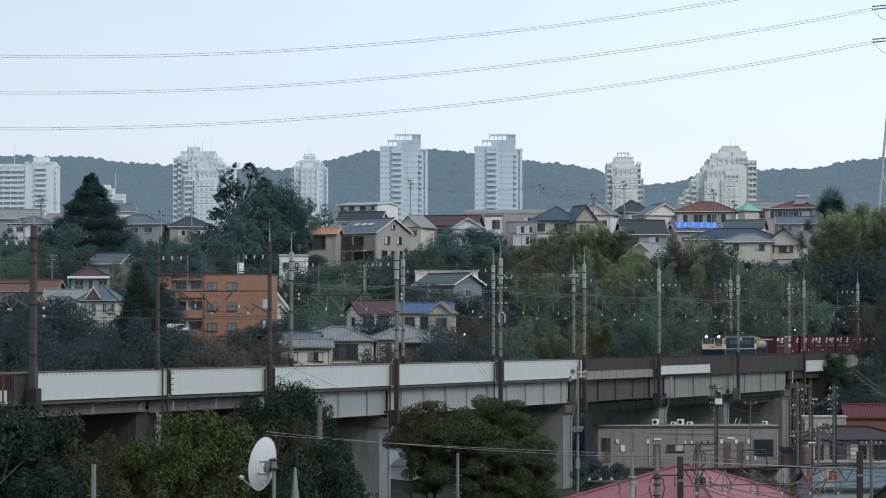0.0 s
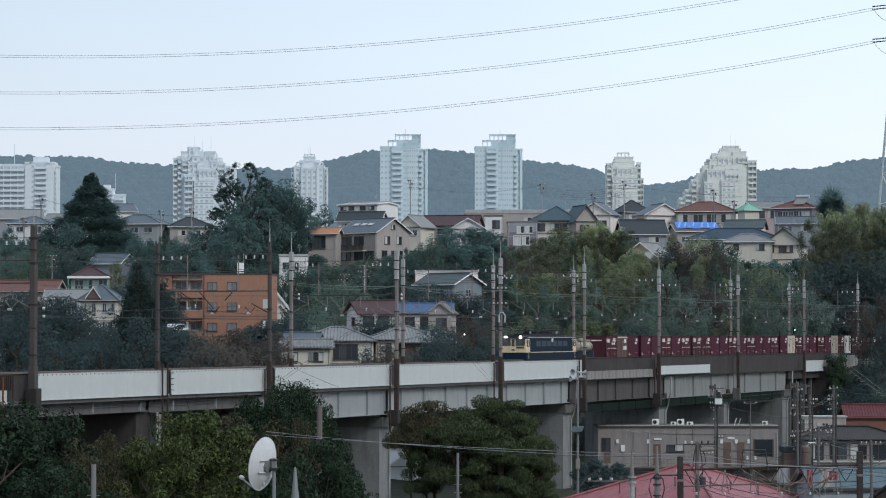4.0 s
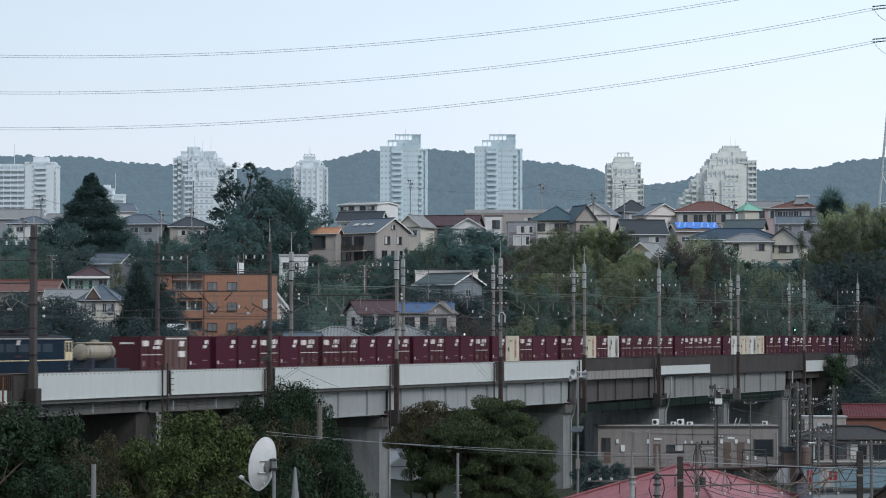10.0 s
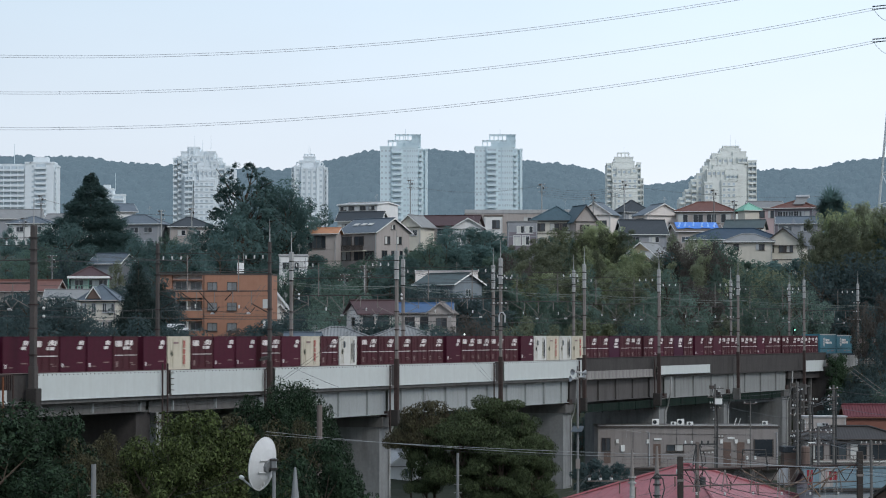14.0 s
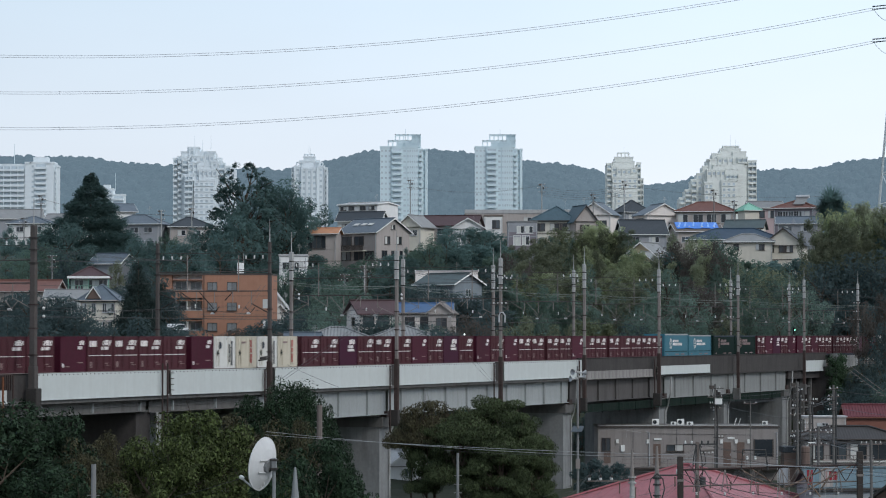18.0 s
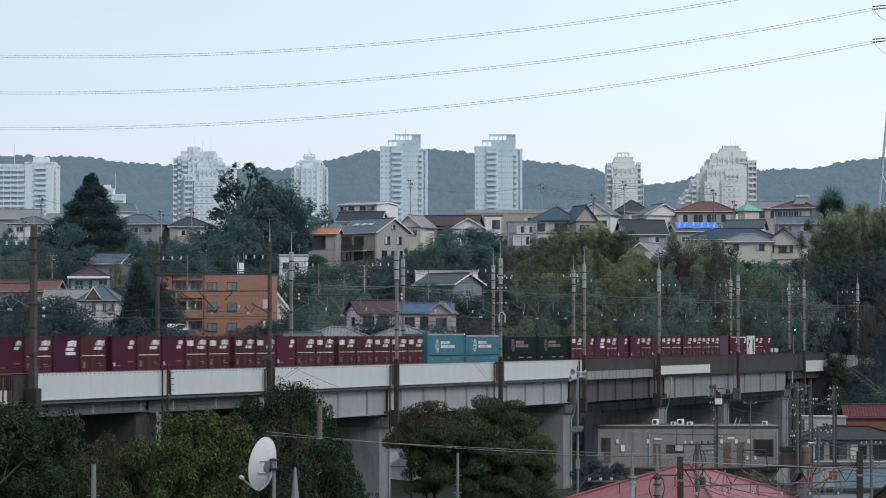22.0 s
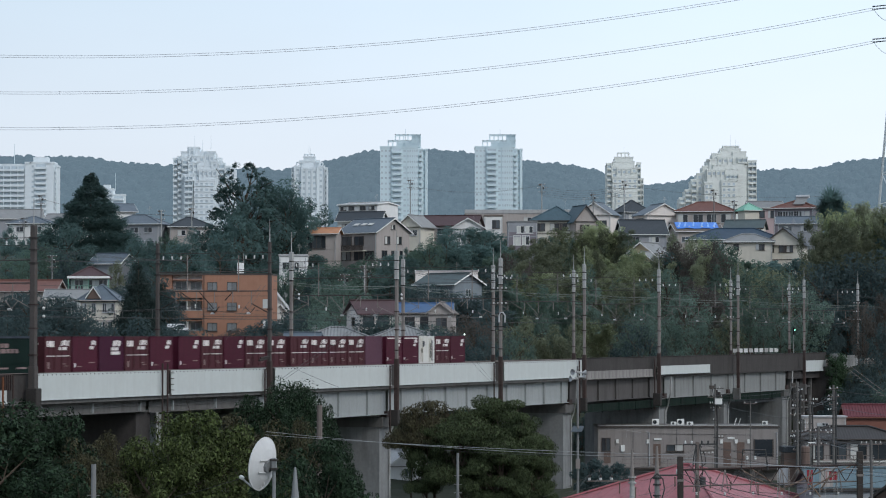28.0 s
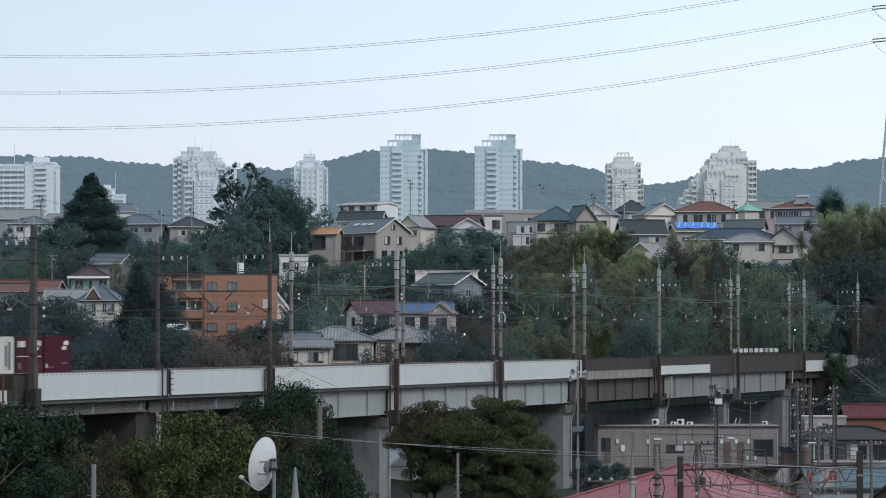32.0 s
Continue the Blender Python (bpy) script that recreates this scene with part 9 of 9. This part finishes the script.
# parked cars on the lane between the houses
CARW = mat("white_car_paint", (0.6, 0.61, 0.62), 0.3, 0.05)
def car(x, y, z, yaw, paint, label):
    e = thing("parked_car", pose(x, y, z, 0, 0, yaw), label, "car", "parked cars")
    prof = [(-2.0, 0.3), (2.0, 0.3), (2.05, 0.75), (1.25, 0.85), (0.7, 1.4), (-1.3, 1.42), (-1.95, 0.9)]
    part("body", poly([(a, -0.8, b) for a, b in prof], (0, 1.6, 0)), paint, e)
    part("side_window", poly([(-1.5, -0.82, 0.9), (1.0, -0.82, 0.9), (0.6, -0.82, 1.32), (-1.2, -0.82, 1.34)], (0, 0.03, 0)), GLASS_DK, e)
    for wx in (-1.25, 1.25):
        w = part("wheel", tube([(wx, -0.84, 0.32), (wx, -0.6, 0.32)], 0.32, 14), BLACK, e)
        part("rim", tube([(wx, -0.86, 0.32), (wx, -0.83, 0.32)], 0.18, 10), ALU, w)


for px, py, Y, yaw, lab in ((486, 590, 402, 62, "white car parked beside the apartments"), (314, 592, 396, 68, "white car parked before the apartments")):
    x, z = (px - 784) * Y / 5009.5, 20 + (593.3 - py) * Y / 5009.5
    car(x, Y, max(z, ground_z(x, Y)), yaw, CARW, lab)

lamp = thing("street_lamp", pose(2.46, 352, ground_z(2.46, 352)), "slender street lamp lit white among dark shrubs", "street lamp")
h = 19.99 - ground_z(2.46, 352)
part("post", tube([(0, 0, -0.3), (0, 0, h - 0.1), (0.15, 0, h)], 0.05, 6), POST_G, lamp)
part("lantern", lathe([(0.02, 0), (0.08, 0.02), (0.075, 0.12), (0.02, 0.15)], 8, None, Matrix.Translation((0.2, 0, h))), glow("lit_street_lantern", (0.95, 1.0, 0.98), 2.5), lamp)
for a, b in (((668, 556), (478, 690)), ((660, 556), (470, 690)), ((508, 646), (600, 686)), ((835, 640), (868, 676)), ((842, 640), (874, 676)), ((470, 505), (372, 640)), ((462, 505), (364, 640))):
    slack(((a[0] - 784) * 224 / 5009.5, 224, 20 + (593.3 - a[1]) * 224 / 5009.5), ((b[0] - 784) * 222 / 5009.5, 222, 20 + (593.3 - b[1]) * 222 / 5009.5), 0.05, 0.012, "thin slanting guy wire beside the viaduct")

# street clutter round the crossing
lamp = thing("street_lamp", pose(34.3, 270, ground_z(34.3, 270)), "grey street lamp with a flat white head", "street lamp")
h = 9.61 - ground_z(34.3, 270)
part("post", tube([(0, 0, -0.3), (0, 0, h - 0.5), (0.15, 0, h), (0.6, 0, h + 0.1)], 0.06, 6), POLE_D, lamp)
part("head", box(0.45, 1.15, -0.12, 0.12, h + 0.06, h + 0.18, bevel=0.03), WHITE, lamp, "flat white lamp head")
drum = thing("rusty_drum", pose(33.49, 262, ground_z(33.49, 262)), "tall rust-brown drum standing between poles", "drum")
dh = 9.71 - ground_z(33.49, 262)
part("shell", lathe([(0.02, -0.2), (0.38, -0.2), (0.4, 0.1), (0.4, dh - 0.15), (0.34, dh), (0.02, dh)], 16), WALLS["brown"], drum)
for z in (dh * 0.7, dh * 0.9):
    part("hoop", lathe([(0.4, z), (0.42, z), (0.42, z + 0.06), (0.4, z + 0.06)], 16), RUST, drum)
box_pole = thing("relay_box", pose(28.6, 294.3, 12.79), "white relay box fixed to a pole below the girder", "electrical box")
part("case", box(-0.4, 0.35, -0.5, -0.15, 0, 0.6, bevel=0.03), WHITE, box_pole)
part("visor", box(-0.45, 0.4, -0.55, -0.1, 0.6, 0.66), POST_G, box_pole)
part("bracket", box(-0.1, 0.1, -0.15, 0.25, 0.1, 0.2), POST_G, box_pole)
aerial = thing("roof_aerial", pose(32.23, 314, 9.73 + 0.18), "pale slanting aerial rods on the flat roof", "aerial")
for a in (0.0, 0.45):
    part("rod", tube([(a, 0, 0), (a + 0.28, 0, 0.85)], 0.035, 5), WHITE, aerial)
part("foot", box(-0.1, 0.6, -0.1, 0.1, 0, 0.06), POST_G, aerial)
for px, w, y0, y1, m, lab in ((1462, 0.9, 830, 862, WALLS["tan"], "pale sheet hung beside the sheds"), (1470, 0.8, 834, 850, RED, "faded red awning cloth beside the sheds"), (1385, 0.7, 826, 858, WALLS["grey"], "pale grey sheet hung behind the gantry")):
    sh = thing("hanging_sheet", pose((px - 784) * 212 / 5009.5, 212, 20 - (y1 - 593.3) * 212 / 5009.5), lab, "sheet")
    hh = (y1 - y0) * 212 / 5009.5
    for k in range(4):
        part("fold", poly([(-w / 2 + k * w / 4, 0.04 * (k % 2), 0), (-w / 2 + (k + 1) * w / 4, 0.04 * ((k + 1) % 2), 0), (-w / 2 + (k + 1) * w / 4, 0.04 * ((k + 1) % 2), hh), (-w / 2 + k * w / 4, 0.04 * (k % 2), hh)], (0, 0.012, 0)), m, sh)
    part("rail", tube([(-w / 2 - 0.1, 0.02, hh), (w / 2 + 0.1, 0.02, hh)], 0.02, 5), POST_G, sh)
    for sx in (-1, 1):
        part("post", tube([(sx * (w / 2 + 0.08), 0.02, -4.0), (sx * (w / 2 + 0.08), 0.02, hh)], 0.025, 5), POST_G, sh)


def motions():
    """The train runs along the straight line at about 66 km/h, gaining slightly."""
    for e, back in movers:
        rows = []
        for t in (0, 4, 8, 12, 16, 20, 24, 26, 27, 28, 29, 30, 31, 32):
            run = 18.2687 * (t - 16) + 0.009995 * (t - 16) ** 2 + 0.012 * max(0, 8 - t) ** 2 + 0.3 * math.log1p(math.exp((t - 28.1) * 2))
            rows.append((t, TRACK @ Matrix.Translation((back - run, 0, 0))))
        walk(e, rows)


motions()
